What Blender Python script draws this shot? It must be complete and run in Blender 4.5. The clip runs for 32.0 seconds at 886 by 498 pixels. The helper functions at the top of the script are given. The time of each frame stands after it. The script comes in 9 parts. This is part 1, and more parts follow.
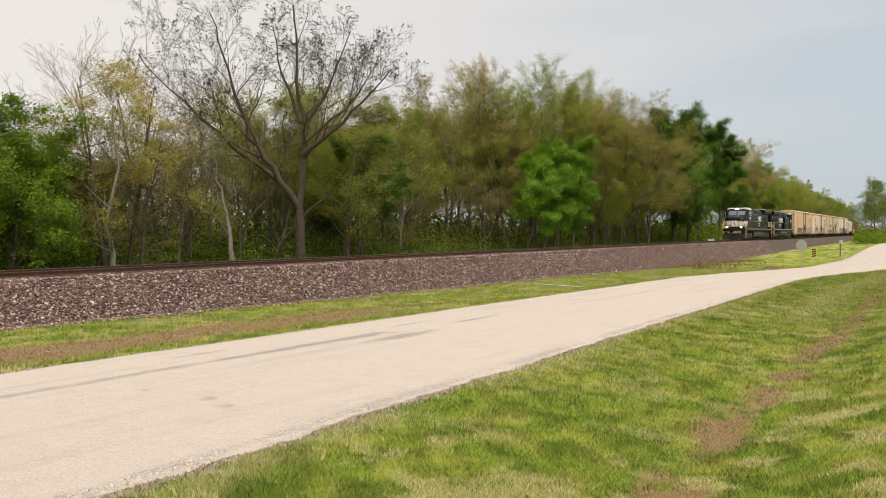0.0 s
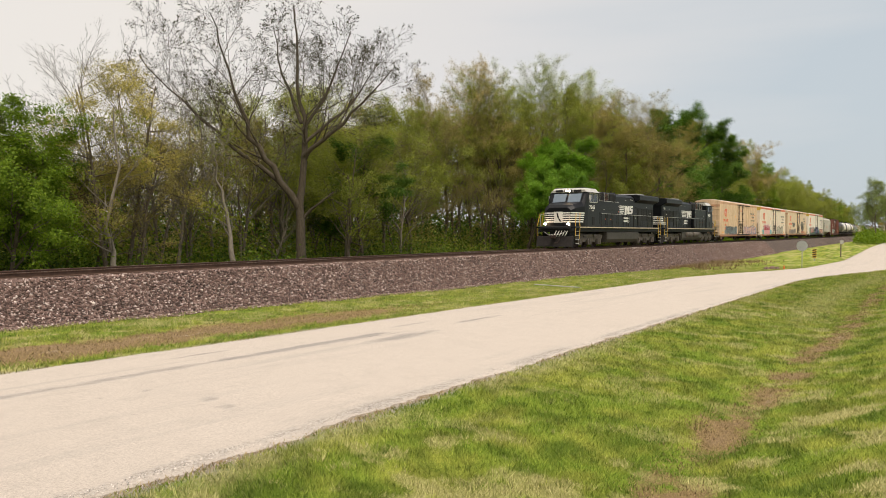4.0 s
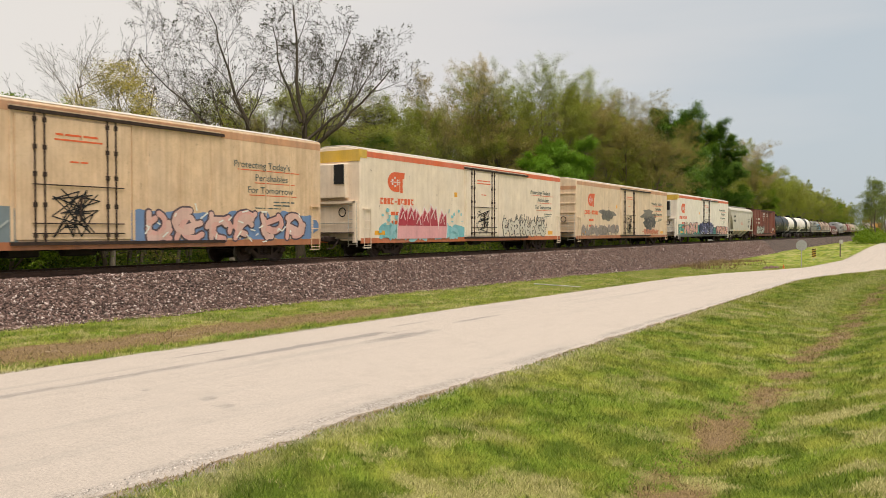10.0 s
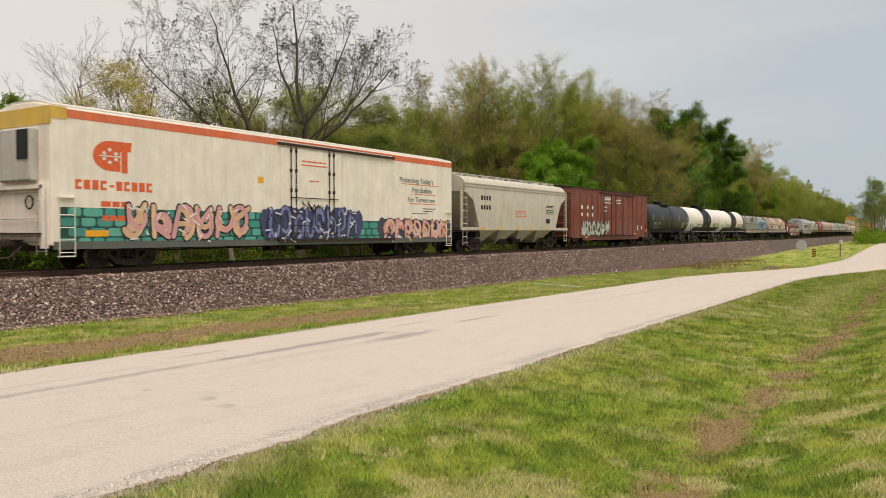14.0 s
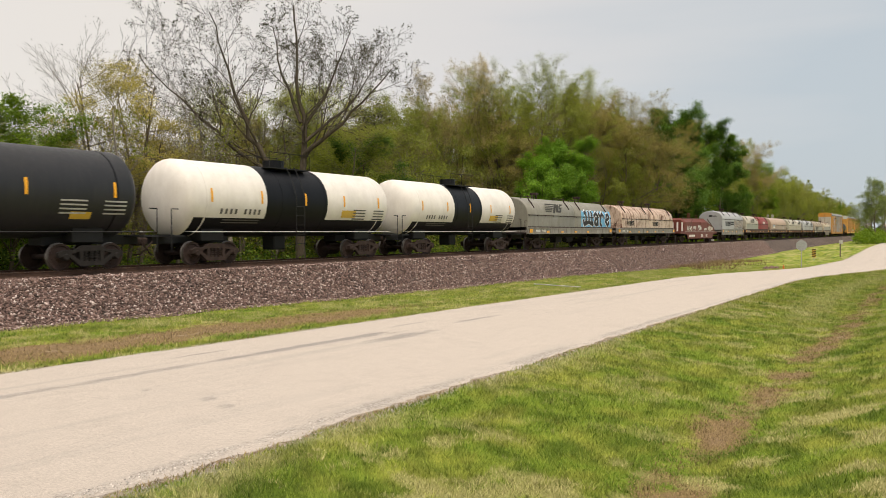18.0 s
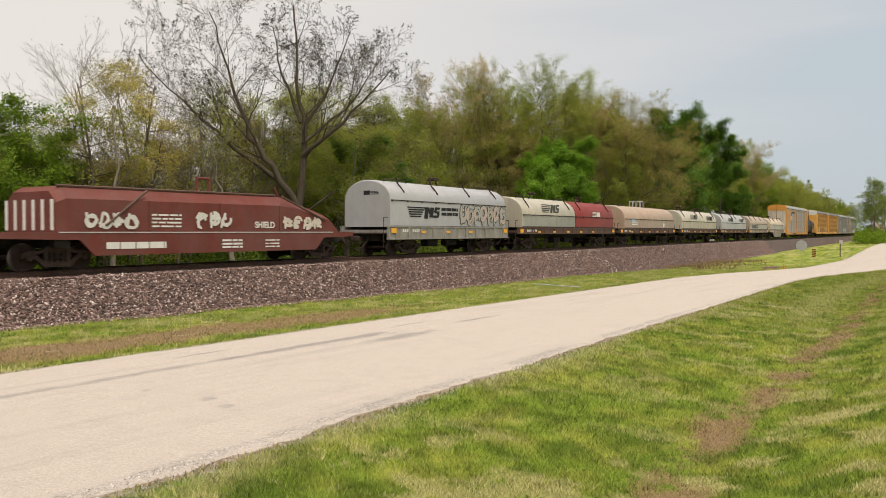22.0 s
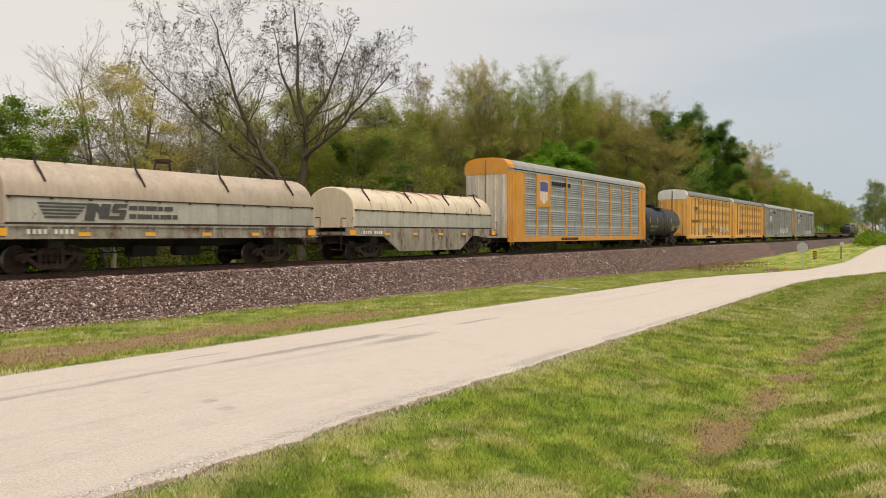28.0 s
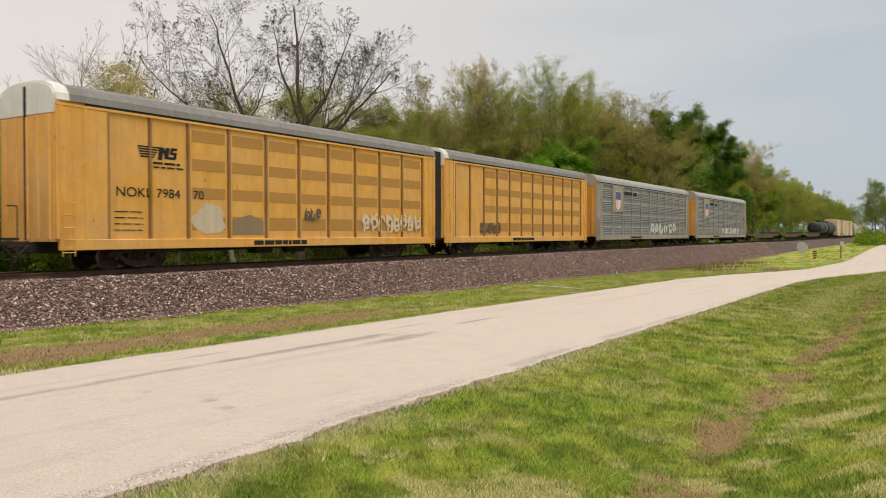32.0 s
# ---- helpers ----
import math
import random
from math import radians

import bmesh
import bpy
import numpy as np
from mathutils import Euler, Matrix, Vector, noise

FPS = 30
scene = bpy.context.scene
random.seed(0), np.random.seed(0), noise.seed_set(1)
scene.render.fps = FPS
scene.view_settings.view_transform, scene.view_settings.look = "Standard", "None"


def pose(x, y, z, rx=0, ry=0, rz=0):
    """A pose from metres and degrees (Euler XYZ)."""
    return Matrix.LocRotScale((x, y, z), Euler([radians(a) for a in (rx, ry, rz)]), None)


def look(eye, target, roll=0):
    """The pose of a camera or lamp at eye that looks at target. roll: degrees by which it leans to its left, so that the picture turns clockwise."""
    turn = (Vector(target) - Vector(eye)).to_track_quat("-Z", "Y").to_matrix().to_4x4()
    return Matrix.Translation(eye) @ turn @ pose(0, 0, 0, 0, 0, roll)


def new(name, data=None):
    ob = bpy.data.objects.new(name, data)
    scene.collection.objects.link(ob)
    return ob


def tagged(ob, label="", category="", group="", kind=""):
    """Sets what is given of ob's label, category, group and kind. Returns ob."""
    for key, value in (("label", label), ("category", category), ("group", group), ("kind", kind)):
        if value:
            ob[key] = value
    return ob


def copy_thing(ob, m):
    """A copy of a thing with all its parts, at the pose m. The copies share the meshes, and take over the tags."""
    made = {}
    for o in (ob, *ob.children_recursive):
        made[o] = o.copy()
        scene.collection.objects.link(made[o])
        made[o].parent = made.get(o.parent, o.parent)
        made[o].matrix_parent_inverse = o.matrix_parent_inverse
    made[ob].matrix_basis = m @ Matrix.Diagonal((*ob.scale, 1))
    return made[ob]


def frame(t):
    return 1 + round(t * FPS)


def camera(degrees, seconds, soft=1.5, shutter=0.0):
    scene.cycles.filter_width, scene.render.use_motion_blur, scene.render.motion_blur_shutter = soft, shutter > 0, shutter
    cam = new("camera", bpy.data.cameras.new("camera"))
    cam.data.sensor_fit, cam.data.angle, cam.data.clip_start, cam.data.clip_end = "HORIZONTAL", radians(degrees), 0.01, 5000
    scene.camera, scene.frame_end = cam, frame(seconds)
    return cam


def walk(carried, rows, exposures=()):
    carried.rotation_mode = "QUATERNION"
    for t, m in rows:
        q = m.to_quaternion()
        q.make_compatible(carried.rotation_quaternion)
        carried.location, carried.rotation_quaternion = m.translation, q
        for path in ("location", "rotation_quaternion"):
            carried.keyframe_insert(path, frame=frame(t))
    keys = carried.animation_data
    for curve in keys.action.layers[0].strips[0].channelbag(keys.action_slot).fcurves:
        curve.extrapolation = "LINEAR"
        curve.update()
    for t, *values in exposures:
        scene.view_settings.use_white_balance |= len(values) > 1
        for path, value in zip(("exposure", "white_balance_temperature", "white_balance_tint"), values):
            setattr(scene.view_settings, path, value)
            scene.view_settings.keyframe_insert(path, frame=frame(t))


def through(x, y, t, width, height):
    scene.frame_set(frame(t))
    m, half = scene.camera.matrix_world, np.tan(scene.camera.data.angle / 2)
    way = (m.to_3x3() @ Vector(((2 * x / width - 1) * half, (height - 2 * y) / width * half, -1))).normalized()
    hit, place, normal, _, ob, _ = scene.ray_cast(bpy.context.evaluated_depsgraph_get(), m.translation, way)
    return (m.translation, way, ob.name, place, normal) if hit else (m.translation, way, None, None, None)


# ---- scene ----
# World: x runs along the railway, away from the camera; y runs across, from the camera to the track; z = 0 is the top of the rails.
TRACK_Y = 23.904          # centre line of the track
EYE = (0.0, 0.0, 1.192)

cam = camera(58.84, 32.0, soft=0.6, shutter=0.12)


def sight(left, up):
    """The camera's pose, turned by small angles (degrees) to the left and up."""
    yaw = radians(32.179 + left)
    tilt = radians(-1.256 + up)
    way = Vector((math.cos(yaw) * math.cos(tilt), math.sin(yaw) * math.cos(tilt), math.sin(tilt)))
    return look(EYE, Vector(EYE) + way * 10, -0.04)


walk(cam, [(0.0, sight(0, 0)), (1.2, sight(0, 0)), (2.6, sight(0.06, 0.055)), (3.4, sight(0.05, 0.05)), (5.4, sight(0, 0.01)),
           (9.0, sight(0, 0)), (14.0, sight(0, 0)), (19.0, sight(0, 0.01)), (25.5, sight(0, 0.01)), (27.2, sight(0.0, 0.04)), (28.0, sight(0.05, 0.16)),
           (29.0, sight(0.06, 0.18)), (31.0, sight(0.06, 0.165)), (32.0, sight(0.04, 0.13))],
     exposures=[(0.0, 0.0), (8.0, -0.03), (11.0, -0.12), (14.0, -0.14), (18.0, -0.06), (24.0, -0.06), (28.0, -0.08), (30.0, -0.14), (32.0, -0.14)])

# ---- light: a bright, hazy overcast sky, the sun veiled behind the camera ----
SUN_AZ, SUN_EL = radians(232), radians(68)
world = bpy.data.worlds.new("sky")
scene.world = world
world.use_nodes = True
wn, wl = world.node_tree.nodes, world.node_tree.links
wn.clear()
w_out = wn.new("ShaderNodeOutputWorld")
w_bg = wn.new("ShaderNodeBackground")
w_sky = wn.new("ShaderNodeTexSky")
w_sky.sky_type, w_sky.sun_disc = "NISHITA", False
w_sky.sun_elevation, w_sky.sun_rotation = SUN_EL, radians(90) - SUN_AZ
w_sky.air_density, w_sky.dust_density = 1.0, 3.0
w_scale = wn.new("ShaderNodeVectorMath")
w_scale.operation = "SCALE"
w_scale.inputs["Scale"].default_value = 0.10
w_co = wn.new("ShaderNodeTexCoord")
w_dot = wn.new("ShaderNodeVectorMath")
w_dot.operation = "DOT_PRODUCT"
w_dot.inputs[1].default_value = (0.80, -0.60, -0.42)
w_noise = wn.new("ShaderNodeTexNoise")
w_noise.inputs["Scale"].default_value, w_noise.inputs["Detail"].default_value = 2.2, 4.0
w_map = wn.new("ShaderNodeMapping")
w_map.inputs["Scale"].default_value = (1.0, 1.0, 6.5)
w_add = wn.new("ShaderNodeMath")
w_add.operation = "MULTIPLY_ADD"
w_add.inputs[1].default_value = 0.38
w_ramp = wn.new("ShaderNodeValToRGB")
ramp = w_ramp.color_ramp
ramp.elements[0].position, ramp.elements[0].color = 0.10, (0.955, 0.89, 0.815, 1)
ramp.elements[1].position, ramp.elements[1].color = 0.86, (0.61, 0.67, 0.71, 1)
mid = ramp.elements.new(0.50)
mid.color = (0.84, 0.81, 0.785, 1)
w_mix = wn.new("ShaderNodeMix")
w_mix.data_type = "RGBA"
w_mix.inputs["Factor"].default_value = 0.86
wl.new(w_co.outputs["Generated"], w_dot.inputs[0])
wl.new(w_co.outputs["Generated"], w_map.inputs["Vector"])
wl.new(w_map.outputs["Vector"], w_noise.inputs["Vector"])
wl.new(w_noise.outputs["Fac"], w_add.inputs[0])
wl.new(w_dot.outputs["Value"], w_add.inputs[2])
wl.new(w_add.outputs["Value"], w_ramp.inputs["Fac"])
wl.new(w_sky.outputs["Color"], w_scale.inputs[0])
wl.new(w_scale.outputs["Vector"], w_mix.inputs["A"])
wl.new(w_ramp.outputs["Color"], w_mix.inputs["B"])
wl.new(w_mix.outputs["Result"], w_bg.inputs["Color"])
wl.new(w_bg.outputs["Background"], w_out.inputs["Surface"])
w_bg.inputs["Strength"].default_value = 1.0

sun = new("sun", bpy.data.lights.new("sun", "SUN"))
sun.data.energy, sun.data.angle, sun.data.color = 3.3, radians(35), (1.0, 0.905, 0.79)
sun.matrix_world = look((0, 0, 0), (-math.cos(SUN_AZ) * math.cos(SUN_EL), -math.sin(SUN_AZ) * math.cos(SUN_EL), -math.sin(SUN_EL)))

# ---- materials ----
def nodes_of(name, rough=0.7, metal=0.0, spec=0.5):
    m = bpy.data.materials.new(name)
    m.use_nodes = True
    nt = m.node_tree
    b = nt.nodes["Principled BSDF"]
    b.inputs["Roughness"].default_value = rough
    b.inputs["Metallic"].default_value = metal
    b.inputs["Specular IOR Level"].default_value = spec
    return m, nt, b


def n_coord(nt, scale=(1, 1, 1), kind="Object"):
    co = nt.nodes.new("ShaderNodeTexCoord")
    mp = nt.nodes.new("ShaderNodeMapping")
    mp.inputs["Scale"].default_value = scale
    nt.links.new(co.outputs[kind], mp.inputs["Vector"])
    return mp.outputs["Vector"]


def n_noise(nt, vec, scale, detail=4.0, rough=0.55, out="Fac"):
    n = nt.nodes.new("ShaderNodeTexNoise")
    n.inputs["Scale"].default_value, n.inputs["Detail"].default_value = scale, detail
    n.inputs["Roughness"].default_value = rough
    nt.links.new(vec, n.inputs["Vector"])
    return n.outputs[out]


def n_ramp(nt, val, lo, hi, a=(0, 0, 0), b=(1, 1, 1)):
    r = nt.nodes.new("ShaderNodeValToRGB")
    r.color_ramp.elements[0].position, r.color_ramp.elements[1].position = lo, hi
    r.color_ramp.elements[0].color, r.color_ramp.elements[1].color = (*a, 1), (*b, 1)
    nt.links.new(val, r.inputs["Fac"])
    return r.outputs["Color"]


def n_mix(nt, fac, a, b, mode="MIX"):
    m = nt.nodes.new("ShaderNodeMix")
    m.data_type, m.blend_type = "RGBA", mode
    for sock, v in (("Factor", fac), ("A", a), ("B", b)):
        if isinstance(v, (int, float)):
            m.inputs[sock].default_value = v
        elif isinstance(v, tuple):
            m.inputs[sock].default_value = (*v, 1)
        else:
            nt.links.new(v, m.inputs[sock])
    return m.outputs["Result"]


def n_math(nt, op, a, b):
    m = nt.nodes.new("ShaderNodeMath")
    m.operation = op
    for i, v in enumerate((a, b)):
        if isinstance(v, (int, float)):
            m.inputs[i].default_value = v
        else:
            nt.links.new(v, m.inputs[i])
    return m.outputs["Value"]


def n_bump(nt, bsdf, height, strength=0.3, dist=0.02):
    b = nt.nodes.new("ShaderNodeBump")
    b.inputs["Strength"].default_value, b.inputs["Distance"].default_value = strength, dist
    nt.links.new(height, b.inputs["Height"])
    nt.links.new(b.outputs["Normal"], bsdf.inputs["Normal"])


def n_attr(nt, name):
    a = nt.nodes.new("ShaderNodeAttribute")
    a.attribute_name = name
    return a.outputs["Fac"]


def paint(name, color, dirt=0.35, rust=0.0, rough=0.5, dirt_color=(0.10, 0.075, 0.05), metal=0.0, fade=0.15, patch=2.4):
    """Weathered paint: faded patches, vertical grime streaks, road dust low down, rust spots."""
    m, nt, b = nodes_of(name, rough, metal, 0.35)
    v = n_coord(nt)
    big = n_noise(nt, v, 0.55, 5)
    pale_ = 0.5 if max(color) > 0.3 else max(color) * 1.5
    faded = tuple(min(1, c * (1 - fade) + pale_ * fade) for c in color)
    col = n_mix(nt, n_ramp(nt, big, 0.38, 0.7), color, faded)
    mottle = n_noise(nt, n_coord(nt, (1.0, 1.0, 0.7)), 1.4, 7, 0.65)
    col = n_mix(nt, min(1.0, 0.35 + dirt), col, n_ramp(nt, mottle, 0.3, 0.68, (0.74, 0.71, 0.68), (1.06, 1.06, 1.06)), "MULTIPLY")
    streak = n_noise(nt, n_coord(nt, (3.2, 3.2, 0.22)), 1.6, 6, 0.65)
    col = n_mix(nt, n_math(nt, "MULTIPLY", n_ramp(nt, streak, 0.45, 0.78), dirt), col, dirt_color)
    grain = n_noise(nt, v, 9, 5, 0.7)
    col = n_mix(nt, n_math(nt, "MULTIPLY", n_ramp(nt, grain, 0.5, 0.8), dirt * 0.6), col, dirt_color)
    if rust:
        spots = n_noise(nt, n_coord(nt, (1.5, 1.5, 0.6)), patch, 8, 0.72)
        col = n_mix(nt, n_ramp(nt, spots, 0.66 - 0.22 * rust, 0.74 - 0.16 * rust), col, n_mix(nt, grain, (0.16, 0.055, 0.025), (0.07, 0.03, 0.02)))
    nt.links.new(col, b.inputs["Base Color"])
    nt.links.new(n_math(nt, "MULTIPLY_ADD", grain, 0.35), b.inputs["Roughness"])
    b.inputs["Roughness"].links[0].from_node.inputs[2].default_value = rough - 0.12
    n_bump(nt, b, big, 0.12, 0.01)
    return m


def plain(name, color, rough=0.6, metal=0.0, vary=0.3, scale=8.0):
    m, nt, b = nodes_of(name, rough, metal)
    g = n_noise(nt, n_coord(nt), scale, 5, 0.65)
    dark = tuple(c * (1 - vary) for c in color)
    light = tuple(min(1, c * (1 + vary * 0.6)) for c in color)
    nt.links.new(n_mix(nt, n_ramp(nt, g, 0.3, 0.7), dark, light), b.inputs["Base Color"])
    n_bump(nt, b, g, 0.15, 0.01)
    return m


def glow(name, color, power):
    m, nt, b = nodes_of(name, 0.3)
    b.inputs["Base Color"].default_value = (0.9, 0.9, 0.85, 1)
    b.inputs["Emission Color"].default_value = (*color, 1)
    b.inputs["Emission Strength"].default_value = power
    return m


def leaf_mat(name, a, b_, rough=0.6, through=0.35):
    """Leaves: colour varies from leaf to leaf and from tree to tree; some light comes through."""
    m, nt, b = nodes_of(name, rough, 0.0, 0.2)
    geo = nt.nodes.new("ShaderNodeNewGeometry")
    info = nt.nodes.new("ShaderNodeObjectInfo")
    col = n_mix(nt, geo.outputs["Random Per Island"], a, b_)
    tone = n_mix(nt, info.outputs["Random"], (0.82, 0.82, 0.8), (1.15, 1.12, 1.0))
    col = n_mix(nt, 1.0, col, tone, "MULTIPLY")
    nt.links.new(col, b.inputs["Base Color"])
    tr = nt.nodes.new("ShaderNodeBsdfTranslucent")
    nt.links.new(col, tr.inputs["Color"])
    mx = nt.nodes.new("ShaderNodeMixShader")
    mx.inputs[0].default_value = through
    nt.links.new(b.outputs["BSDF"], mx.inputs[1])
    nt.links.new(tr.outputs["BSDF"], mx.inputs[2])
    nt.links.new(mx.outputs["Shader"], nt.nodes["Material Output"].inputs["Surface"])
    return m


def bark_mat(name, a, b_):
    m, nt, b = nodes_of(name, 0.9, 0.0, 0.2)
    g = n_noise(nt, n_coord(nt, (6, 6, 1.0)), 3.0, 6, 0.7)
    nt.links.new(n_mix(nt, n_ramp(nt, g, 0.3, 0.7), a, b_), b.inputs["Base Color"])
    n_bump(nt, b, g, 0.6, 0.03)
    return m


M_BARK = bark_mat("bark_grey_brown", (0.075, 0.058, 0.042), (0.20, 0.16, 0.118))
M_BARK_PALE = bark_mat("bark_pale", (0.16, 0.135, 0.105), (0.34, 0.295, 0.235))
M_BARK_DARK = bark_mat("bark_dark", (0.06, 0.046, 0.036), (0.16, 0.125, 0.09))
M_BARK_MID = bark_mat("bark_mid", (0.10, 0.085, 0.062), (0.24, 0.205, 0.15))
M_BARK_HERO = bark_mat("bark_grey", (0.050, 0.040, 0.027), (0.125, 0.102, 0.072))
M_LEAF_GREEN = leaf_mat("leaf_green", (0.095, 0.175, 0.010), (0.25, 0.36, 0.028), through=0.45)
M_LEAF_FRESH = leaf_mat("leaf_fresh", (0.10, 0.235, 0.014), (0.28, 0.46, 0.042), through=0.45)
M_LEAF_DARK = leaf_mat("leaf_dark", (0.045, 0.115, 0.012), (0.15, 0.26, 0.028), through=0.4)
M_LEAF_YOUNG = leaf_mat("leaf_young", (0.180, 0.225, 0.022), (0.37, 0.40, 0.060), through=0.5)
M_LEAF_BROWN = leaf_mat("leaf_bud", (0.215, 0.195, 0.050), (0.38, 0.325, 0.105), through=0.5)
M_LEAF_YELLOW = leaf_mat("leaf_yellow", (0.36, 0.315, 0.06), (0.55, 0.48, 0.14), through=0.5)
M_LEAF_PALE = leaf_mat("leaf_pale", (0.34, 0.275, 0.10), (0.50, 0.41, 0.17), through=0.5)
M_LEAF_OLIVE = leaf_mat("leaf_olive", (0.18, 0.225, 0.026), (0.40, 0.44, 0.078), through=0.5)
M_LEAF_SAGE = leaf_mat("leaf_sage", (0.13, 0.18, 0.05), (0.26, 0.32, 0.11), through=0.5)
# darker copy of the dark leaf green, with the understory's shade in its colour
M_LEAF_SHADE = leaf_mat("leaf_shaded_green", (0.028, 0.060, 0.008), (0.085, 0.145, 0.020), through=0.3)
M_BUD = leaf_mat("leaf_small_bud", (0.035, 0.04, 0.015), (0.07, 0.075, 0.025))


# ---- mesh tools ----
class Geo:
    """Collects vertices and faces of one mesh; mats gives each face its material slot."""

    def __init__(self):
        self.v, self.f, self.m, self.slot = [], [], [], 0

    def add(self, verts, faces):
        k = len(self.v)
        self.v += [tuple(p) for p in verts]
        self.f += [tuple(i + k for i in q) for q in faces]
        self.m += [self.slot] * len(faces)
        return self

    def box(self, x0, x1, y0, y1, z0, z1, bev=0.0):
        if bev <= 0:
            vs = [(x, y, z) for x in (x0, x1) for y in (y0, y1) for z in (z0, z1)]
            return self.add(vs, [(0, 1, 3, 2), (4, 6, 7, 5), (0, 4, 5, 1), (2, 3, 7, 6), (0, 2, 6, 4), (1, 5, 7, 3)])
        prof = [(y0 + bev, z0), (y1 - bev, z0), (y1, z0 + bev), (y1, z1 - bev), (y1 - bev, z1), (y0 + bev, z1), (y0, z1 - bev), (y0, z0 + bev)]
        return self.prism(prof, x0, x1, bev)

    def prism(self, prof, x0, x1, inset=0.0):
        """A profile of (y, z), extruded along x; inset chamfers the two ends."""
        n = len(prof)
        cy, cz = sum(p[0] for p in prof) / n, sum(p[1] for p in prof) / n
        rings = [(x0, 0.0), (x1, 0.0)]
        if inset > 0:
            rings = [(x0, inset), (x0 + inset, 0), (x1 - inset, 0), (x1, inset)]
        vs = []
        for x, d in rings:
            for y, z in prof:
                vs.append((x, y - math.copysign(min(d, abs(y - cy)), y - cy), z - math.copysign(min(d, abs(z - cz)), z - cz)))
        fs = [tuple(range(n - 1, -1, -1)), tuple((len(rings) - 1) * n + i for i in range(n))]
        for r in range(len(rings) - 1):
            for i in range(n):
                j = (i + 1) % n
                fs.append((r * n + i, r * n + j, (r + 1) * n + j, (r + 1) * n + i))
        return self.add(vs, fs)

    def slab(self, prof, y0, y1):
        """A profile of (x, z), extruded along y."""
        n = len(prof)
        vs = [(x, y0, z) for x, z in prof] + [(x, y1, z) for x, z in prof]
        fs = [tuple(range(n)), tuple(range(2 * n - 1, n - 1, -1))] + [(i, n + i, n + (i + 1) % n, (i + 1) % n) for i in range(n)]
        return self.add(vs, fs)

    def rod(self, p, q, r, n=6, r2=None):
        p, q = Vector(p), Vector(q)
        d = (q - p)
        if d.length < 1e-6:
            return self
        d.normalize()
        a = d.orthogonal().normalized()
        b = d.cross(a)
        vs = []
        for c, rr in ((p, r), (q, r if r2 is None else r2)):
            vs += [c + a * (rr * math.cos(2 * math.pi * i / n)) + b * (rr * math.sin(2 * math.pi * i / n)) for i in range(n)]
        fs = [tuple(range(n - 1, -1, -1)), tuple(range(n, 2 * n))] + [(i, (i + 1) % n, n + (i + 1) % n, n + i) for i in range(n)]
        return self.add(vs, fs)

    def path(self, pts, r, n=6):
        for p, q in zip(pts, pts[1:]):
            self.rod(p, q, r, n)
        return self

    def lathe_x(self, prof, y, z, n=20, a0=0.0, a1=2 * math.pi):
        """A profile of (x, radius), turned about the line along x through (y, z)."""
        full = abs(a1 - a0 - 2 * math.pi) < 1e-6
        cols = n if full else n + 1
        vs = []
        for x, r in prof:
            for i in range(cols):
                a = a0 + (a1 - a0) * i / n
                vs.append((x, y + r * math.cos(a), z + r * math.sin(a)))
        fs = []
        for k in range(len(prof) - 1):
            for i in range(n):
                j = (i + 1) % cols
                fs.append((k * cols + i, k * cols + j, (k + 1) * cols + j, (k + 1) * cols + i))
        return self.add(vs, fs)

    def lathe_y(self, prof, x, z, n=20):
        """A profile of (y, radius), turned about the line along y through (x, z)."""
        vs, fs = [], []
        for y, r in prof:
            vs += [(x + r * math.cos(2 * math.pi * i / n), y, z + r * math.sin(2 * math.pi * i / n)) for i in range(n)]
        for k in range(len(prof) - 1):
            for i in range(n):
                j = (i + 1) % n
                fs.append((k * n + i, k * n + j, (k + 1) * n + j, (k + 1) * n + i))
        return self.add(vs, fs)

    def poly(self, pts):
        return self.add(pts, [tuple(range(len(pts)))])

    def mesh(self, name, mats, smooth=False):
        me = bpy.data.meshes.new(name)
        me.from_pydata(self.v, [], self.f)
        for m in (mats if isinstance(mats, (list, tuple)) else [mats]):
            me.materials.append(m)
        if any(self.m):
            me.polygons.foreach_set("material_index", self.m)
        me.update()
        bm = bmesh.new()
        bm.from_mesh(me)
        bmesh.ops.recalc_face_normals(bm, faces=bm.faces)
        bm.to_mesh(me)
        bm.free()
        if smooth:
            me.shade_smooth()
            me.set_sharp_from_angle(angle=radians(38))
        return me


def part(name, geo, mat, parent, label="", smooth=False, at=None):
    """Links geo (a Geo, or a mesh that is shared) as one mesh object under parent."""
    me = geo.mesh(name, mat, smooth) if isinstance(geo, Geo) else geo
    ob = new(name, me)
    ob.parent = parent
    if at is not None:
        ob.matrix_basis = at
    if label:
        ob["label"] = label
    return ob


def thing(name, label, category, group="", kind="", at=None):
    ob = new(name)
    ob.empty_display_size = 0.2
    if at is not None:
        ob.matrix_basis = at
    return tagged(ob, label, category, group, kind)


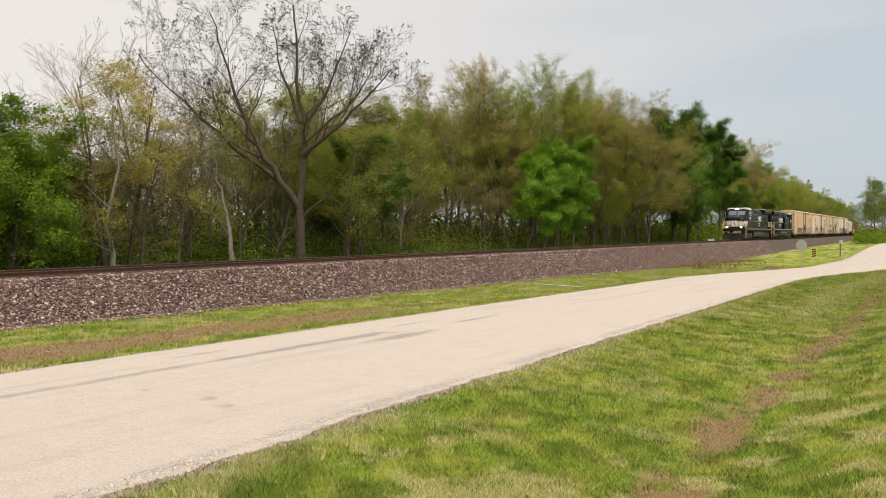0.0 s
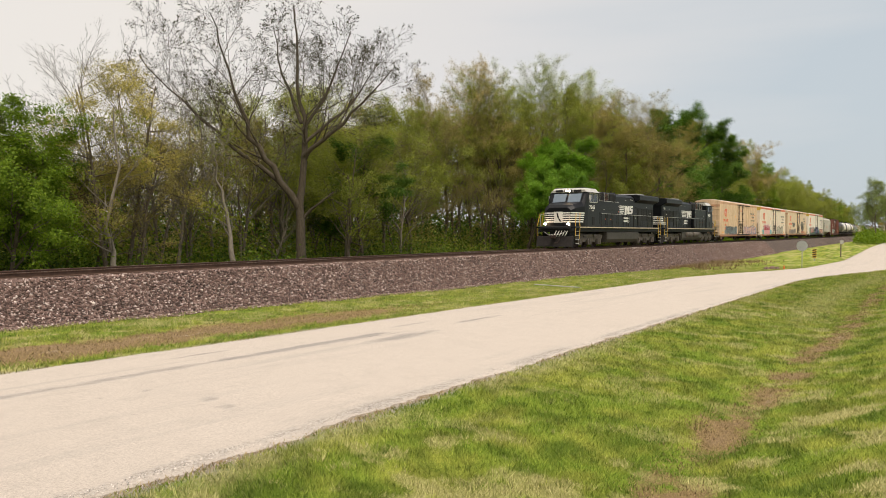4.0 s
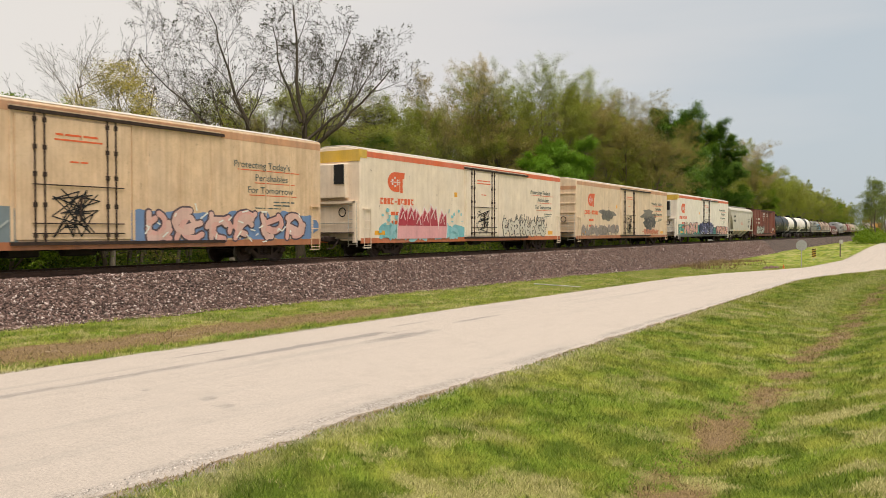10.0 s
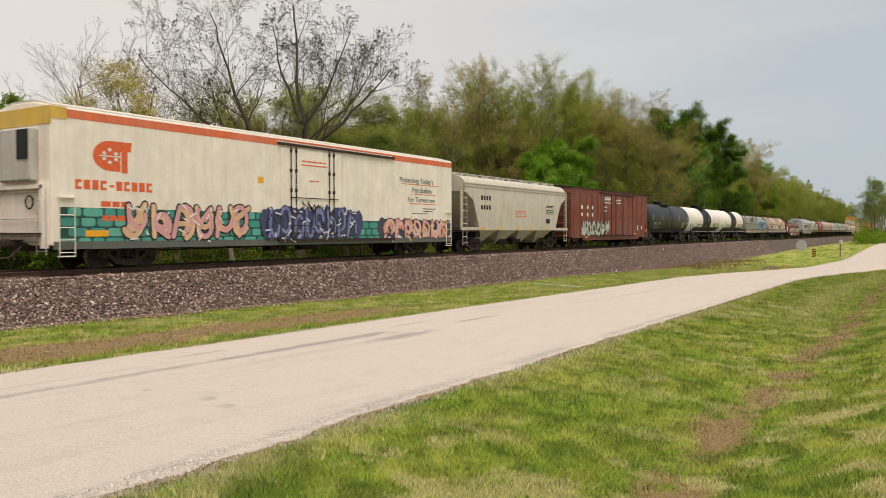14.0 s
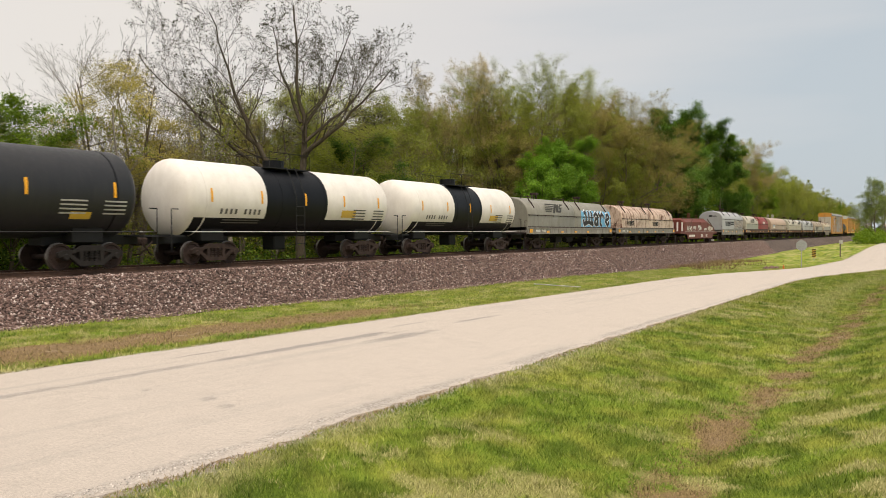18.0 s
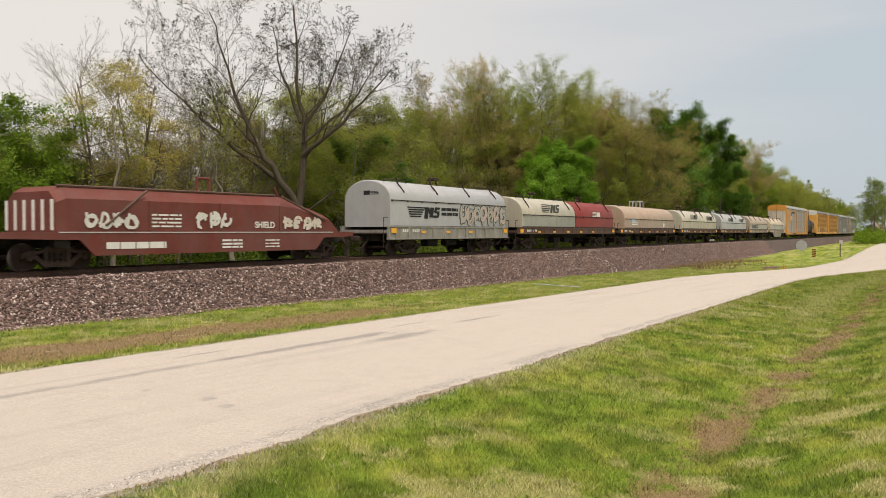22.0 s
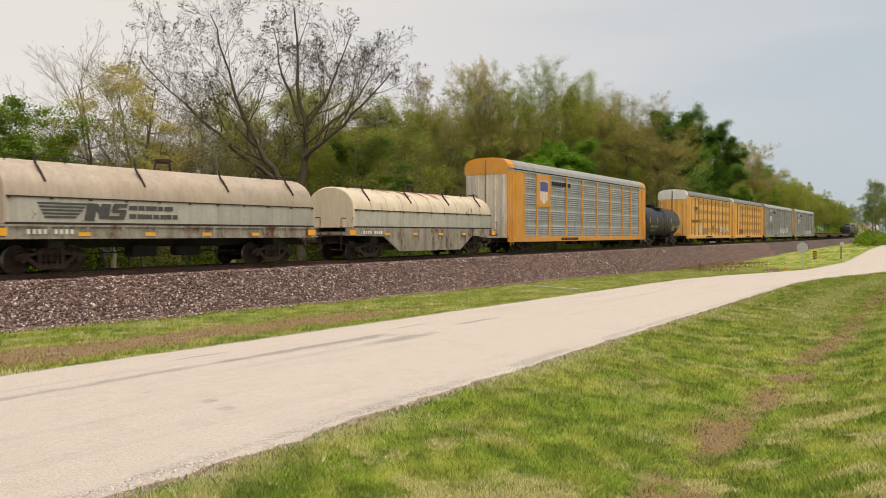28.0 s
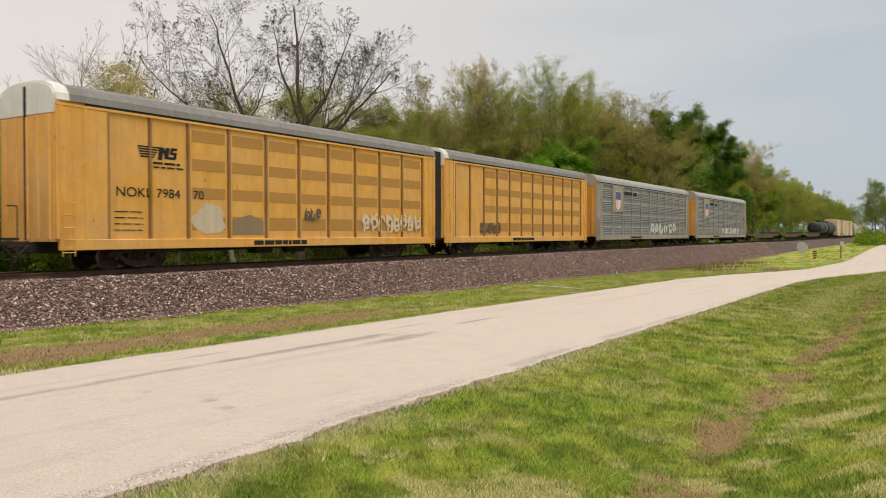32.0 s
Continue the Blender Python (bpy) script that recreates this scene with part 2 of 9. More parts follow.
def raw_mesh(name, verts, faces, mat, smooth=False):
    """A mesh from numpy arrays: verts (n, 3), faces (m, k)."""
    me = bpy.data.meshes.new(name)
    n, (m, k) = len(verts), faces.shape
    me.vertices.add(n)
    me.vertices.foreach_set("co", np.asarray(verts, dtype=np.float32).ravel())
    me.loops.add(m * k)
    me.loops.foreach_set("vertex_index", faces.astype(np.int32).ravel())
    me.polygons.add(m)
    me.polygons.foreach_set("loop_start", np.arange(0, m * k, k, dtype=np.int32))
    me.polygons.foreach_set("loop_total", np.full(m, k, dtype=np.int32))
    for q in (mat if isinstance(mat, (list, tuple)) else [mat]):
        me.materials.append(q)
    me.update(calc_edges=True)
    me.validate()
    if smooth:
        me.shade_smooth()
    return me


# ---- the ground ----
def interp(x, xs, ys):
    return np.interp(x, xs, ys)


def road_mid(x):
    return interp(x, [-63.0, 0.0, 21.0, 45.15, 54.6, 63.0, 73.5, 94.5, 157.5, 336.0, 630.0], [7.14, 8.662, 9.135, 9.555, 9.03, 7.98, 6.51, 5.46, 6.93, 9.45, 9.45])


def road_z(x):
    return interp(x, [-63.0, -21.0, 0.0, 47.25, 65.1, 75.6, 105.0, 157.5, 315.0, 630.0], [-0.525, -0.609, -0.871, -1.491, -1.806, -1.932, -1.932, -1.575, -1.05, -1.05])


def toe_z(x):
    return interp(x, [-63.0, 10.5, 31.5, 47.25, 68.25, 94.5, 147.0, 336.0, 630.0], [-1.05, -1.302, -1.575, -1.68, -2.047, -2.1, -1.785, -1.155, -1.05])


ROAD_HALF = 3.1
TOE_Y = TRACK_Y - 3.75
FAR_TOE_Y = TRACK_Y + 3.75


def wave(x, y, s, seed=0.0):
    """Smooth unevenness, -1 to 1, from a few crossed sines."""
    return (np.sin(x * 1.7 / s + 1.3 + seed) * np.cos(y * 1.9 / s + 0.4 * seed) + np.sin((x * 0.8 + y * 1.3) / s + 2.1 * seed)
            + 0.6 * np.sin((x * 2.9 - y * 2.3) / s + seed * 3.7)) / 2.6


def ground_z(x, y):
    x, y = np.broadcast_arrays(np.asarray(x, dtype=float), np.asarray(y, dtype=float))
    rm, rz, tz = road_mid(x), road_z(x), toe_z(x)
    keys = [(np.full_like(x, -600.0), rz * 0 + 1.0), (np.full_like(x, -60.0), rz + 1.6), (rm - 14.2, rz + 0.75), (rm - 9.6, rz + 0.38),
            (rm - 7.75, rz - 0.12), (rm - 6.7, rz - 0.27), (rm - 5.55, rz - 0.2), (rm - 3.8, rz - 0.04), (rm - ROAD_HALF, rz), (rm + ROAD_HALF, rz),
            (rm + ROAD_HALF + 0.8, rz - 0.03), (np.maximum(rm + ROAD_HALF + 1.6, TOE_Y - 2.6), (rz + 2 * tz) / 3 - 0.02), (np.full_like(x, TOE_Y), tz),
            (np.full_like(x, FAR_TOE_Y), tz - 0.1), (np.full_like(x, FAR_TOE_Y + 3.0), tz - 0.55), (np.full_like(x, FAR_TOE_Y + 6.0), tz - 0.3),
            (np.full_like(x, TRACK_Y + 60.0), tz * 0 - 0.6), (np.full_like(x, 900.0), tz * 0 + 1.0)]
    z = np.array(keys[0][1], dtype=float)
    for (ya, za), (yb, zb) in zip(keys, keys[1:]):
        k = np.clip((y - ya) / np.maximum(yb - ya, 1e-6), 0, 1)
        z = np.where(y >= ya, za + (zb - za) * k, z)
    off_road = np.clip((np.abs(y - rm) - ROAD_HALF) / 1.0, 0, 1)
    bed = np.clip((np.abs(y - TRACK_Y) - 3.6) / 1.0, 0, 1)
    z = z + off_road * bed * (0.045 * wave(x, y, 1.1, 1.0) + 0.03 * wave(x, y, 0.40, 2.0))
    return z


def axis(*pieces):
    out = []
    for a, b, step in pieces:
        out += list(np.arange(a, b, step))
    return np.array(out + [pieces[-1][1]])


def sheet(xs, ys, zf):
    X, Y = np.meshgrid(xs, ys, indexing="ij")
    Z = zf(X, Y)
    V = np.stack([X, Y, Z], -1).reshape(-1, 3)
    i, j = np.meshgrid(np.arange(len(xs) - 1), np.arange(len(ys) - 1), indexing="ij")
    a = (i * len(ys) + j).ravel()
    F = np.stack([a, a + len(ys), a + len(ys) + 1, a + 1], -1)
    return V, F


def fbm(x, y, size, seed, octaves=3):
    """Smooth random patches, 0 to 1 with a mean of a half, of about that size in metres."""
    x, y = np.asarray(x, dtype=float), np.asarray(y, dtype=float)
    out, amp, total = 0.0, 1.0, 0.0
    for o in range(octaves):
        u, v = x / size + 17.3 * o + seed, y / size - 9.1 * o + 2.7 * seed
        i, j = np.floor(u), np.floor(v)
        f, g = u - i, v - j
        f, g = f * f * (3 - 2 * f), g * g * (3 - 2 * g)

        def corner(a, b):
            q = np.sin(a * 127.1 + b * 311.7 + seed * 74.7) * 43758.5453
            return q - np.floor(q)
        out = out + amp * ((corner(i, j) * (1 - f) + corner(i + 1, j) * f) * (1 - g) + (corner(i, j + 1) * (1 - f) + corner(i + 1, j + 1) * f) * g)
        total += amp
        amp, size = amp * 0.55, size * 0.47
    return out / total


def smooth01(v, lo, hi):
    k = np.clip((v - lo) / (hi - lo), 0, 1)
    return k * k * (3 - 2 * k)


def worn(x, y):
    """How far the turf is worn down to dead thatch and earth: the bottom of the swale, the strip by the ballast, the road's edges."""
    rel_ = y - road_mid(x)
    mid_ = interp(x, [-60, 6, 9, 12, 16, 26, 40, 80], [-6.9, -6.85, -6.6, -6.75, -6.95, -7.35, -7.3, -7.3])
    wander = 0.5 * (fbm(x, y * 0, 2.6, 4.0) - 0.5)
    wide = 0.30 + 0.36 * fbm(x, y * 0, 3.1, 9.0) * np.where(rel_ > mid_, 1.2, 0.7)
    swale = np.exp(-((rel_ - mid_ - wander) / wide) ** 2) * np.clip(2.2 * fbm(x, y, 0.8, 21.0) - 0.42, 0.30, 0.92)
    strip = 1.05 * np.clip(1.2 - np.abs(rel_ - 5.5) / 1.9, 0, 1) * np.clip((26 - x) / 11, 0.25, 1) * (0.35 + 1.1 * fbm(x, y * 1.8, 1.5, 33.0))
    toe = 0.7 * np.clip(1.1 - np.abs(y - TOE_Y - 0.15) / 0.55, 0, 1)
    edge = 0.75 * np.exp(-((np.abs(rel_) - ROAD_HALF) / 0.17) ** 2) * (0.3 + 1.2 * fbm(x, y, 1.3, 51.0))
    return np.clip(np.maximum(np.maximum(swale, strip), np.maximum(toe, edge)), 0, 1)


def parched(x, y):
    """How pale and dry the turf is: straw-coloured tufts in streaks, a dry fringe along the road."""
    rel_ = y - road_mid(x)
    c, s_ = 0.88, 0.47
    u, v = (x * c + y * s_) * 1.7, (-x * s_ + y * c) * 1.1
    tufts = smooth01(fbm(u, v, 0.70, 3.0, 4), 0.50, 0.64)
    broad = smooth01(fbm(x, y, 5.5, 13.0), 0.36, 0.66)
    fringe = smooth01(fbm(x, y, 2.2, 27.0), 0.40, 0.60) * np.exp(-((rel_ + ROAD_HALF + 0.32) / 0.36) ** 2)
    bank = 0.55 * smooth01(x, 17, 30) * np.exp(-((rel_ + 5.7) / 0.9) ** 2)
    far_side = 0.5 * smooth01(rel_, 3.1, 4.5)
    return np.clip(np.maximum(tufts * (0.34 + 0.52 * broad), np.maximum(0.62 * fringe, np.maximum(bank, far_side * tufts + 0.42 * far_side * fbm(x, y, 1.7, 91.0) * 1.6))), 0, 1)


def turf_attributes(me, x, y, each=1):
    for name, v in (("worn", worn(x, y)), ("dry", parched(x, y)), ("lush", fbm(x, y, 0.55, 41.0, 3)), ("tuft", fbm(x, y * 1.25, 0.30, 81.0, 3))):
        me.attributes.new(name, "FLOAT", "POINT").data.foreach_set("value", np.repeat(v, each).astype(np.float32))


def grass_colour(nt, fine, ragged):
    """Mown spring grass: green, with pale dry tufts and brown dead thatch."""
    lush = n_ramp(nt, n_attr(nt, "lush"), 0.36, 0.62)
    green = n_mix(nt, lush, n_mix(nt, fine, (0.135, 0.170, 0.018), (0.36, 0.385, 0.075)), n_mix(nt, fine, (0.070, 0.130, 0.010), (0.250, 0.325, 0.042)))
    tuft = n_ramp(nt, n_attr(nt, "tuft"), 0.34, 0.60, (0.72, 0.76, 0.68), (1.32, 1.30, 1.24))
    green = n_mix(nt, 1.0, green, tuft, "MULTIPLY")
    pale = n_mix(nt, fine, (0.24, 0.235, 0.065), (0.62, 0.57, 0.26))
    dead = n_mix(nt, fine, (0.105, 0.068, 0.030), (0.47, 0.345, 0.165))
    col = n_mix(nt, n_ramp(nt, n_math(nt, "ADD", n_attr(nt, "dry"), ragged), 0.20, 0.85), green, pale)
    return n_mix(nt, n_ramp(nt, n_math(nt, "ADD", n_attr(nt, "worn"), ragged), 0.34, 0.62), col, dead)


def mat_ground():
    m, nt, b = nodes_of("grass_ground", 0.95, 0.0, 0.1)
    v = n_coord(nt)
    fine = n_ramp(nt, n_noise(nt, v, 22, 8, 0.85), 0.30, 0.78)
    ragged = n_math(nt, "MULTIPLY", n_math(nt, "SUBTRACT", n_noise(nt, v, 4.0, 7, 0.75), 0.5), 1.1)
    col = grass_colour(nt, fine, ragged)
    earth = n_mix(nt, fine, (0.115, 0.075, 0.038), (0.47, 0.34, 0.19))
    sand = n_mix(nt, fine, (0.36, 0.29, 0.20), (0.62, 0.52, 0.40))
    earth = n_mix(nt, n_ramp(nt, n_noise(nt, n_coord(nt, (0.35, 1.6, 1)), 1.7, 4, 0.6), 0.60, 0.68), earth, sand)
    col = n_mix(nt, n_ramp(nt, n_math(nt, "ADD", n_attr(nt, "worn"), n_math(nt, "MULTIPLY", ragged, 1.3)), 0.66, 1.05), col, earth)
    grit = n_mix(nt, fine, (0.26, 0.23, 0.20), (0.62, 0.56, 0.50))
    col = n_mix(nt, n_math(nt, "MULTIPLY", n_attr(nt, "grit"), n_ramp(nt, n_noise(nt, v, 5, 6, 0.8), 0.30, 0.6)), col, grit)
    litter = n_mix(nt, fine, (0.05, 0.042, 0.022), (0.15, 0.125, 0.055))
    col = n_mix(nt, n_attr(nt, "wood"), col, litter)
    col = n_mix(nt, 1.0, col, (0.94, 0.92, 0.92), "MULTIPLY")
    nt.links.new(col, b.inputs["Base Color"])
    n_bump(nt, b, fine, 0.5, 0.04)
    return m


M_GROUND = mat_ground()
gx = axis((-1500, -200, 100), (-200, -30, 10), (-30, 0, 1.0), (0, 45, 0.22), (45, 100, 0.8), (100, 340, 4), (340, 800, 30), (800, 4000, 200))
gy = axis((-1500, -200, 100), (-200, -30, 10), (-30, -8, 1.0), (-8, 20, 0.2), (20, 36, 0.8), (36, 90, 4), (90, 500, 30), (500, 4000, 250))
GV, GF = sheet(gx, gy, ground_z)
ground_me = raw_mesh("ground", GV, GF, M_GROUND, True)
rel = GV[:, 1] - road_mid(GV[:, 0])
turf_attributes(ground_me, GV[:, 0], GV[:, 1])
ground_me.attributes.new("grit", "FLOAT", "POINT").data.foreach_set("value", np.clip(1.25 - (np.abs(rel) - ROAD_HALF) / 0.28, 0, 1).astype(np.float32))
ground_me.attributes.new("wood", "FLOAT", "POINT").data.foreach_set("value", np.clip((GV[:, 1] - FAR_TOE_Y - 1) / 3, 0, 1).astype(np.float32))
ground = tagged(new("ground", ground_me), "mown green grass with dry straw patches and a worn swale", "ground", kind="structure")


def mat_road():
    m, nt, b = nodes_of("pale_asphalt", 0.9, 0.0, 0.25)
    v = n_coord(nt)
    fine = n_noise(nt, v, 38, 8, 0.95)
    mid_ = n_noise(nt, v, 2.4, 8, 0.7)
    along = n_noise(nt, n_coord(nt, (0.10, 1.5, 1)), 1.3, 6, 0.6)
    col = n_mix(nt, n_ramp(nt, fine, 0.34, 0.66), (0.30, 0.258, 0.222), (0.69, 0.61, 0.535))
    col = n_mix(nt, n_math(nt, "MULTIPLY", n_ramp(nt, mid_, 0.50, 0.72), 0.38), col, (0.36, 0.315, 0.275))
    col = n_mix(nt, n_math(nt, "MULTIPLY", n_ramp(nt, along, 0.54, 0.70), 0.38), col, (0.33, 0.30, 0.275))
    # a grey oily band, dull patches and a crumbling edge of bare dark stones
    soiled = n_math(nt, "ADD", n_attr(nt, "soiled"), n_math(nt, "MULTIPLY", n_math(nt, "SUBTRACT", n_noise(nt, n_coord(nt, (0.6, 1.6, 1)), 3.0, 7, 0.7), 0.5), 1.2))
    soiled = n_math(nt, "MULTIPLY", n_ramp(nt, soiled, 0.30, 0.75), n_ramp(nt, n_attr(nt, "soiled"), 0.05, 0.3))
    col = n_mix(nt, n_math(nt, "MULTIPLY", soiled, 0.9), col, n_mix(nt, n_ramp(nt, fine, 0.35, 0.65), (0.165, 0.15, 0.14), (0.40, 0.365, 0.335)))
    crumbled = n_math(nt, "ADD", n_attr(nt, "crumbled"), n_math(nt, "MULTIPLY", n_math(nt, "SUBTRACT", n_noise(nt, v, 3.2, 8, 0.8), 0.5), 1.5))
    crumbled = n_math(nt, "MULTIPLY", n_ramp(nt, crumbled, 0.42, 0.72), n_ramp(nt, n_attr(nt, "crumbled"), 0.1, 0.3))
    stones_ = n_mix(nt, n_ramp(nt, n_noise(nt, v, 30, 6, 0.9), 0.40, 0.60), (0.10, 0.088, 0.080), (0.60, 0.54, 0.48))
    col = n_mix(nt, n_math(nt, "MULTIPLY", crumbled, 0.85), col, stones_)
    nt.links.new(col, b.inputs["Base Color"])
    n_bump(nt, b, fine, 0.6, 0.012)
    return m


M_ROAD = mat_road()
M_TAR = plain("open_crack", (0.20, 0.178, 0.16), 0.95, 0, 0.4, 9)
rx = axis((-60, -4, 2), (-4, 45, 0.14), (45, 110, 0.8), (110, 330, 4))
ru = np.concatenate([[-1.035], np.linspace(-1, 1, 61), [1.035]])
RX, RU = np.meshgrid(rx, ru, indexing="ij")
ragged = 0.10 * wave(RX, RU * 0 + 3 * np.sign(RU), 0.8, 0.5) + 0.05 * wave(RX, RU * 0 + 3 * np.sign(RU), 0.2, 1.7) + 0.02 * np.random.RandomState(4).normal(size=RX.shape)
RY = road_mid(RX) + RU * (ROAD_HALF + np.where(np.abs(RU) > 0.99, ragged, 0))
RZ = road_z(RX) + 0.045 * (1 - RU ** 2) + 0.022
RZ = np.where(np.abs(RU) > 0.99, RZ - 0.014, RZ)
RZ = np.where(np.abs(RU) > 1.01, RZ - 0.13, RZ)
RV = np.stack([RX, RY, RZ], -1).reshape(-1, 3)
ii, jj = np.meshgrid(np.arange(len(rx) - 1), np.arange(len(ru) - 1), indexing="ij")
ra = (ii * len(ru) + jj).ravel()
road_me = raw_mesh("road", RV, np.stack([ra, ra + len(ru), ra + len(ru) + 1, ra + 1], -1), M_ROAD, True)
band_ = np.exp(-((RU - 0.365 - 0.06 * (fbm(RX, RX * 0, 2.5, 5.0) - 0.5) - 0.003 * (RX - 6)) / 0.055) ** 2) * smooth01(RX, 2, 4) * (1 - smooth01(RX, 13.2, 14.4)) * (0.68 + 0.4 * smooth01(RX, 9, 11))
dull_ = 0.0
for px_, pu_, rx_, ru_ in ((6.62, 0.0, 0.16, 0.035), (6.72, -0.36, 0.16, 0.04), (6.58, -0.52, 0.14, 0.05), (13.4, 0.15, 1.6, 0.09), (17.5, 0.30, 1.5, 0.05), (9.4, 0.66, 0.8, 0.03), (15.4, 0.55, 1.3, 0.03)):
    dull_ = np.maximum(dull_, 0.85 * np.exp(-((RX - px_) / rx_) ** 2 - ((RU - pu_) / ru_) ** 2))
edge_ = np.exp(-((RU + 0.955) / 0.055) ** 2) * (0.15 + 1.1 * fbm(RX, RX * 0, 2.1, 8.0)) + 0.5 * np.exp(-((RU - 0.985) / 0.03) ** 2) * fbm(RX, RX * 0, 1.6, 18.0)
for name_, value_ in (("soiled", np.maximum(band_, dull_)), ("crumbled", edge_)):
    road_me.attributes.new(name_, "FLOAT", "POINT").data.foreach_set("value", np.clip(value_, 0, 1).astype(np.float32).ravel())
road = tagged(new("road", road_me),
              "sun-bleached narrow asphalt country road with ragged edges", "road", kind="structure")


def road_point(x, u, lift=0.004):
    return (x, float(road_mid(x)) + u * ROAD_HALF, float(road_z(x)) + 0.045 * (1 - u * u) + 0.022 + lift)


def crack(points, width, seed):
    """A filled crack in the asphalt: a thin uneven strip along points of (x, u)."""
    rnd = random.Random(seed)
    g = Geo()
    pts = []
    for (xa, ua), (xb, ub) in zip(points, points[1:]):
        n = max(2, int(math.hypot(xb - xa, (ub - ua) * ROAD_HALF) / 0.08) + 1)
        for k in range(n):
            f = k / n
            pts.append((xa + (xb - xa) * f, ua + (ub - ua) * f + rnd.uniform(-0.012, 0.012)))
    vs, fs = [], []
    for k, (x, u) in enumerate(pts):
        w = width * rnd.uniform(0.05, 1.0) * (0.15 + abs(math.sin(0.35 * k + seed))) / ROAD_HALF
        vs += [road_point(x, u - w, 0.002), road_point(x, u + w, 0.002)]
        if k:
            fs.append((2 * k - 2, 2 * k - 1, 2 * k + 1, 2 * k))
    g.add(vs, fs)
    return part("crack", g, M_TAR, road)


crack([(5.94, 0.052), (6.15, -0.15), (6.32, -0.283)], 0.012, 1)
crack([(6.36, -0.30), (6.46, -0.42), (6.53, -0.51)], 0.010, 2)
crack([(5.54, -0.324), (5.85, -0.36)], 0.009, 3)
crack([(7.75, 0.40), (8.0, 0.35), (8.1, 0.26)], 0.014, 4)
crack([(8.63, 0.681), (8.9, 0.64), (9.06, 0.61), (9.0, 0.54)], 0.012, 5)
crack([(8.4, -0.22), (8.62, -0.28)], 0.012, 6)
crack([(9.0, 0.37), (9.4, 0.375), (9.7, 0.35)], 0.02, 7)
crack([(12.4, 0.31), (13.1, 0.33), (14.0, 0.30)], 0.02, 8)
crack([(19.0, 0.05), (21.5, 0.02)], 0.02, 9)


# ---- the railway ----
def mat_ballast():
    m, nt, b = nodes_of("ballast", 0.9, 0.0, 0.3)
    geo = nt.nodes.new("ShaderNodeNewGeometry")
    v = n_coord(nt)
    vor = nt.nodes.new("ShaderNodeTexVoronoi")
    vor.inputs["Scale"].default_value = 24
    nt.links.new(v, vor.inputs["Vector"])
    sep = nt.nodes.new("ShaderNodeSeparateColor")
    nt.links.new(vor.outputs["Color"], sep.inputs["Color"])
    col = n_mix(nt, n_math(nt, "POWER", sep.outputs["Red"], 2.0), (0.030, 0.021, 0.018), (0.26, 0.20, 0.175))
    wide = n_noise(nt, v, 0.8, 4)
    col = n_mix(nt, n_math(nt, "MULTIPLY", n_ramp(nt, wide, 0.4, 0.7), 0.5), col, (0.20, 0.14, 0.115))
    nt.links.new(col, b.inputs["Base Color"])
    n_bump(nt, b, vor.outputs["Distance"], 1.0, 0.05)
    return m


def mat_stone():
    m, nt, b = nodes_of("ballast_stone", 0.85, 0.0, 0.3)
    geo = nt.nodes.new("ShaderNodeNewGeometry")
    r = nt.nodes.new("ShaderNodeValToRGB")
    e = r.color_ramp.elements
    e[0].position, e[0].color = 0.0, (0.040, 0.028, 0.024, 1)
    e[1].position, e[1].color = 1.0, (0.68, 0.58, 0.53, 1)
    for p, c in ((0.45, (0.155, 0.098, 0.083, 1)), (0.84, (0.285, 0.192, 0.165, 1))):
        e.new(p).color = c
    nt.links.new(geo.outputs["Random Per Island"], r.inputs["Fac"])
    g = n_noise(nt, n_coord(nt), 0.9, 4)
    col = n_mix(nt, n_math(nt, "MULTIPLY", n_ramp(nt, g, 0.4, 0.7), 0.35), r.outputs["Color"], (0.20, 0.13, 0.105))
    nt.links.new(col, b.inputs["Base Color"])
    return m


M_BALLAST, M_STONE = mat_ballast(), mat_stone()
M_RAIL = plain("rusty_rail_side", (0.105, 0.058, 0.038), 0.75, 0.2, 0.4, 6)
M_RAIL_TOP = plain("worn_rail_head", (0.30, 0.27, 0.25), 0.35, 0.9, 0.2, 20)
M_TIE = plain("weathered_tie_wood", (0.095, 0.07, 0.052), 0.9, 0, 0.45, 5)


def ballast_z(x, y):
    d = np.abs(y - TRACK_Y)
    tz = toe_z(x) - 0.25
    top = np.where(d < 1.95, -0.20, 0)
    k = np.clip((d - 1.95) / 1.85, 0, 1)
    return np.where(d < 1.95, top, -0.20 + (tz + 0.20) * k) + 0.025 * wave(x, y, 0.35, 4.0) * (d > 0.9)


bx = axis((-300, -20, 10), (-20, 5, 1), (5, 75, 0.35), (75, 160, 2), (160, 600, 10))
by = np.concatenate([np.linspace(TRACK_Y - 3.85, TRACK_Y - 1.9, 12), [TRACK_Y - 1.2, TRACK_Y, TRACK_Y + 1.2], np.linspace(TRACK_Y + 1.9, TRACK_Y + 3.85, 5)])
BV, BF = sheet(bx, by, ballast_z)
ballast = tagged(new("ballast_bank", raw_mesh("ballast_bank", BV, BF, M_BALLAST, True)), "sloping bank of grey and brown crushed-stone ballast", "ballast", kind="structure")


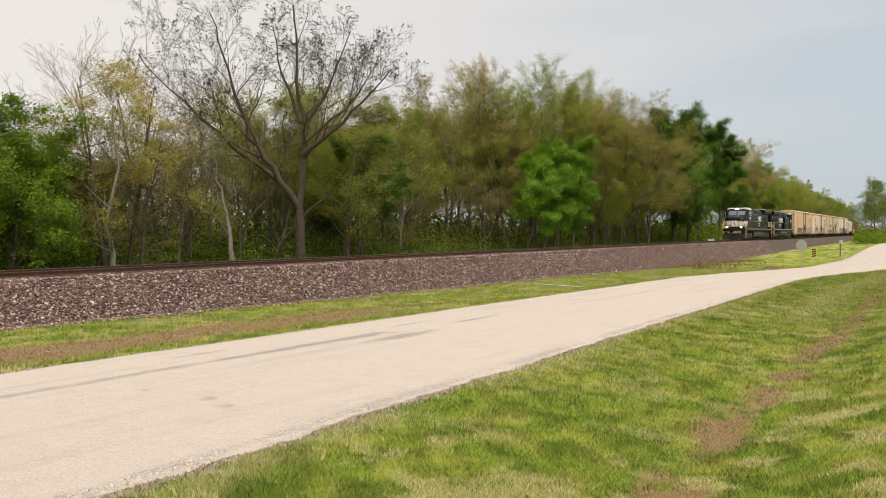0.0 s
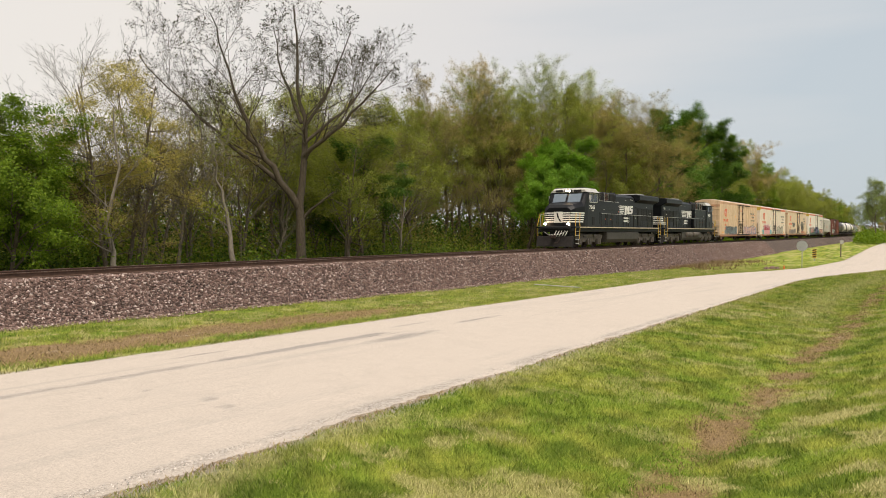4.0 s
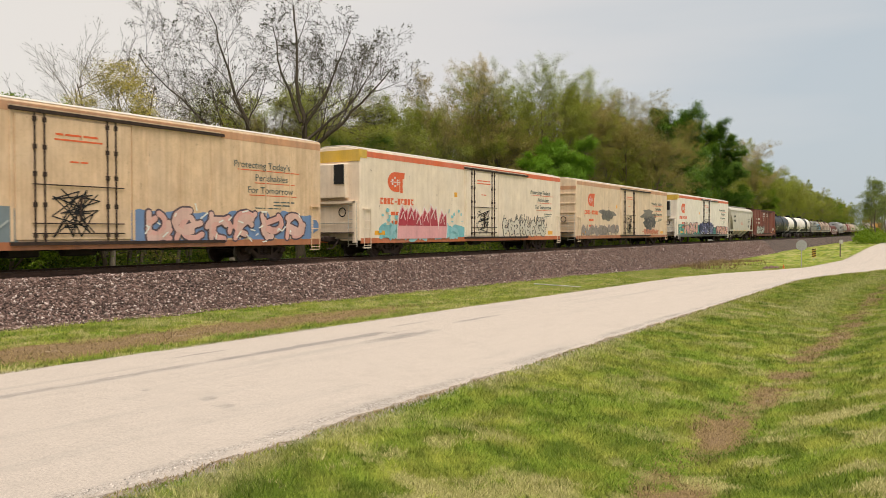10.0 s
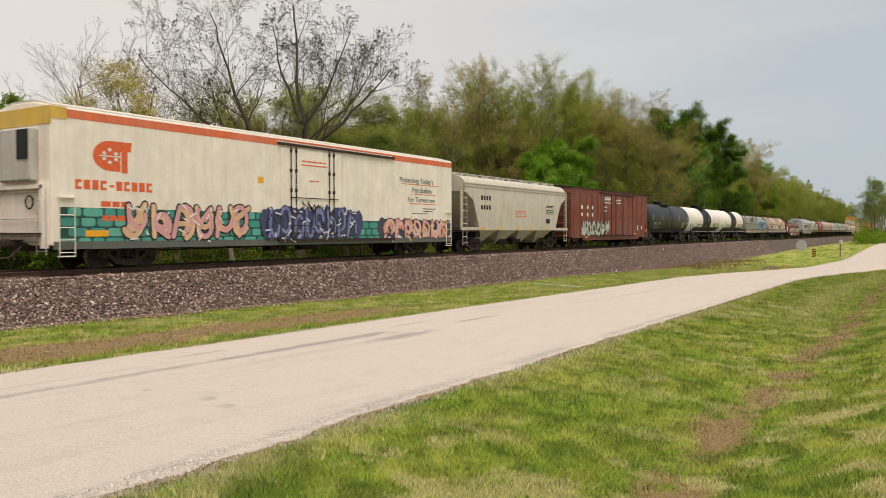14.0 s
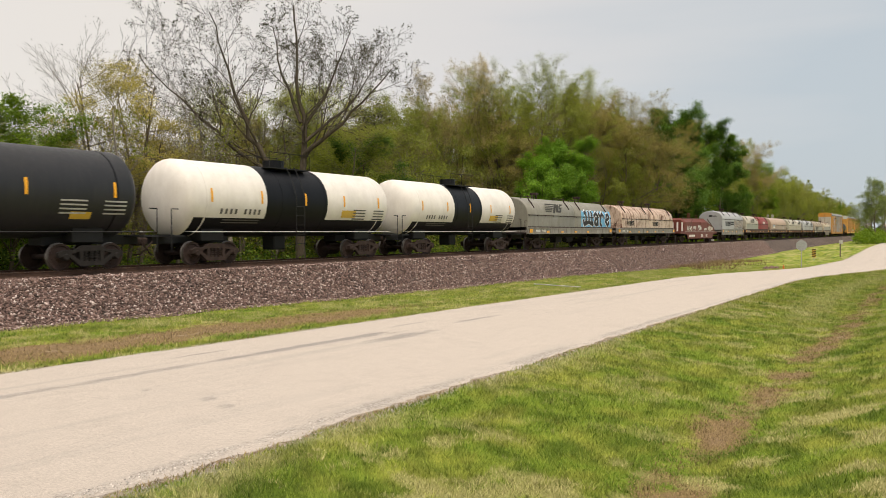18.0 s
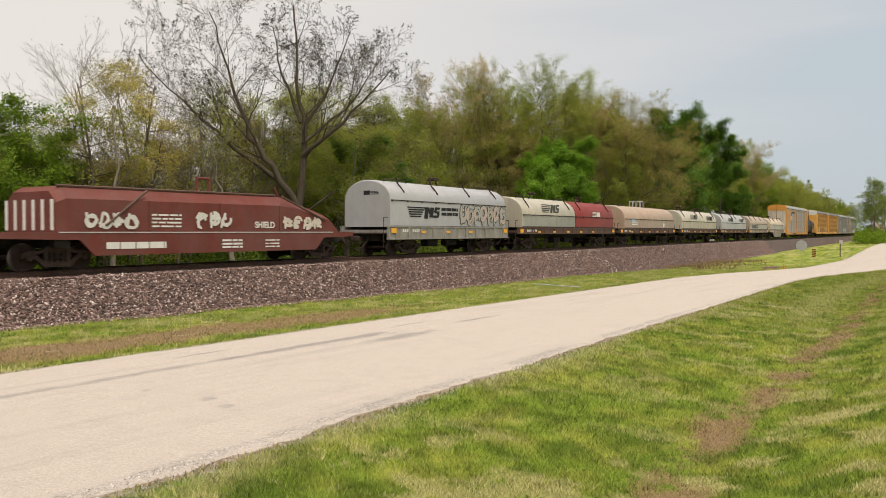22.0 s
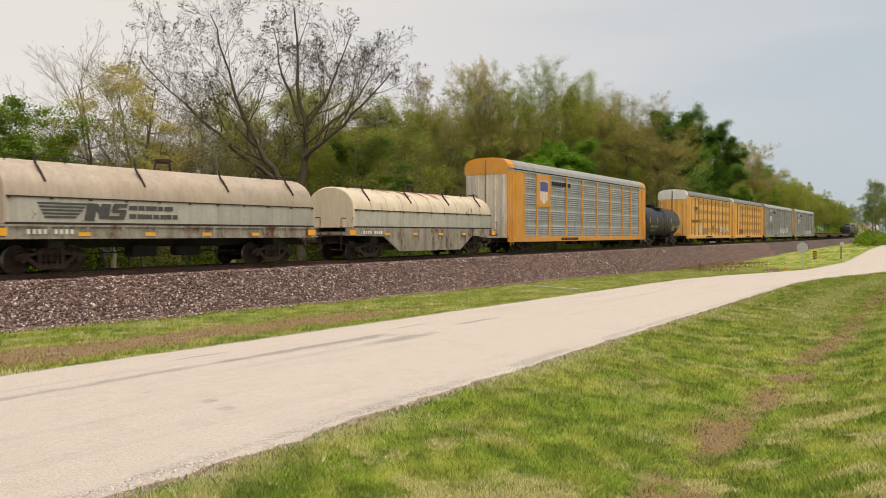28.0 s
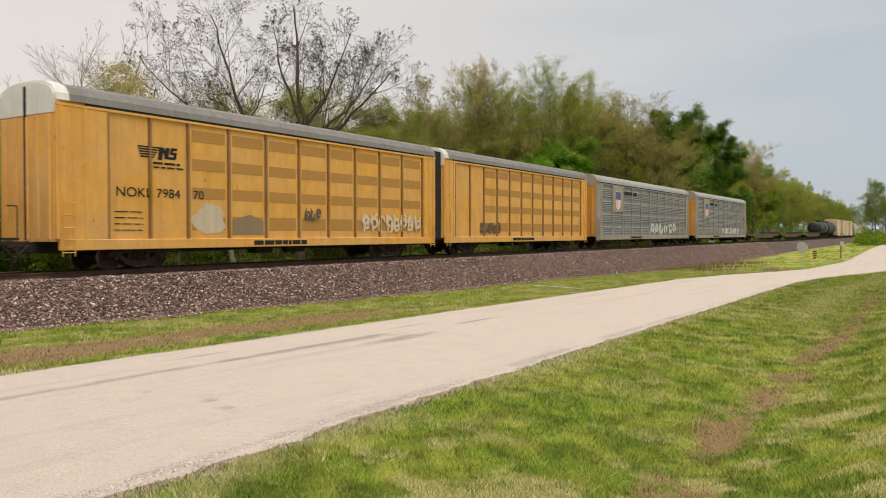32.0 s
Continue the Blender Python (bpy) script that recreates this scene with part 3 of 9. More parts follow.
def scatter_stones(n, x0, x1, seed):
    r = np.random.RandomState(seed)
    x = x0 + (x1 - x0) * r.rand(n) ** 1.7
    y = TRACK_Y - 1.25 - (3.0 * r.rand(n))
    edge = np.clip((y - (TRACK_Y - 4.25)) / 0.45, 0, 1)
    keep = r.rand(n) < 0.15 + 0.85 * edge
    x, y = x[keep], y[keep]
    n = len(x)
    z = np.maximum(ballast_z(x, y), ground_z(x, y)) + 0.012
    size = 0.020 + 0.034 * r.rand(n) ** 1.8 + 0.00015 * x
    base = np.array([(1, 0, 0), (-1, 0, 0), (0, 1, 0), (0, -1, 0), (0, 0, 1), (0, 0, -1)], dtype=float)
    rot = r.normal(size=(n, 3, 3))
    q, _ = np.linalg.qr(rot)
    pts = base[None] * (0.65 + 0.7 * r.rand(n, 6, 1)) + 0.25 * r.normal(size=(n, 6, 3))
    V = np.einsum("nij,nkj->nki", q, pts) * size[:, None, None] * np.array([1.15, 1.15, 0.9]) + np.stack([x, y, z], -1)[:, None]
    f = np.array([(0, 2, 4), (2, 1, 4), (1, 3, 4), (3, 0, 4), (2, 0, 5), (1, 2, 5), (3, 1, 5), (0, 3, 5)])
    F = (np.arange(n)[:, None, None] * 6 + f[None]).reshape(-1, 3)
    return raw_mesh("ballast_stones", V.reshape(-1, 3), F, M_STONE)


stones = tagged(new("ballast_stones", scatter_stones(150000, 6, 125, 3)), "loose crushed ballast stones in grey, brown and white", "ballast", kind="stuff")

track = thing("railway_track", "single straight railway track with rusty rails on wooden ties", "railway track", kind="structure")
RAIL_PROF = [(-0.07, -0.172), (0.07, -0.172), (0.07, -0.155), (0.012, -0.135), (0.010, -0.045), (0.036, -0.034), (0.036, -0.006), (0.026, 0.0), (-0.026, 0.0),
             (-0.036, -0.006), (-0.036, -0.034), (-0.010, -0.045), (-0.012, -0.135), (-0.07, -0.155)]
for side in (-1, 1):
    g = Geo()
    g.prism([(TRACK_Y + side * 0.755 + a, b) for a, b in RAIL_PROF], -300, 600)
    rail_me = g.mesh("rail", [M_RAIL, M_RAIL_TOP])
    for p in rail_me.polygons:
        if p.normal.z > 0.9 and p.center.z > -0.01:
            p.material_index = 1
    part("rail", rail_me, None, track)
tie_me = Geo().box(-0.115, 0.115, -1.3, 1.3, -0.36, -0.176, 0.012).mesh("tie", M_TIE)
plate_me = Geo().box(-0.10, 0.10, -0.17, 0.17, -0.177, -0.160).mesh("tie_plate", M_RAIL)
ties_far = Geo()
for k in range(640):
    x = 2 + 0.5 * k
    if k < 170:
        tie = part("tie", tie_me, None, track, at=pose(x + random.uniform(-0.02, 0.02), TRACK_Y + random.uniform(-0.04, 0.04), 0, 0, 0, random.uniform(-1, 1)))
        if k < 90:
            part("tie_plate", plate_me, None, tie, at=pose(0, -0.755, 0))
    else:
        ties_far.box(x - 0.115, x + 0.115, TRACK_Y - 1.3, TRACK_Y + 1.3, -0.36, -0.176)
tagged(part("far_ties", ties_far, M_TIE, track), kind="stuff")


# ---- grass blades ----
def mat_blades():
    m, nt, b = nodes_of("grass_blades", 0.8, 0.0, 0.2)
    geo = nt.nodes.new("ShaderNodeNewGeometry")
    fine = geo.outputs["Random Per Island"]
    ragged = n_math(nt, "MULTIPLY", n_math(nt, "SUBTRACT", n_math(nt, "FRACT", n_math(nt, "MULTIPLY", fine, 57.0), 0.0), 0.5), 0.55)
    col = grass_colour(nt, fine, ragged)
    nt.links.new(col, b.inputs["Base Color"])
    tr = nt.nodes.new("ShaderNodeBsdfTranslucent")
    nt.links.new(col, tr.inputs["Color"])
    mx = nt.nodes.new("ShaderNodeMixShader")
    mx.inputs[0].default_value = 0.25
    # blades in a turf catch the light like the turf's surface
    up = nt.nodes.new("ShaderNodeVectorMath")
    up.operation = "MULTIPLY_ADD"
    up.inputs[1].default_value, up.inputs[2].default_value = (0.35, 0.35, 0.35), (0.0, 0.0, 0.75)
    nt.links.new(geo.outputs["Normal"], up.inputs[0])
    nt.links.new(up.outputs["Vector"], b.inputs["Normal"])
    nt.links.new(b.outputs["BSDF"], mx.inputs[1])
    nt.links.new(tr.outputs["BSDF"], mx.inputs[2])
    nt.links.new(mx.outputs["Shader"], nt.nodes["Material Output"].inputs["Surface"])
    return m


M_BLADE = mat_blades()


def blades(name, label, x, y, h, w, seed):
    r = np.random.RandomState(seed)
    n = len(x)
    z = ground_z(x, y) - 0.005
    a = r.rand(n) * 2 * np.pi
    h = h * (0.45 + 0.9 * r.rand(n)) * (0.45 + 1.1 * fbm(x, y, 0.22, 61.0, 2)) * (1 - 0.45 * worn(x, y))
    dx, dy = np.cos(a) * w, np.sin(a) * w
    lx, ly = r.normal(size=n) * h * 0.6, r.normal(size=n) * h * 0.6
    V = np.stack([np.stack([x - dx, y - dy, z], -1), np.stack([x + dx, y + dy, z], -1), np.stack([x + lx, y + ly, z + h], -1)], 1).reshape(-1, 3)
    me = raw_mesh(name, V, np.arange(3 * n).reshape(n, 3), M_BLADE)
    turf_attributes(me, x, y, 3)
    return tagged(new(name, me), label, "grass", kind="stuff")


def patchy(x, y, r):
    """Keeps fewer blades where the turf is worn."""
    return r.rand(len(x)) < (1 - 0.5 * worn(x, y)) * (0.55 + 0.45 * fbm(x, y, 0.3, 71.0, 2))


rg = np.random.RandomState(12)
n_ = 900000
x_ = 1.0 + 79 * rg.rand(n_) ** 2.3
u_ = rg.rand(n_)
y_ = (road_mid(x_) - ROAD_HALF - 0.03) - u_ * np.minimum(13.5, 3.5 + 0.62 * x_)
k_ = patchy(x_, y_, rg) & (rg.rand(n_) < np.clip((x_ - 0.9) / 1.8, 0, 1)) & (rg.rand(n_) < np.clip((1 - u_) / 0.3, 0, 1))
blades("verge_grass", "short mown spring grass beside the road", x_[k_], y_[k_], 0.042 + 0.0008 * x_[k_], 0.0034 + 0.00046 * x_[k_], 1)
n_ = 150000
x_ = 3 + 75 * rg.rand(n_) ** 1.5
y_ = road_mid(x_) + ROAD_HALF + 0.02 + rg.rand(n_) * (TOE_Y + 0.25 - road_mid(x_) - ROAD_HALF)
k_ = patchy(x_, y_, rg)
blades("strip_grass", "thin grass strip between the road and the ballast", x_[k_], y_[k_], 0.085, 0.010, 2)
n_ = 26000
x_ = 10 + 120 * rg.rand(n_) ** 1.6
y_ = FAR_TOE_Y - 0.6 + 5.0 * rg.rand(n_)
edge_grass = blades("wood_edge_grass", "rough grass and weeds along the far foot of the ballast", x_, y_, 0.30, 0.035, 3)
# the darkened leaf colour paints in the shade at the wood's edge
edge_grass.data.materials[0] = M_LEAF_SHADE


# dead brown weeds at the foot of the bank, by the culvert
M_DEAD = leaf_mat("dead_weeds", (0.16, 0.10, 0.05), (0.42, 0.31, 0.18), through=0.3)
n_ = 5000
x_ = 66 + 26 * rg.rand(n_)
y_ = TOE_Y - 6.5 + 0.10 * (x_ - 66) * rg.rand(n_) + 7.2 * rg.rand(n_) ** 0.5 - (x_ - 66) * 0.02
k_ = (wave(x_, y_, 1.6, 3.0) > 0.1) & (y_ > road_mid(x_) + ROAD_HALF + 0.5)
weeds = blades("dry_weeds", "dead brown weeds along the foot of the ballast bank", x_[k_], y_[k_], 0.34, 0.035, 9)
weeds.data.materials[0] = M_DEAD

# loose grit along the road's edges
rq = np.random.RandomState(31)
n_ = 9000
x_ = 2.5 + 34 * rq.rand(n_) ** 1.8
side_ = np.where(rq.rand(n_) < 0.68, -1.0, 1.0)
y_ = road_mid(x_) + side_ * (ROAD_HALF - 0.16 + 0.34 * rq.rand(n_) ** 1.2)
q_ = 0.004 + 0.008 * rq.rand(n_) ** 2
base_ = np.array([(1, 0, 0), (-0.6, 0.8, 0), (-0.5, -0.9, 0), (0.1, 0, 0.9)])
V_ = base_[None] * (0.6 + 0.8 * rq.rand(n_, 4, 1)) * q_[:, None, None]
z_ = np.maximum(ground_z(x_, y_), np.where(np.abs(y_ - road_mid(x_)) < ROAD_HALF, road_z(x_) + 0.022 + 0.045 * (1 - ((y_ - road_mid(x_)) / ROAD_HALF) ** 2), -9))
V_ = V_ + np.stack([x_, y_, z_], -1)[:, None]
F_ = (np.arange(n_)[:, None, None] * 4 + np.array([(0, 1, 3), (1, 2, 3), (2, 0, 3)])[None]).reshape(-1, 3)
def mat_grit():
    m, nt, b = nodes_of("road_grit", 0.9, 0.0, 0.2)
    geo = nt.nodes.new("ShaderNodeNewGeometry")
    nt.links.new(n_ramp(nt, geo.outputs["Random Per Island"], 0.0, 1.0, (0.17, 0.155, 0.14), (0.72, 0.66, 0.60)), b.inputs["Base Color"])
    return m


M_GRIT = mat_grit()
tagged(new("road_grit", raw_mesh("road_grit", V_.reshape(-1, 3), F_, M_GRIT)), "loose pale grit along the ragged road edges", "gravel", kind="stuff")


# ---- trees ----
class Grower:
    """Grows a tree: tapered tubes for trunk and limbs, and the twig points where leaves sit."""

    def __init__(self, seed):
        self.rnd = random.Random(seed)
        self.V, self.F, self.n, self.tips = [], [], 0, []

    def tube(self, pts, radii, sides):
        k = len(pts)
        pts = np.array(pts)
        d = np.gradient(pts, axis=0)
        d /= np.linalg.norm(d, axis=1)[:, None] + 1e-9
        ref = np.array([0.31, 0.95, 0.05]) if abs(d[0][1]) < 0.8 else np.array([1.0, 0.1, 0.0])
        a = np.cross(d, ref)
        a /= np.linalg.norm(a, axis=1)[:, None] + 1e-9
        b = np.cross(d, a)
        ang = np.arange(sides) * 2 * np.pi / sides
        ring = pts[:, None] + np.array(radii)[:, None, None] * (np.cos(ang)[None, :, None] * a[:, None] + np.sin(ang)[None, :, None] * b[:, None])
        self.V.append(ring.reshape(-1, 3))
        i, j = np.meshgrid(np.arange(k - 1), np.arange(sides), indexing="ij")
        p = (i * sides + j).ravel() + self.n
        q = (i * sides + (j + 1) % sides).ravel() + self.n
        self.F.append(np.stack([p, q, q + sides, p + sides], -1))
        self.n += k * sides

    def limb(self, p, d, r, length, level, opts):
        rnd = self.rnd
        n = max(3, int(length / opts["seg"]) + 2) if level < 2 else (3 if level == 2 else 2)
        pts, radii, q, w = [np.array(p)], [r], np.array(p, dtype=float), np.array(d, dtype=float)
        w /= np.linalg.norm(w)
        bend = opts["bend"] * (1.0 if level else opts["sway"])
        for k in range(n):
            w = w + np.array([rnd.gauss(0, bend), rnd.gauss(0, bend), rnd.gauss(0, bend * 0.6) + opts["rise"] * (0.5 if level else 1.0)])
            w /= np.linalg.norm(w)
            q = q + w * (length / n)
            pts.append(q.copy())
            radii.append(max(r * (1 - 0.78 * (k + 1) / n), opts["thin"]))
        self.tube(pts, radii, max(3, opts["sides"] - 2 * level))
        top = opts["levels"]
        if level >= opts["leaf_from"]:
            for pt in (pts[-1:] if opts["ends_only"] else pts[1:]):
                self.tips.append(pt)
        if level < top:
            kids = opts["kids"][level]
            lo = opts["bare"] if level == 0 else 0.25
            for c in range(kids):
                f = lo + (1 - lo) * (c + rnd.random()) / kids
                i = min(int(f * n), n - 1)
                base = pts[i] + (pts[i + 1] - pts[i]) * (f * n - i)
                axis_ = pts[i + 1] - pts[i]
                axis_ = axis_ / np.linalg.norm(axis_)
                side = np.cross(axis_, np.array([rnd.gauss(0, 1), rnd.gauss(0, 1), rnd.gauss(0, 1)]))
                side /= np.linalg.norm(side) + 1e-9
                a = radians(rnd.uniform(*opts["angle"]))
                dd = axis_ * math.cos(a) + side * math.sin(a)
                ln = length * opts["ratio"] * (1.15 - 0.55 * f) * rnd.uniform(0.75, 1.2)
                self.limb(base, dd, max(radii[i] * rnd.uniform(0.42, 0.62), opts["thin"]), ln, level + 1, opts)

    def bough(self, pts, r0, r1, opts, kids, length, start=0.3):
        """A main limb along given points, with smaller limbs that spring from it."""
        fine = []
        for p, q in zip(pts, pts[1:]):
            for k in range(3):
                fine.append(np.array(p) + (np.array(q) - np.array(p)) * k / 3 + np.array([self.rnd.gauss(0, 0.06) for _ in range(3)]) * (1 if fine else 0))
        fine.append(np.array(pts[-1], dtype=float))
        n = len(fine) - 1
        radii = [r1 + (r0 - r1) * (1 - k / n) ** 1.35 for k in range(n + 1)]
        self.tube(fine, radii, 9)
        for c in range(kids):
            f = start + (1 - start) * (c + self.rnd.random()) / kids
            i = min(int(f * n), n - 1)
            ax = fine[i + 1] - fine[i]
            ax /= np.linalg.norm(ax)
            side = np.cross(ax, np.array([self.rnd.gauss(0, 1) for _ in range(3)]))
            side /= np.linalg.norm(side) + 1e-9
            a = radians(self.rnd.uniform(32, 68))
            self.limb(fine[i], ax * math.cos(a) + side * math.sin(a) + np.array([0, 0, 0.15]), radii[i] * 0.40, length * (1.2 - 0.6 * f) * self.rnd.uniform(0.7, 1.2), 1, opts)

    def wood(self, name, mat):
        return raw_mesh(name, np.concatenate(self.V), np.concatenate(self.F), mat, True)

    def leaves(self, name, mat, count, size, spread, cap=1.0, seed=1):
        r = np.random.RandomState(seed)
        tips = np.array(self.tips)
        pick = tips[r.randint(0, len(tips), count)]
        c = pick + r.normal(size=(count, 3)) * spread * np.array([1, 1, 0.7])
        return leaf_cloud(name, c, size, mat, r, tips.mean(axis=0) - np.array([0, 0, 1.5]))


def leaf_cloud(name, c, size, mat, r, heart=None):
    """Small leaves at the points c; they face outwards from the crown's heart and upwards, unevenly."""
    n = len(c)
    s = 0.5 * size * (0.55 + 0.9 * r.rand(n))
    face = r.normal(size=(n, 3)) * 0.55 + np.array([0, 0, 0.55])
    if heart is not None:
        out = c - heart
        face = face + 0.8 * out / (np.linalg.norm(out, axis=1)[:, None] + 1e-9)
    a = np.cross(face, r.normal(size=(n, 3)))
    a /= np.linalg.norm(a, axis=1)[:, None] + 1e-9
    b = np.cross(a, face)
    b /= np.linalg.norm(b, axis=1)[:, None] + 1e-9
    a, b = a * s[:, None], b * s[:, None] * 0.55
    V = np.stack([c - a, c + b * 0.9 - a * 0.1, c + a, c - b * 0.9 + a * 0.15], 1).reshape(-1, 3)
    F = np.arange(4 * n).reshape(n, 4)
    return raw_mesh(name, V, F, mat)


BASE = dict(seg=0.9, bend=0.13, sway=0.5, rise=0.05, thin=0.009, sides=8, levels=3, leaf_from=2, kids=(14, 6, 5), bare=0.3, angle=(30, 65), ratio=0.46, ends_only=False)


def make_tree(name, label, seed, height, radius, bark, leaf, count, size, spread, at, group="woodland trees", lean=(0, 0), **more):
    o = dict(BASE)
    o.update(more)
    g = Grower(seed)
    g.limb((0, 0, -0.25), (lean[0], lean[1], 1), radius, height, 0, o)
    t = thing(name, label, "tree", group, at=at)
    part("trunk", g.wood("trunk", bark), None, t)
    if count:
        part("crown", g.leaves("crown", leaf, int(count * 1.9), size * 1.62, spread, seed=seed), None, t)
    return t


def spot(x, y, turn=0, s=1.0, sz=None, sink=0.0):
    return pose(x, y, float(ground_z(x, y)) - sink, 0, 0, turn) @ Matrix.Diagonal((s, s, sz or s, 1))


def along(px_angle, y):
    """The place at distance y across from the camera, seen at that angle (degrees) to the left of the railway's direction."""
    return y / math.tan(radians(px_angle)), y


def tree_spot(angle, y, turn=0, s=1.0, sz=None):
    x, yy = along(angle, y)
    return spot(x, yy, turn, s, sz)


# kinds of woodland trees
PROTO, TALL = {}, {}


def kind_of(key, *args, **more):
    t = make_tree(*args, at=pose(0, 0, 0), **more)
    PROTO[key] = t
    TALL[key] = max(v.co.z for v in t.children[0].data.vertices)


kind_of("young", "young_tree", "slender woodland tree with thin yellow-green spring leaves", 11, 12.5, 0.13, M_BARK, M_LEAF_YOUNG, 9500, 0.10, 0.22)
kind_of("young_b", "young_tree", "slender woodland tree with thin yellow-green spring leaves", 12, 14.0, 0.15, M_BARK, M_LEAF_YOUNG, 9500, 0.10, 0.24, kids=(16, 6, 5), angle=(25, 55))
kind_of("bud", "budding_tree", "grey-brown budding woodland tree with sparse brownish leaves", 21, 13.5, 0.15, M_BARK, M_LEAF_BROWN, 4600, 0.085, 0.2, kids=(18, 7, 6))
kind_of("bud_b", "budding_tree", "grey-brown budding woodland tree with sparse brownish leaves", 22, 14.5, 0.17, M_BARK_DARK, M_LEAF_BROWN, 6500, 0.09, 0.22, kids=(17, 7, 6))
kind_of("green", "leafy_tree", "leafy green woodland tree with a dense crown", 31, 11.5, 0.16, M_BARK, M_LEAF_GREEN, 25000, 0.105, 0.26, kids=(19, 7, 5), bare=0.18, ratio=0.46)
kind_of("fresh", "leafy_tree", "round-headed tree in fresh bright green leaf", 33, 11.5, 0.15, M_BARK, M_LEAF_FRESH, 34000, 0.095, 0.24, kids=(20, 7, 5), bare=0.36, ratio=0.42, angle=(35, 75))
kind_of("dark", "dark_leafy_tree", "tall dark green tree in full leaf", 41, 15.5, 0.22, M_BARK_DARK, M_LEAF_DARK, 30000, 0.13, 0.30, kids=(18, 7, 5), bare=0.2, ratio=0.42)
kind_of("grey", "bare_tree", "leafless grey woodland tree with fine twigs", 62, 13.0, 0.15, M_BARK_MID, M_BUD, 500, 0.05, 0.25, kids=(17, 6, 5), bare=0.25, thin=0.007, angle=(22, 48))
kind_of("pale", "pale_tree", "pale tan budding tree with fine grey twigs", 71, 14.5, 0.15, M_BARK_PALE, M_LEAF_PALE, 4200, 0.10, 0.22, kids=(19, 7, 6), angle=(22, 50))
# tall trees whose limbs rise like a vase; the leaves sit in the outer twigs, and the sky shows through
VASE = dict(bare=0.30, angle=(14, 36), ratio=0.60, rise=0.07, bend=0.12, leaf_from=3, thin=0.008, kids=(9, 7, 6))
kind_of("vase_tan", "pale_tree", "tall vase-shaped tree with tan budding twigs and dark limbs", 81, 15.0, 0.19, M_BARK, M_LEAF_PALE, 8000, 0.085, 0.20, **VASE)
kind_of("vase_olive", "olive_tree", "tall airy tree with thin olive-green spring leaves on dark limbs", 82, 15.0, 0.20, M_BARK_DARK, M_LEAF_OLIVE, 12000, 0.085, 0.24, **VASE)
kind_of("vase_brown", "budding_tree", "broad-crowned tree with brownish young leaves and grey limbs", 83, 14.0, 0.20, M_BARK, M_LEAF_BROWN, 11000, 0.085, 0.26, **dict(VASE, angle=(22, 52), rise=0.04))
kind_of("olive", "olive_tree", "round woodland tree with small olive-green leaves and fine twigs", 84, 12.5, 0.17, M_BARK_MID, M_LEAF_OLIVE, 15000, 0.075, 0.30, kids=(18, 7, 6), bare=0.25, angle=(30, 62), thin=0.007)
kind_of("sage", "roadside_tree", "airy roadside tree with pale sage-green young leaves", 85, 12.5, 0.18, M_BARK, M_LEAF_SAGE, 9000, 0.11, 0.26, kids=(15, 7, 5), bare=0.22, angle=(28, 60))
kind_of("tiered", "yellow_tree", "tree with level tiers of yellow-green blossom over bare brown twigs", 86, 13.0, 0.16, M_BARK, M_LEAF_YELLOW, 9000, 0.062, 0.26, kids=(13, 8, 5), bare=0.50, angle=(68, 92), rise=0.0, ratio=0.32, bend=0.09)
USED = set()
# stretches (bearing from, to, depth) kept clear for the trees that stand out
CLEAR = [(30.0, 33.2, 36.5), (23.2, 27.4, 36.5), (11.6, 16.8, 38.0), (38.0, 40.2, 34.5), (40.8, 44.2, 34.0), (58.8, 63.5, 36.0), (52.5, 55.6, 34.0)]


def canopy(x, y):
    """How high the wood stands above the rails, along its edge; it is low and open near the camera and tall further on."""
    k = y / 35.0
    return k * float(np.interp(x / k, [0, 18.9, 22, 25, 32, 43, 51, 55, 63, 82, 96, 126, 164, 194, 236, 293, 390, 600],
                               [7.0, 7.2, 5.0, 9.5, 10.2, 10.8, 13.0, 15.0, 16.2, 18.6, 18.2, 21.0, 21.0, 17.4, 18.0, 17.2, 16.5, 16.0]))


rt = random.Random(77)


def plant(key, x, y, share=1.0, turn=None):
    """Plants a tree of a kind; its top reaches that share of the canopy's height."""
    g = float(ground_z(x, y))
    s = (canopy(x, y) * share - g) / TALL[key]
    wide = min(s, 1.35) * rt.uniform(0.92, 1.08) if s > 1 else max(s, 0.55) ** 0.8 * rt.uniform(0.92, 1.08)
    turn = rt.uniform(0, 360) if turn is None else turn
    m = pose(x, y, g, 0, 0, turn) @ Matrix.Diagonal((wide, wide, s, 1))
    if key not in USED:
        USED.add(key)
        PROTO[key].matrix_basis = m
        return PROTO[key]
    return copy_thing_sized(PROTO[key], m)


def copy_thing_sized(ob, m):
    """copy_thing() keeps the first one's size; take that out, so that each tree has a size of its own."""
    s = ob.scale
    return copy_thing(ob, m @ Matrix.Diagonal((1 / s[0], 1 / s[1], 1 / s[2], 1)))


def more_trees(kinds, x0, x1, step, y0, y1, smin, smax):
    x = x0
    while x < x1:
        y = rt.uniform(y0, y1)
        b = math.degrees(math.atan2(y, x))
        if not any(lo < b < hi and y < deep for lo, hi, deep in CLEAR):
            plant(rt.choice(kinds), x, y, rt.uniform(smin, smax))
        x += step * rt.uniform(0.65, 1.35)


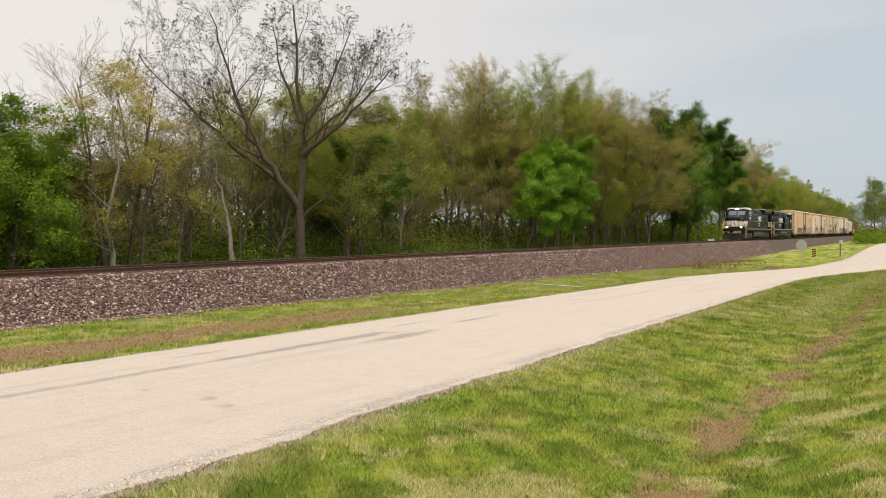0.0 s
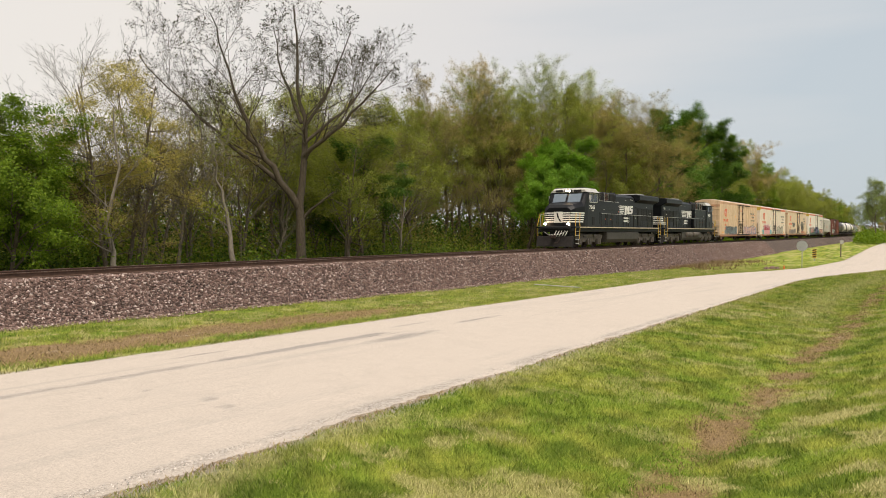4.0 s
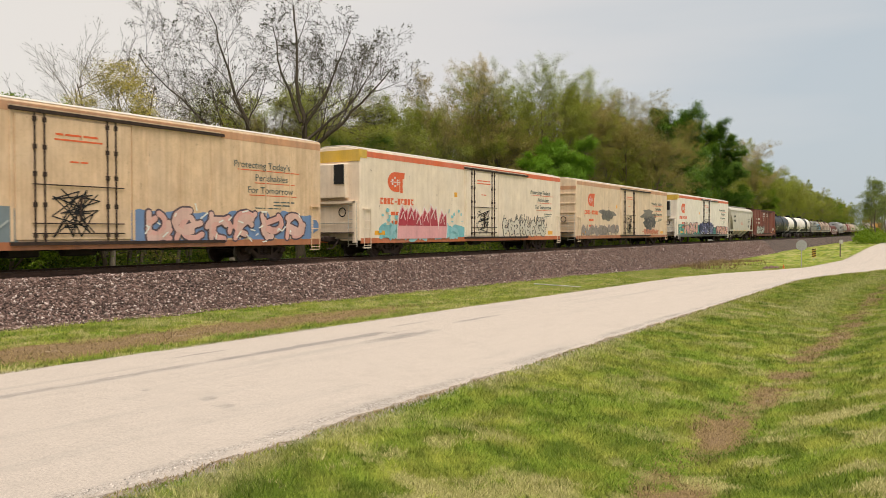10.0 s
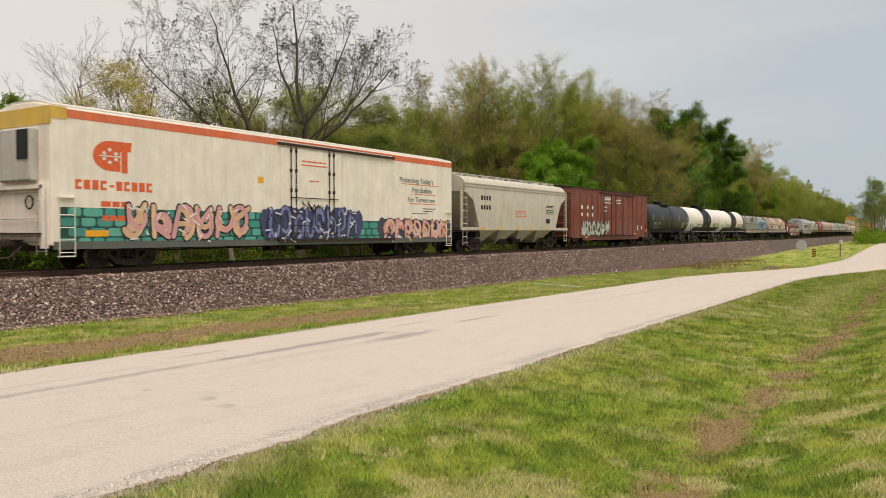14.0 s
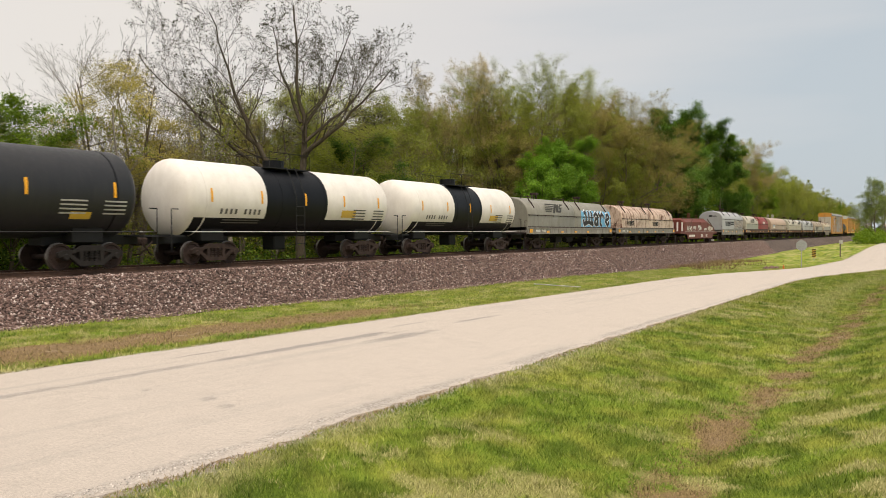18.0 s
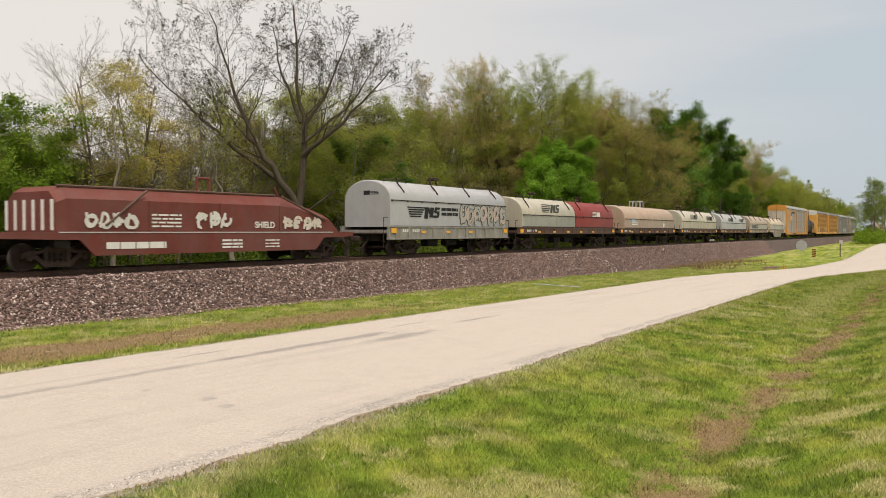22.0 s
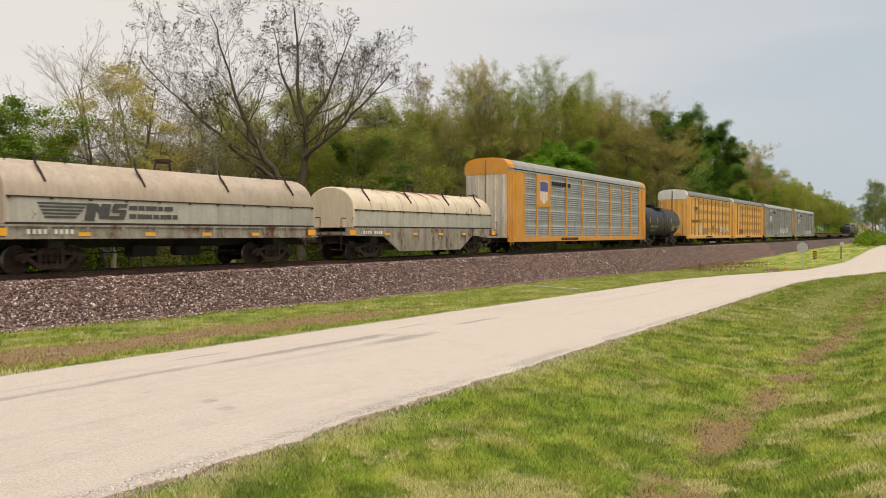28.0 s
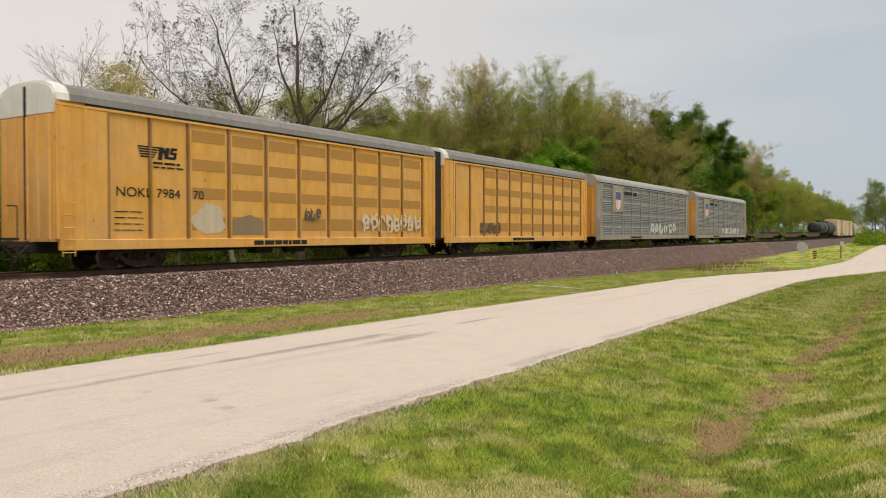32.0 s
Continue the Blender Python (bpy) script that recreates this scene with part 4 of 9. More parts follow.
def bearing(angle, y):
    return y / math.tan(radians(angle)), y
more_trees(["bud", "grey", "bud_b", "green", "grey"], 13, 34, 2.6, TRACK_Y + 9, TRACK_Y + 13, 0.7, 0.95)
more_trees(["young", "bud", "olive", "young_b", "grey", "olive", "young"], 35, 100, 3.0, TRACK_Y + 9, TRACK_Y + 13, 0.42, 0.72)
more_trees(["young", "bud", "olive", "grey", "vase_brown", "olive"], 14, 130, 3.4, TRACK_Y + 14, TRACK_Y + 21, 0.6, 0.88)
more_trees(["bud", "vase_tan", "olive", "grey", "young", "green", "vase_olive"], 18, 150, 4.2, TRACK_Y + 22, TRACK_Y + 34, 0.7, 0.94)
more_trees(["olive", "bud_b", "vase_brown", "green", "young", "vase_olive"], 100, 215, 4.6, TRACK_Y + 9, TRACK_Y + 15, 0.7, 1.0)
more_trees(["olive", "green", "vase_olive", "olive", "vase_brown", "young"], 205, 420, 8.0, TRACK_Y + 9, TRACK_Y + 17, 0.75, 1.02)
more_trees(["young", "bud_b", "young_b"], 130, 420, 10.0, TRACK_Y + 18, TRACK_Y + 30, 0.8, 1.0)
# trees that stand out from the wood
for key, angle, y, share in (("dark", 15.9, 33.5, 1.02), ("dark", 14.2, 33.5, 1.0), ("dark", 12.8, 34.5, 0.94), ("dark", 14.9, 32.0, 0.72), ("vase_tan", 32.4, 42.0, 1.02), ("vase_tan", 29.9, 43.0, 1.04), ("vase_tan", 31.2, 41.0, 1.06), ("vase_olive", 27.6, 37.0, 1.06), ("vase_olive", 25.9, 38.0, 1.08), ("vase_olive", 24.0, 37.0, 1.04), ("vase_brown", 22.8, 38.0, 1.0), ("vase_olive", 28.9, 39.0, 0.92), ("vase_olive", 34.8, 38.0, 0.9), ("vase_brown", 21.2, 36.0, 1.04), ("vase_brown", 19.6, 34.5, 1.0), ("vase_brown", 17.6, 33.0, 0.92), ("olive", 43.6, 37.0, 1.04), ("olive", 41.4, 38.0, 1.06), ("olive", 39.9, 39.0, 1.0), ("olive", 45.6, 40.0, 0.9), ("olive", 36.6, 37.0, 1.0),
                             ("fresh", 25.1, 31.8, 0.655), ("fresh", 26.3, 32.6, 0.56), ("fresh", 24.2, 32.6, 0.54), ("pale", 18.9, 35.0, 1.0), ("pale", 20.0, 38.0, 1.04), ("young_b", 34.5, 36.0, 0.95), ("pale", 17.4, 36.0, 1.0), ("pale", 11.4, 38.0, 1.02), ("green", 61.2, 32.0, 1.1), ("green", 63.6, 33.0, 1.15), ("green", 59.4, 36.0, 0.85), ("olive", 39.3, 32.5, 0.9), ("dark", 38.0, 33.5, 0.74),
                             ("tiered", 55.4, 32.2, 1.24), ("tiered", 54.0, 34.0, 1.08), ("bud", 53.4, 33.0, 0.8), ("grey", 55.6, 32.6, 0.98), ("grey", 51.0, 33.6, 1.0), ("bud", 20.6, 36.0, 1.0), ("bud_b", 18.4, 34.0, 0.97)):
    x, y = bearing(angle, y)
    plant(key, x, y, share)

# tall grey trees with fine twigs behind the large one
for angle, y, share in ((40.4, 38, 0.95), (44.4, 37, 1.02), (46.4, 36, 1.0), (48.4, 37, 1.08), (50.2, 36, 1.05), (52.0, 38, 1.1), (53.6, 36, 1.02), (57.6, 35, 1.3), (55.4, 36, 1.42), (53.0, 37, 1.25), (59.0, 36, 1.2)):
    plant("grey" if angle > 45 else "bud", *bearing(angle, y), share)

# the large half-bare tree by the line
RIGHT = (0.533, -0.846)


def at_tree(u, z, d=0.0):
    """A point u metres to the tree's broad side, d metres in depth."""
    return np.array([RIGHT[0] * u + 0.846 * d, RIGHT[1] * u + 0.533 * d, z])


gt = Grower(5)
BIG = dict(BASE, kids=(9, 7, 5, 3), levels=4, leaf_from=3, angle=(28, 62), ratio=0.60, rise=0.02, bend=0.10, seg=0.7, thin=0.0055, sides=8, ends_only=True)
gt.bough([at_tree(0, -0.4), at_tree(0.05, 2.4), at_tree(0.07, 4.9), at_tree(0.25, 8.2, 0.2), at_tree(0.0, 10.9, 0.3), at_tree(-0.25, 14.0, 0.5), at_tree(-0.4, 16.4, 0.4)], 0.36, 0.04, BIG, 7, 4.4, 0.45)
gt.bough([at_tree(-0.1, 4.7), at_tree(-1.5, 7.0, -0.5), at_tree(-2.6, 8.7, -0.8), at_tree(-3.4, 10.8, -1.0), at_tree(-4.1, 13.2, -1.0), at_tree(-4.8, 15.6, -1.2)], 0.22, 0.03, BIG, 11, 4.6, 0.25)
gt.bough([at_tree(-0.8, 5.9, -0.2), at_tree(-3.2, 7.7, 0.7), at_tree(-5.8, 9.8, 1.2), at_tree(-8.1, 11.8, 1.5), at_tree(-9.9, 13.9, 1.7)], 0.15, 0.025, BIG, 13, 4.6, 0.2)
gt.bough([at_tree(0.2, 7.7), at_tree(2.0, 9.0, -0.6), at_tree(3.7, 10.5, -1.0), at_tree(5.4, 12.4, -1.2)], 0.15, 0.03, BIG, 9, 4.2, 0.22)
gt.bough([at_tree(0.1, 9.2, 0.2), at_tree(1.7, 12.1, 1.0), at_tree(2.8, 15.2, 1.4)], 0.12, 0.025, BIG, 6, 3.4, 0.25)
gt.bough([at_tree(0.05, 9.6, 0.2), at_tree(-1.2, 12.6, 1.2), at_tree(-1.9, 15.6, 1.8)], 0.12, 0.025, BIG, 6, 3.4, 0.25)
gt.bough([at_tree(0.2, 8.4), at_tree(2.6, 10.6, 1.6), at_tree(4.4, 13.6, 2.4)], 0.11, 0.025, BIG, 5, 3.2, 0.3)
gt.bough([at_tree(0.1, 4.0), at_tree(1.0, 4.8, -0.4), at_tree(2.0, 5.6, -0.5)], 0.10, 0.05, dict(BIG, kids=(2, 2, 2, 1)), 2, 1.0, 0.6)
x, y = bearing(42.5, 31.2)
big = thing("large_bare_tree", "large spreading half-bare tree with dark twigs and small opening buds", "tree", at=pose(x, y, float(ground_z(x, y))))
part("trunk", gt.wood("trunk", M_BARK_HERO), None, big)
part("crown", gt.leaves("crown", M_BUD, 9000, 0.125, 0.05, seed=4), None, big)

# a leaning pale trunk and a forked grey one at the edge of the wood
for name, label, ang, yy, pts, mat in (
        ("leaning_tree", "leaning pale-barked tree with bare twigs", 54.2, 31.0, [(0, -0.3), (-0.5, 1.6), (-0.75, 3.4), (-0.3, 6.0), (-0.5, 8.6)], M_BARK_PALE),
        ("slender_tree", "slender pale-barked leafless tree", 47.0, 31.4, [(0, -0.3), (-0.2, 2.2), (-0.45, 4.2), (-0.9, 6.0), (-1.1, 8.0)], M_BARK_PALE),
        ("slender_tree", "slender pale-barked leafless tree", 39.0, 31.6, [(0, -0.3), (-0.1, 2.2), (0.05, 4.2), (-0.1, 7.0)], M_BARK)):
    gs = Grower(int(ang * 10))
    gs.bough([at_tree(u, z) for u, z in pts], 0.19, 0.03, dict(BASE, kids=(4, 5, 5), levels=3, leaf_from=2, thin=0.008), 10, 2.6, 0.3)
    x, y = bearing(ang, yy)
    tr = thing(name, label, "tree", at=pose(x, y, float(ground_z(x, y))))
    part("trunk", gs.wood("trunk", mat), None, tr)
    part("crown", gs.leaves("crown", M_LEAF_YOUNG, 1600, 0.14, 0.25, seed=3), None, tr)

# the trees by the far bend of the road
for a, yy, key in ((3.3, 11.6, "sage"), (2.75, 10.4, "sage"), (3.05, 15.0, "olive"), (2.3, 9.4, "sage"), (3.55, 15.6, "sage")):
    x, y = bearing(a, yy)
    plant(key, x, y, 14.0 / canopy(x, y))


# kinds that found no place are taken out again
for key in [k for k in PROTO if k not in USED]:
    for ob in list(PROTO[key].children) + [PROTO[key]]:
        bpy.data.objects.remove(ob)


# undergrowth along the edge of the woods
def undergrowth(name, label, mat, n, x0, x1, y0, y1, h, size, seed, power=1.0):
    r = np.random.RandomState(seed)
    k = n // 55
    cx = x0 + (x1 - x0) * r.rand(k) ** power
    cy = y0 + (y1 - y0) * r.rand(k)
    rad = 0.5 + 0.9 * r.rand(k)
    i = r.randint(0, k, n)
    d = r.normal(size=(n, 3))
    d /= np.linalg.norm(d, axis=1)[:, None]
    d *= (r.rand(n) ** 0.4 * rad[i])[:, None]
    top = h * (0.3 + 0.9 * r.rand(k))
    for j in range(k):
        top[j] = min(top[j], 0.72 * canopy(cx[j], cy[j]))
    x, y = cx[i] + d[:, 0] * 1.2, cy[i] + d[:, 1]
    z = ground_z(x, y) + top[i] * (0.5 + 0.5 * d[:, 2] / rad[i]) * (0.4 + 0.6 * r.rand(n)) + 0.05
    return tagged(new(name, leaf_cloud(name, np.stack([x, y, z], -1), size, mat, r)), label, "undergrowth", kind="stuff")


# undergrowth and thicket in M_LEAF_SHADE carry the wood's shade in their colour
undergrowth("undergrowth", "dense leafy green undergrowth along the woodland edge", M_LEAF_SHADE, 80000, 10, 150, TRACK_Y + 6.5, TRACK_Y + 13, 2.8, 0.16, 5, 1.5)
undergrowth("green_undergrowth", "bright green shrubs along the woodland edge", M_LEAF_GREEN, 62000, 10, 160, TRACK_Y + 7.5, TRACK_Y + 15, 3.6, 0.16, 15, 1.4)
undergrowth("young_undergrowth", "fresh yellow-green saplings and shrubs under the trees", M_LEAF_YOUNG, 85000, 10, 190, TRACK_Y + 9, TRACK_Y + 20, 6.0, 0.16, 6, 1.4)
undergrowth("brush", "tangle of brownish brush and budding saplings in the wood", M_LEAF_BROWN, 60000, 12, 210, TRACK_Y + 13, TRACK_Y + 30, 9.5, 0.24, 8, 1.3)
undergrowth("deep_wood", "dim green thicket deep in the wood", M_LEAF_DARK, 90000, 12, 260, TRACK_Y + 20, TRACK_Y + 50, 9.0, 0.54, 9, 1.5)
undergrowth("far_undergrowth", "leafy edge of the distant woods beside the track", M_LEAF_GREEN, 30000, 120, 430, TRACK_Y + 6.5, TRACK_Y + 15, 8.0, 0.48, 7, 1.2)
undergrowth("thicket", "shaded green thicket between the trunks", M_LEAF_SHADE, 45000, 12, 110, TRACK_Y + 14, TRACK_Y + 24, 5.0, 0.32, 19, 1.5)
undergrowth("roadside_bushes", "leafy bushes under the trees at the road's far bend", M_LEAF_GREEN, 9000, 185, 245, 9.5, 15.0, 7.0, 0.42, 21)


# ---- the train ----
# Every car stands in its own space: its leading end towards -x, the side that faces the camera towards -y, the rail top at z = 0.
M_STEEL_DARK = plain("dark_running_gear", (0.018, 0.014, 0.012), 0.9, 0.0, 0.5, 5)
M_STEEL_BROWN = plain("rusty_running_gear", (0.040, 0.023, 0.017), 0.92, 0.0, 0.5, 5)
M_WHEEL = plain("wheel_steel", (0.042, 0.024, 0.019), 0.9, 0.0, 0.35, 7)
M_TREAD = plain("worn_wheel_tread", (0.20, 0.18, 0.165), 0.45, 0.8, 0.2, 9)
M_BLACK = paint("black_engine_paint", (0.0055, 0.0065, 0.009), 0.10, 0.0, 0.38, (0.026, 0.022, 0.019), fade=0.1)
M_BLACK.node_tree.nodes["Principled BSDF"].inputs["Specular IOR Level"].default_value = 0.2
M_TRUCK = plain("grimy_grey_truck", (0.125, 0.105, 0.088), 0.85, 0.1, 0.5, 4)
M_TANK_GREY = plain("dusty_black_tank", (0.062, 0.054, 0.045), 0.7, 0.1, 0.35, 2)
M_SOOT = plain("matt_black", (0.009, 0.009, 0.010), 0.8, 0, 0.3)
M_WHITE = paint("white_lettering", (0.78, 0.77, 0.73), 0.12, 0, 0.6)
M_YELLOW = paint("safety_yellow", (0.68, 0.43, 0.04), 0.2, 0, 0.5)
M_AMBER = plain("amber_reflector", (0.85, 0.40, 0.02), 0.35, 0, 0.1)
M_REDMARK = plain("red_marking", (0.74, 0.125, 0.035), 0.5, 0, 0.2)
M_GREY = paint("pale_grey_paint", (0.52, 0.51, 0.48), 0.3, 0.05)
M_GLASS = bpy.data.materials.new("cab_glass")
M_GLASS.use_nodes = True
gb = M_GLASS.node_tree.nodes["Principled BSDF"]
gb.inputs["Base Color"].default_value = (0.22, 0.27, 0.32, 1)
gb.inputs["Roughness"].default_value = 0.08
gb.inputs["Metallic"].default_value = 0.7
gb.inputs["Specular IOR Level"].default_value = 0.9
M_GLASS_DARK = plain("dark_cab_pane", (0.02, 0.022, 0.026), 0.15, 0, 0.2)
M_LAMP = glow("headlamp_on", (1.0, 0.70, 0.40), 26.0)
M_LAMP_OFF = plain("lamp_lens", (0.5, 0.5, 0.48), 0.2)


def loft(g, sections):
    """Skins closed profiles of (y, z), all of one length, at rising x."""
    n = len(sections[0][1])
    vs = [(x, y, z) for x, prof in sections for y, z in prof]
    fs = [tuple(range(n - 1, -1, -1)), tuple((len(sections) - 1) * n + i for i in range(n))]
    for r in range(len(sections) - 1):
        for i in range(n):
            j = (i + 1) % n
            fs.append((r * n + i, r * n + j, (r + 1) * n + j, (r + 1) * n + i))
    return g.add(vs, fs)


def lettering(name, text, size, x, y, z, mat, parent, face=-1, slant=0.0, label="", bold=0.0, squeeze=1.0):
    """Flat raised letters on a car's side (face -1: towards -y)."""
    cu = bpy.data.curves.new(name, "FONT")
    cu.body, cu.size, cu.extrude, cu.shear, cu.offset = text, size, 0.004, slant, bold
    tmp = bpy.data.objects.new(name, cu)
    scene.collection.objects.link(tmp)
    bpy.context.view_layer.update()
    me = bpy.data.meshes.new_from_object(tmp.evaluated_get(bpy.context.evaluated_depsgraph_get()))
    bpy.data.objects.remove(tmp)
    me.materials.clear()
    me.materials.append(mat)
    turn = pose(x, y, z, 90, 0, 0) if face < 0 else pose(x, y, z, 90, 0, 180)
    return part(name, me, None, parent, label, at=turn @ Matrix.Diagonal((squeeze, 1, 1, 1)))


def plates(g, y, rects):
    """Thin raised rectangles (x0, x1, z0, z1) on the side at y."""
    s = -1 if y < 0 else 1
    for x0, x1, z0, z1 in rects:
        g.box(x0, x1, min(y, y + s * 0.006), max(y, y + s * 0.006), z0, z1)
    return g


def text_bars(g, y, x0, x1, z, h, rnd, gap=0.06):
    """A line of writing too small to read, as plain bars."""
    x = x0
    while x < x1 - 0.05:
        w = min(rnd.uniform(0.18, 0.6), x1 - x)
        plates(g, y, [(x, x + w, z, z + h)])
        x += w + gap
    return g


def stripes_logo(parent, x0, z0, w, h, y, mat, face=-1):
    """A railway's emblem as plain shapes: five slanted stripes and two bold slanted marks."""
    g = Geo()
    def q(x):
        return x0 + (x if face < 0 else -x)
    s = 0.006 * (-1 if y < 0 else 1)
    for k in range(5):
        za, zb = z0 + h * (k * 0.205), z0 + h * (k * 0.205 + 0.12)
        a, b = 0.02 * w + 0.02 * w * (4 - k), w * (0.46 + 0.035 * k)
        g.poly([(q(a), y + s, za), (q(b), y + s, za), (q(b + 0.02 * w), y + s, zb), (q(a - 0.01 * w), y + s, zb)])
    for a, zlo in ((0.56, -0.12), (0.74, 0.0)):
        g.poly([(q(w * a), y + s, z0 + zlo * h), (q(w * (a + 0.13)), y + s, z0 + zlo * h), (q(w * (a + 0.17)), y + s, z0 + h * 0.95), (q(w * (a + 0.04)), y + s, z0 + h * 0.95)])
    g.poly([(q(w * 0.66), y + s * 1.3, z0 + h * 0.95), (q(w * 0.74), y + s * 1.3, z0 + h * 0.95), (q(w * 0.86), y + s * 1.3, z0), (q(w * 0.78), y + s * 1.3, z0)])
    for xa, xb, za, zb in ((0.93, 1.12, 0.76, 0.98), (0.91, 1.00, 0.50, 0.80), (0.92, 1.10, 0.40, 0.60), (1.01, 1.10, 0.10, 0.50), (0.87, 1.08, -0.02, 0.20)):
        g.poly([(q(w * (xa - 0.01)), y + s * (1 + za), z0 + h * za), (q(w * (xb - 0.01)), y + s * (1 + za), z0 + h * za), (q(w * (xb + 0.015)), y + s * (1 + za), z0 + h * zb), (q(w * (xa + 0.015)), y + s * (1 + za), z0 + h * zb)])
    return part("emblem", g, mat, parent, "striped railway emblem")


SPRAY = {}


def spray(color):
    key = tuple(round(c, 2) for c in color)
    if key not in SPRAY:
        SPRAY[key] = paint("spray_paint", color, 0.2, 0, 0.55, fade=0.12)
    return SPRAY[key]


def ribbon(g, pts, w, y):
    """A thick brush stroke through points of (x, z), with rounded ends."""
    for (xa, za), (xb, zb) in zip(pts, pts[1:]):
        d = math.hypot(xb - xa, zb - za) or 1e-3
        nx, nz = -(zb - za) / d * w, (xb - xa) / d * w
        g.poly([(xa + nx, y, za + nz), (xb + nx, y, zb + nz), (xb - nx, y, zb - nz), (xa - nx, y, za - nz)])
        y -= 0.0006
    for x, z in pts:
        g.poly([(x + w * math.cos(a * math.pi / 4), y, z + w * math.sin(a * math.pi / 4)) for a in range(8)])
        y -= 0.0004
    return y


def blob(g, cx, cz, rx, rz, y, rnd, n=26, rough=0.18):
    ph = [rnd.uniform(0, 6.28) for _ in range(4)]
    pts = []
    for k in range(n):
        a = 2 * math.pi * k / n
        f = 1 + rough * (math.sin(3 * a + ph[0]) + 0.7 * math.sin(5 * a + ph[1]) + 0.5 * math.sin(9 * a + ph[2])) / 2
        pts.append((cx + rx * f * math.cos(a), y, cz + rz * f * math.sin(a)))
    return g.poly(pts)


def graffiti(parent, y, x0, x1, z0, z1, back, fill, edge, letters, seed, label, extra=None):
    """A spray-painted piece: a cloud of colour, and tangled letters with an outline. It reads as no word."""
    rnd = random.Random(seed)
    h, w = z1 - z0, (x1 - x0) / letters
    if back:
        g = Geo()
        for k in range(letters + 1):
            cz = (z0 + z1) / 2
            blob(g, x0 + w * (k + 0.1 * rnd.random()), cz, w * rnd.uniform(0.55, 0.75), h * rnd.uniform(0.42, 0.5), y - 0.003 - 0.0007 * k, rnd)
        part("paint_cloud", g, spray(back), parent)
    strokes = []
    for k in range(letters):
        cx = x0 + w * (k + 0.5)
        for _ in range(3):
            ox, oz = cx + rnd.uniform(-0.15, 0.15) * w, z0 + h * rnd.uniform(0.35, 0.65)
            a0, sweep, ra = rnd.uniform(0, 6.28), rnd.uniform(2.0, 4.6), rnd.uniform(0.22, 0.34)
            strokes.append([(ox + w * ra * 1.2 * math.cos(a0 + sweep * q / 6), oz + h * ra * math.sin(a0 + sweep * q / 6)) for q in range(7)])
        lean = rnd.uniform(-0.15, 0.15) * w
        strokes.append([(cx - 0.28 * w - lean, z0 + h * 0.14), (cx - 0.26 * w, z0 + h * 0.5), (cx - 0.22 * w + lean, z0 + h * 0.86)])
        if rnd.random() < 0.6:
            strokes.append([(cx - 0.2 * w, z0 + h * rnd.uniform(0.3, 0.7)), (cx + 0.38 * w, z0 + h * rnd.uniform(0.1, 0.9))])
    if edge:
        g, yy = Geo(), y - 0.012
        for s in strokes:
            ribbon(g, s, min(0.17, w * 0.16), yy)
            yy -= 0.0002
        tagged(part("outline", g, spray(edge), parent), kind="stuff")
    fills = fill if isinstance(fill, list) else [fill]
    for i, c in enumerate(fills):
        g, yy = Geo(), y - 0.026 - 0.003 * i
        for s in strokes[i::len(fills)]:
            ribbon(g, s, min(0.105, w * 0.10), yy)
            yy -= 0.0002
        tagged(part("graffiti", g, spray(c), parent, label), kind="stuff")
    if extra:
        g, yy = Geo(), y - 0.040
        for k in range(letters * 4):
            x, z = rnd.uniform(x0, x1), rnd.uniform(z0, z1)
            ribbon(g, [(x, z), (x + rnd.uniform(-0.3, 0.3), z + rnd.uniform(-0.25, 0.25))], 0.028, yy)
        tagged(part("highlight", g, spray(extra), parent), kind="stuff")


# ---- running gear ----
WHEEL_R, ENGINE_R = 0.42, 0.52


def wheelset_mesh(r):
    g = Geo()
    for s in (-1, 1):
        g.slot = 0
        g.lathe_y([(s * 0.70, 0.08), (s * 0.70, r * 0.45), (s * 0.715, r * 0.5), (s * 0.735, r * 0.82), (s * 0.68, r * 0.9), (s * 0.68, r + 0.026)], 0, 0, 24)
        g.slot = 1
        g.lathe_y([(s * 0.68, r + 0.026), (s * 0.705, r + 0.024), (s * 0.715, r), (s * 0.815, r - 0.004)], 0, 0, 24)
        g.slot = 0
        g.lathe_y([(s * 0.815, r - 0.004), (s * 0.815, r * 0.84), (s * 0.775, r * 0.78), (s * 0.785, r * 0.42), (s * 0.83, r * 0.36), (s * 0.83, 0.09), (s * 1.06, 0.09), (s * 1.08, 0.0)], 0, 0, 24)
        for k in range(5):
            a = 2 * math.pi * k / 5
            g.lathe_y([(s * 0.80, 0.0), (s * 0.80, 0.035), (s * 0.77, 0.035)], r * 0.6 * math.cos(a), r * 0.6 * math.sin(a), 6)
    g.lathe_y([(-0.72, 0.085), (0.72, 0.085)], 0, 0, 10)
    return g.mesh("wheelset", [M_WHEEL, M_TREAD], True)


WHEEL_ME, ENGINE_WHEEL_ME = wheelset_mesh(WHEEL_R), wheelset_mesh(ENGINE_R)
WHEELS, ENGINE_WHEELS = [], []


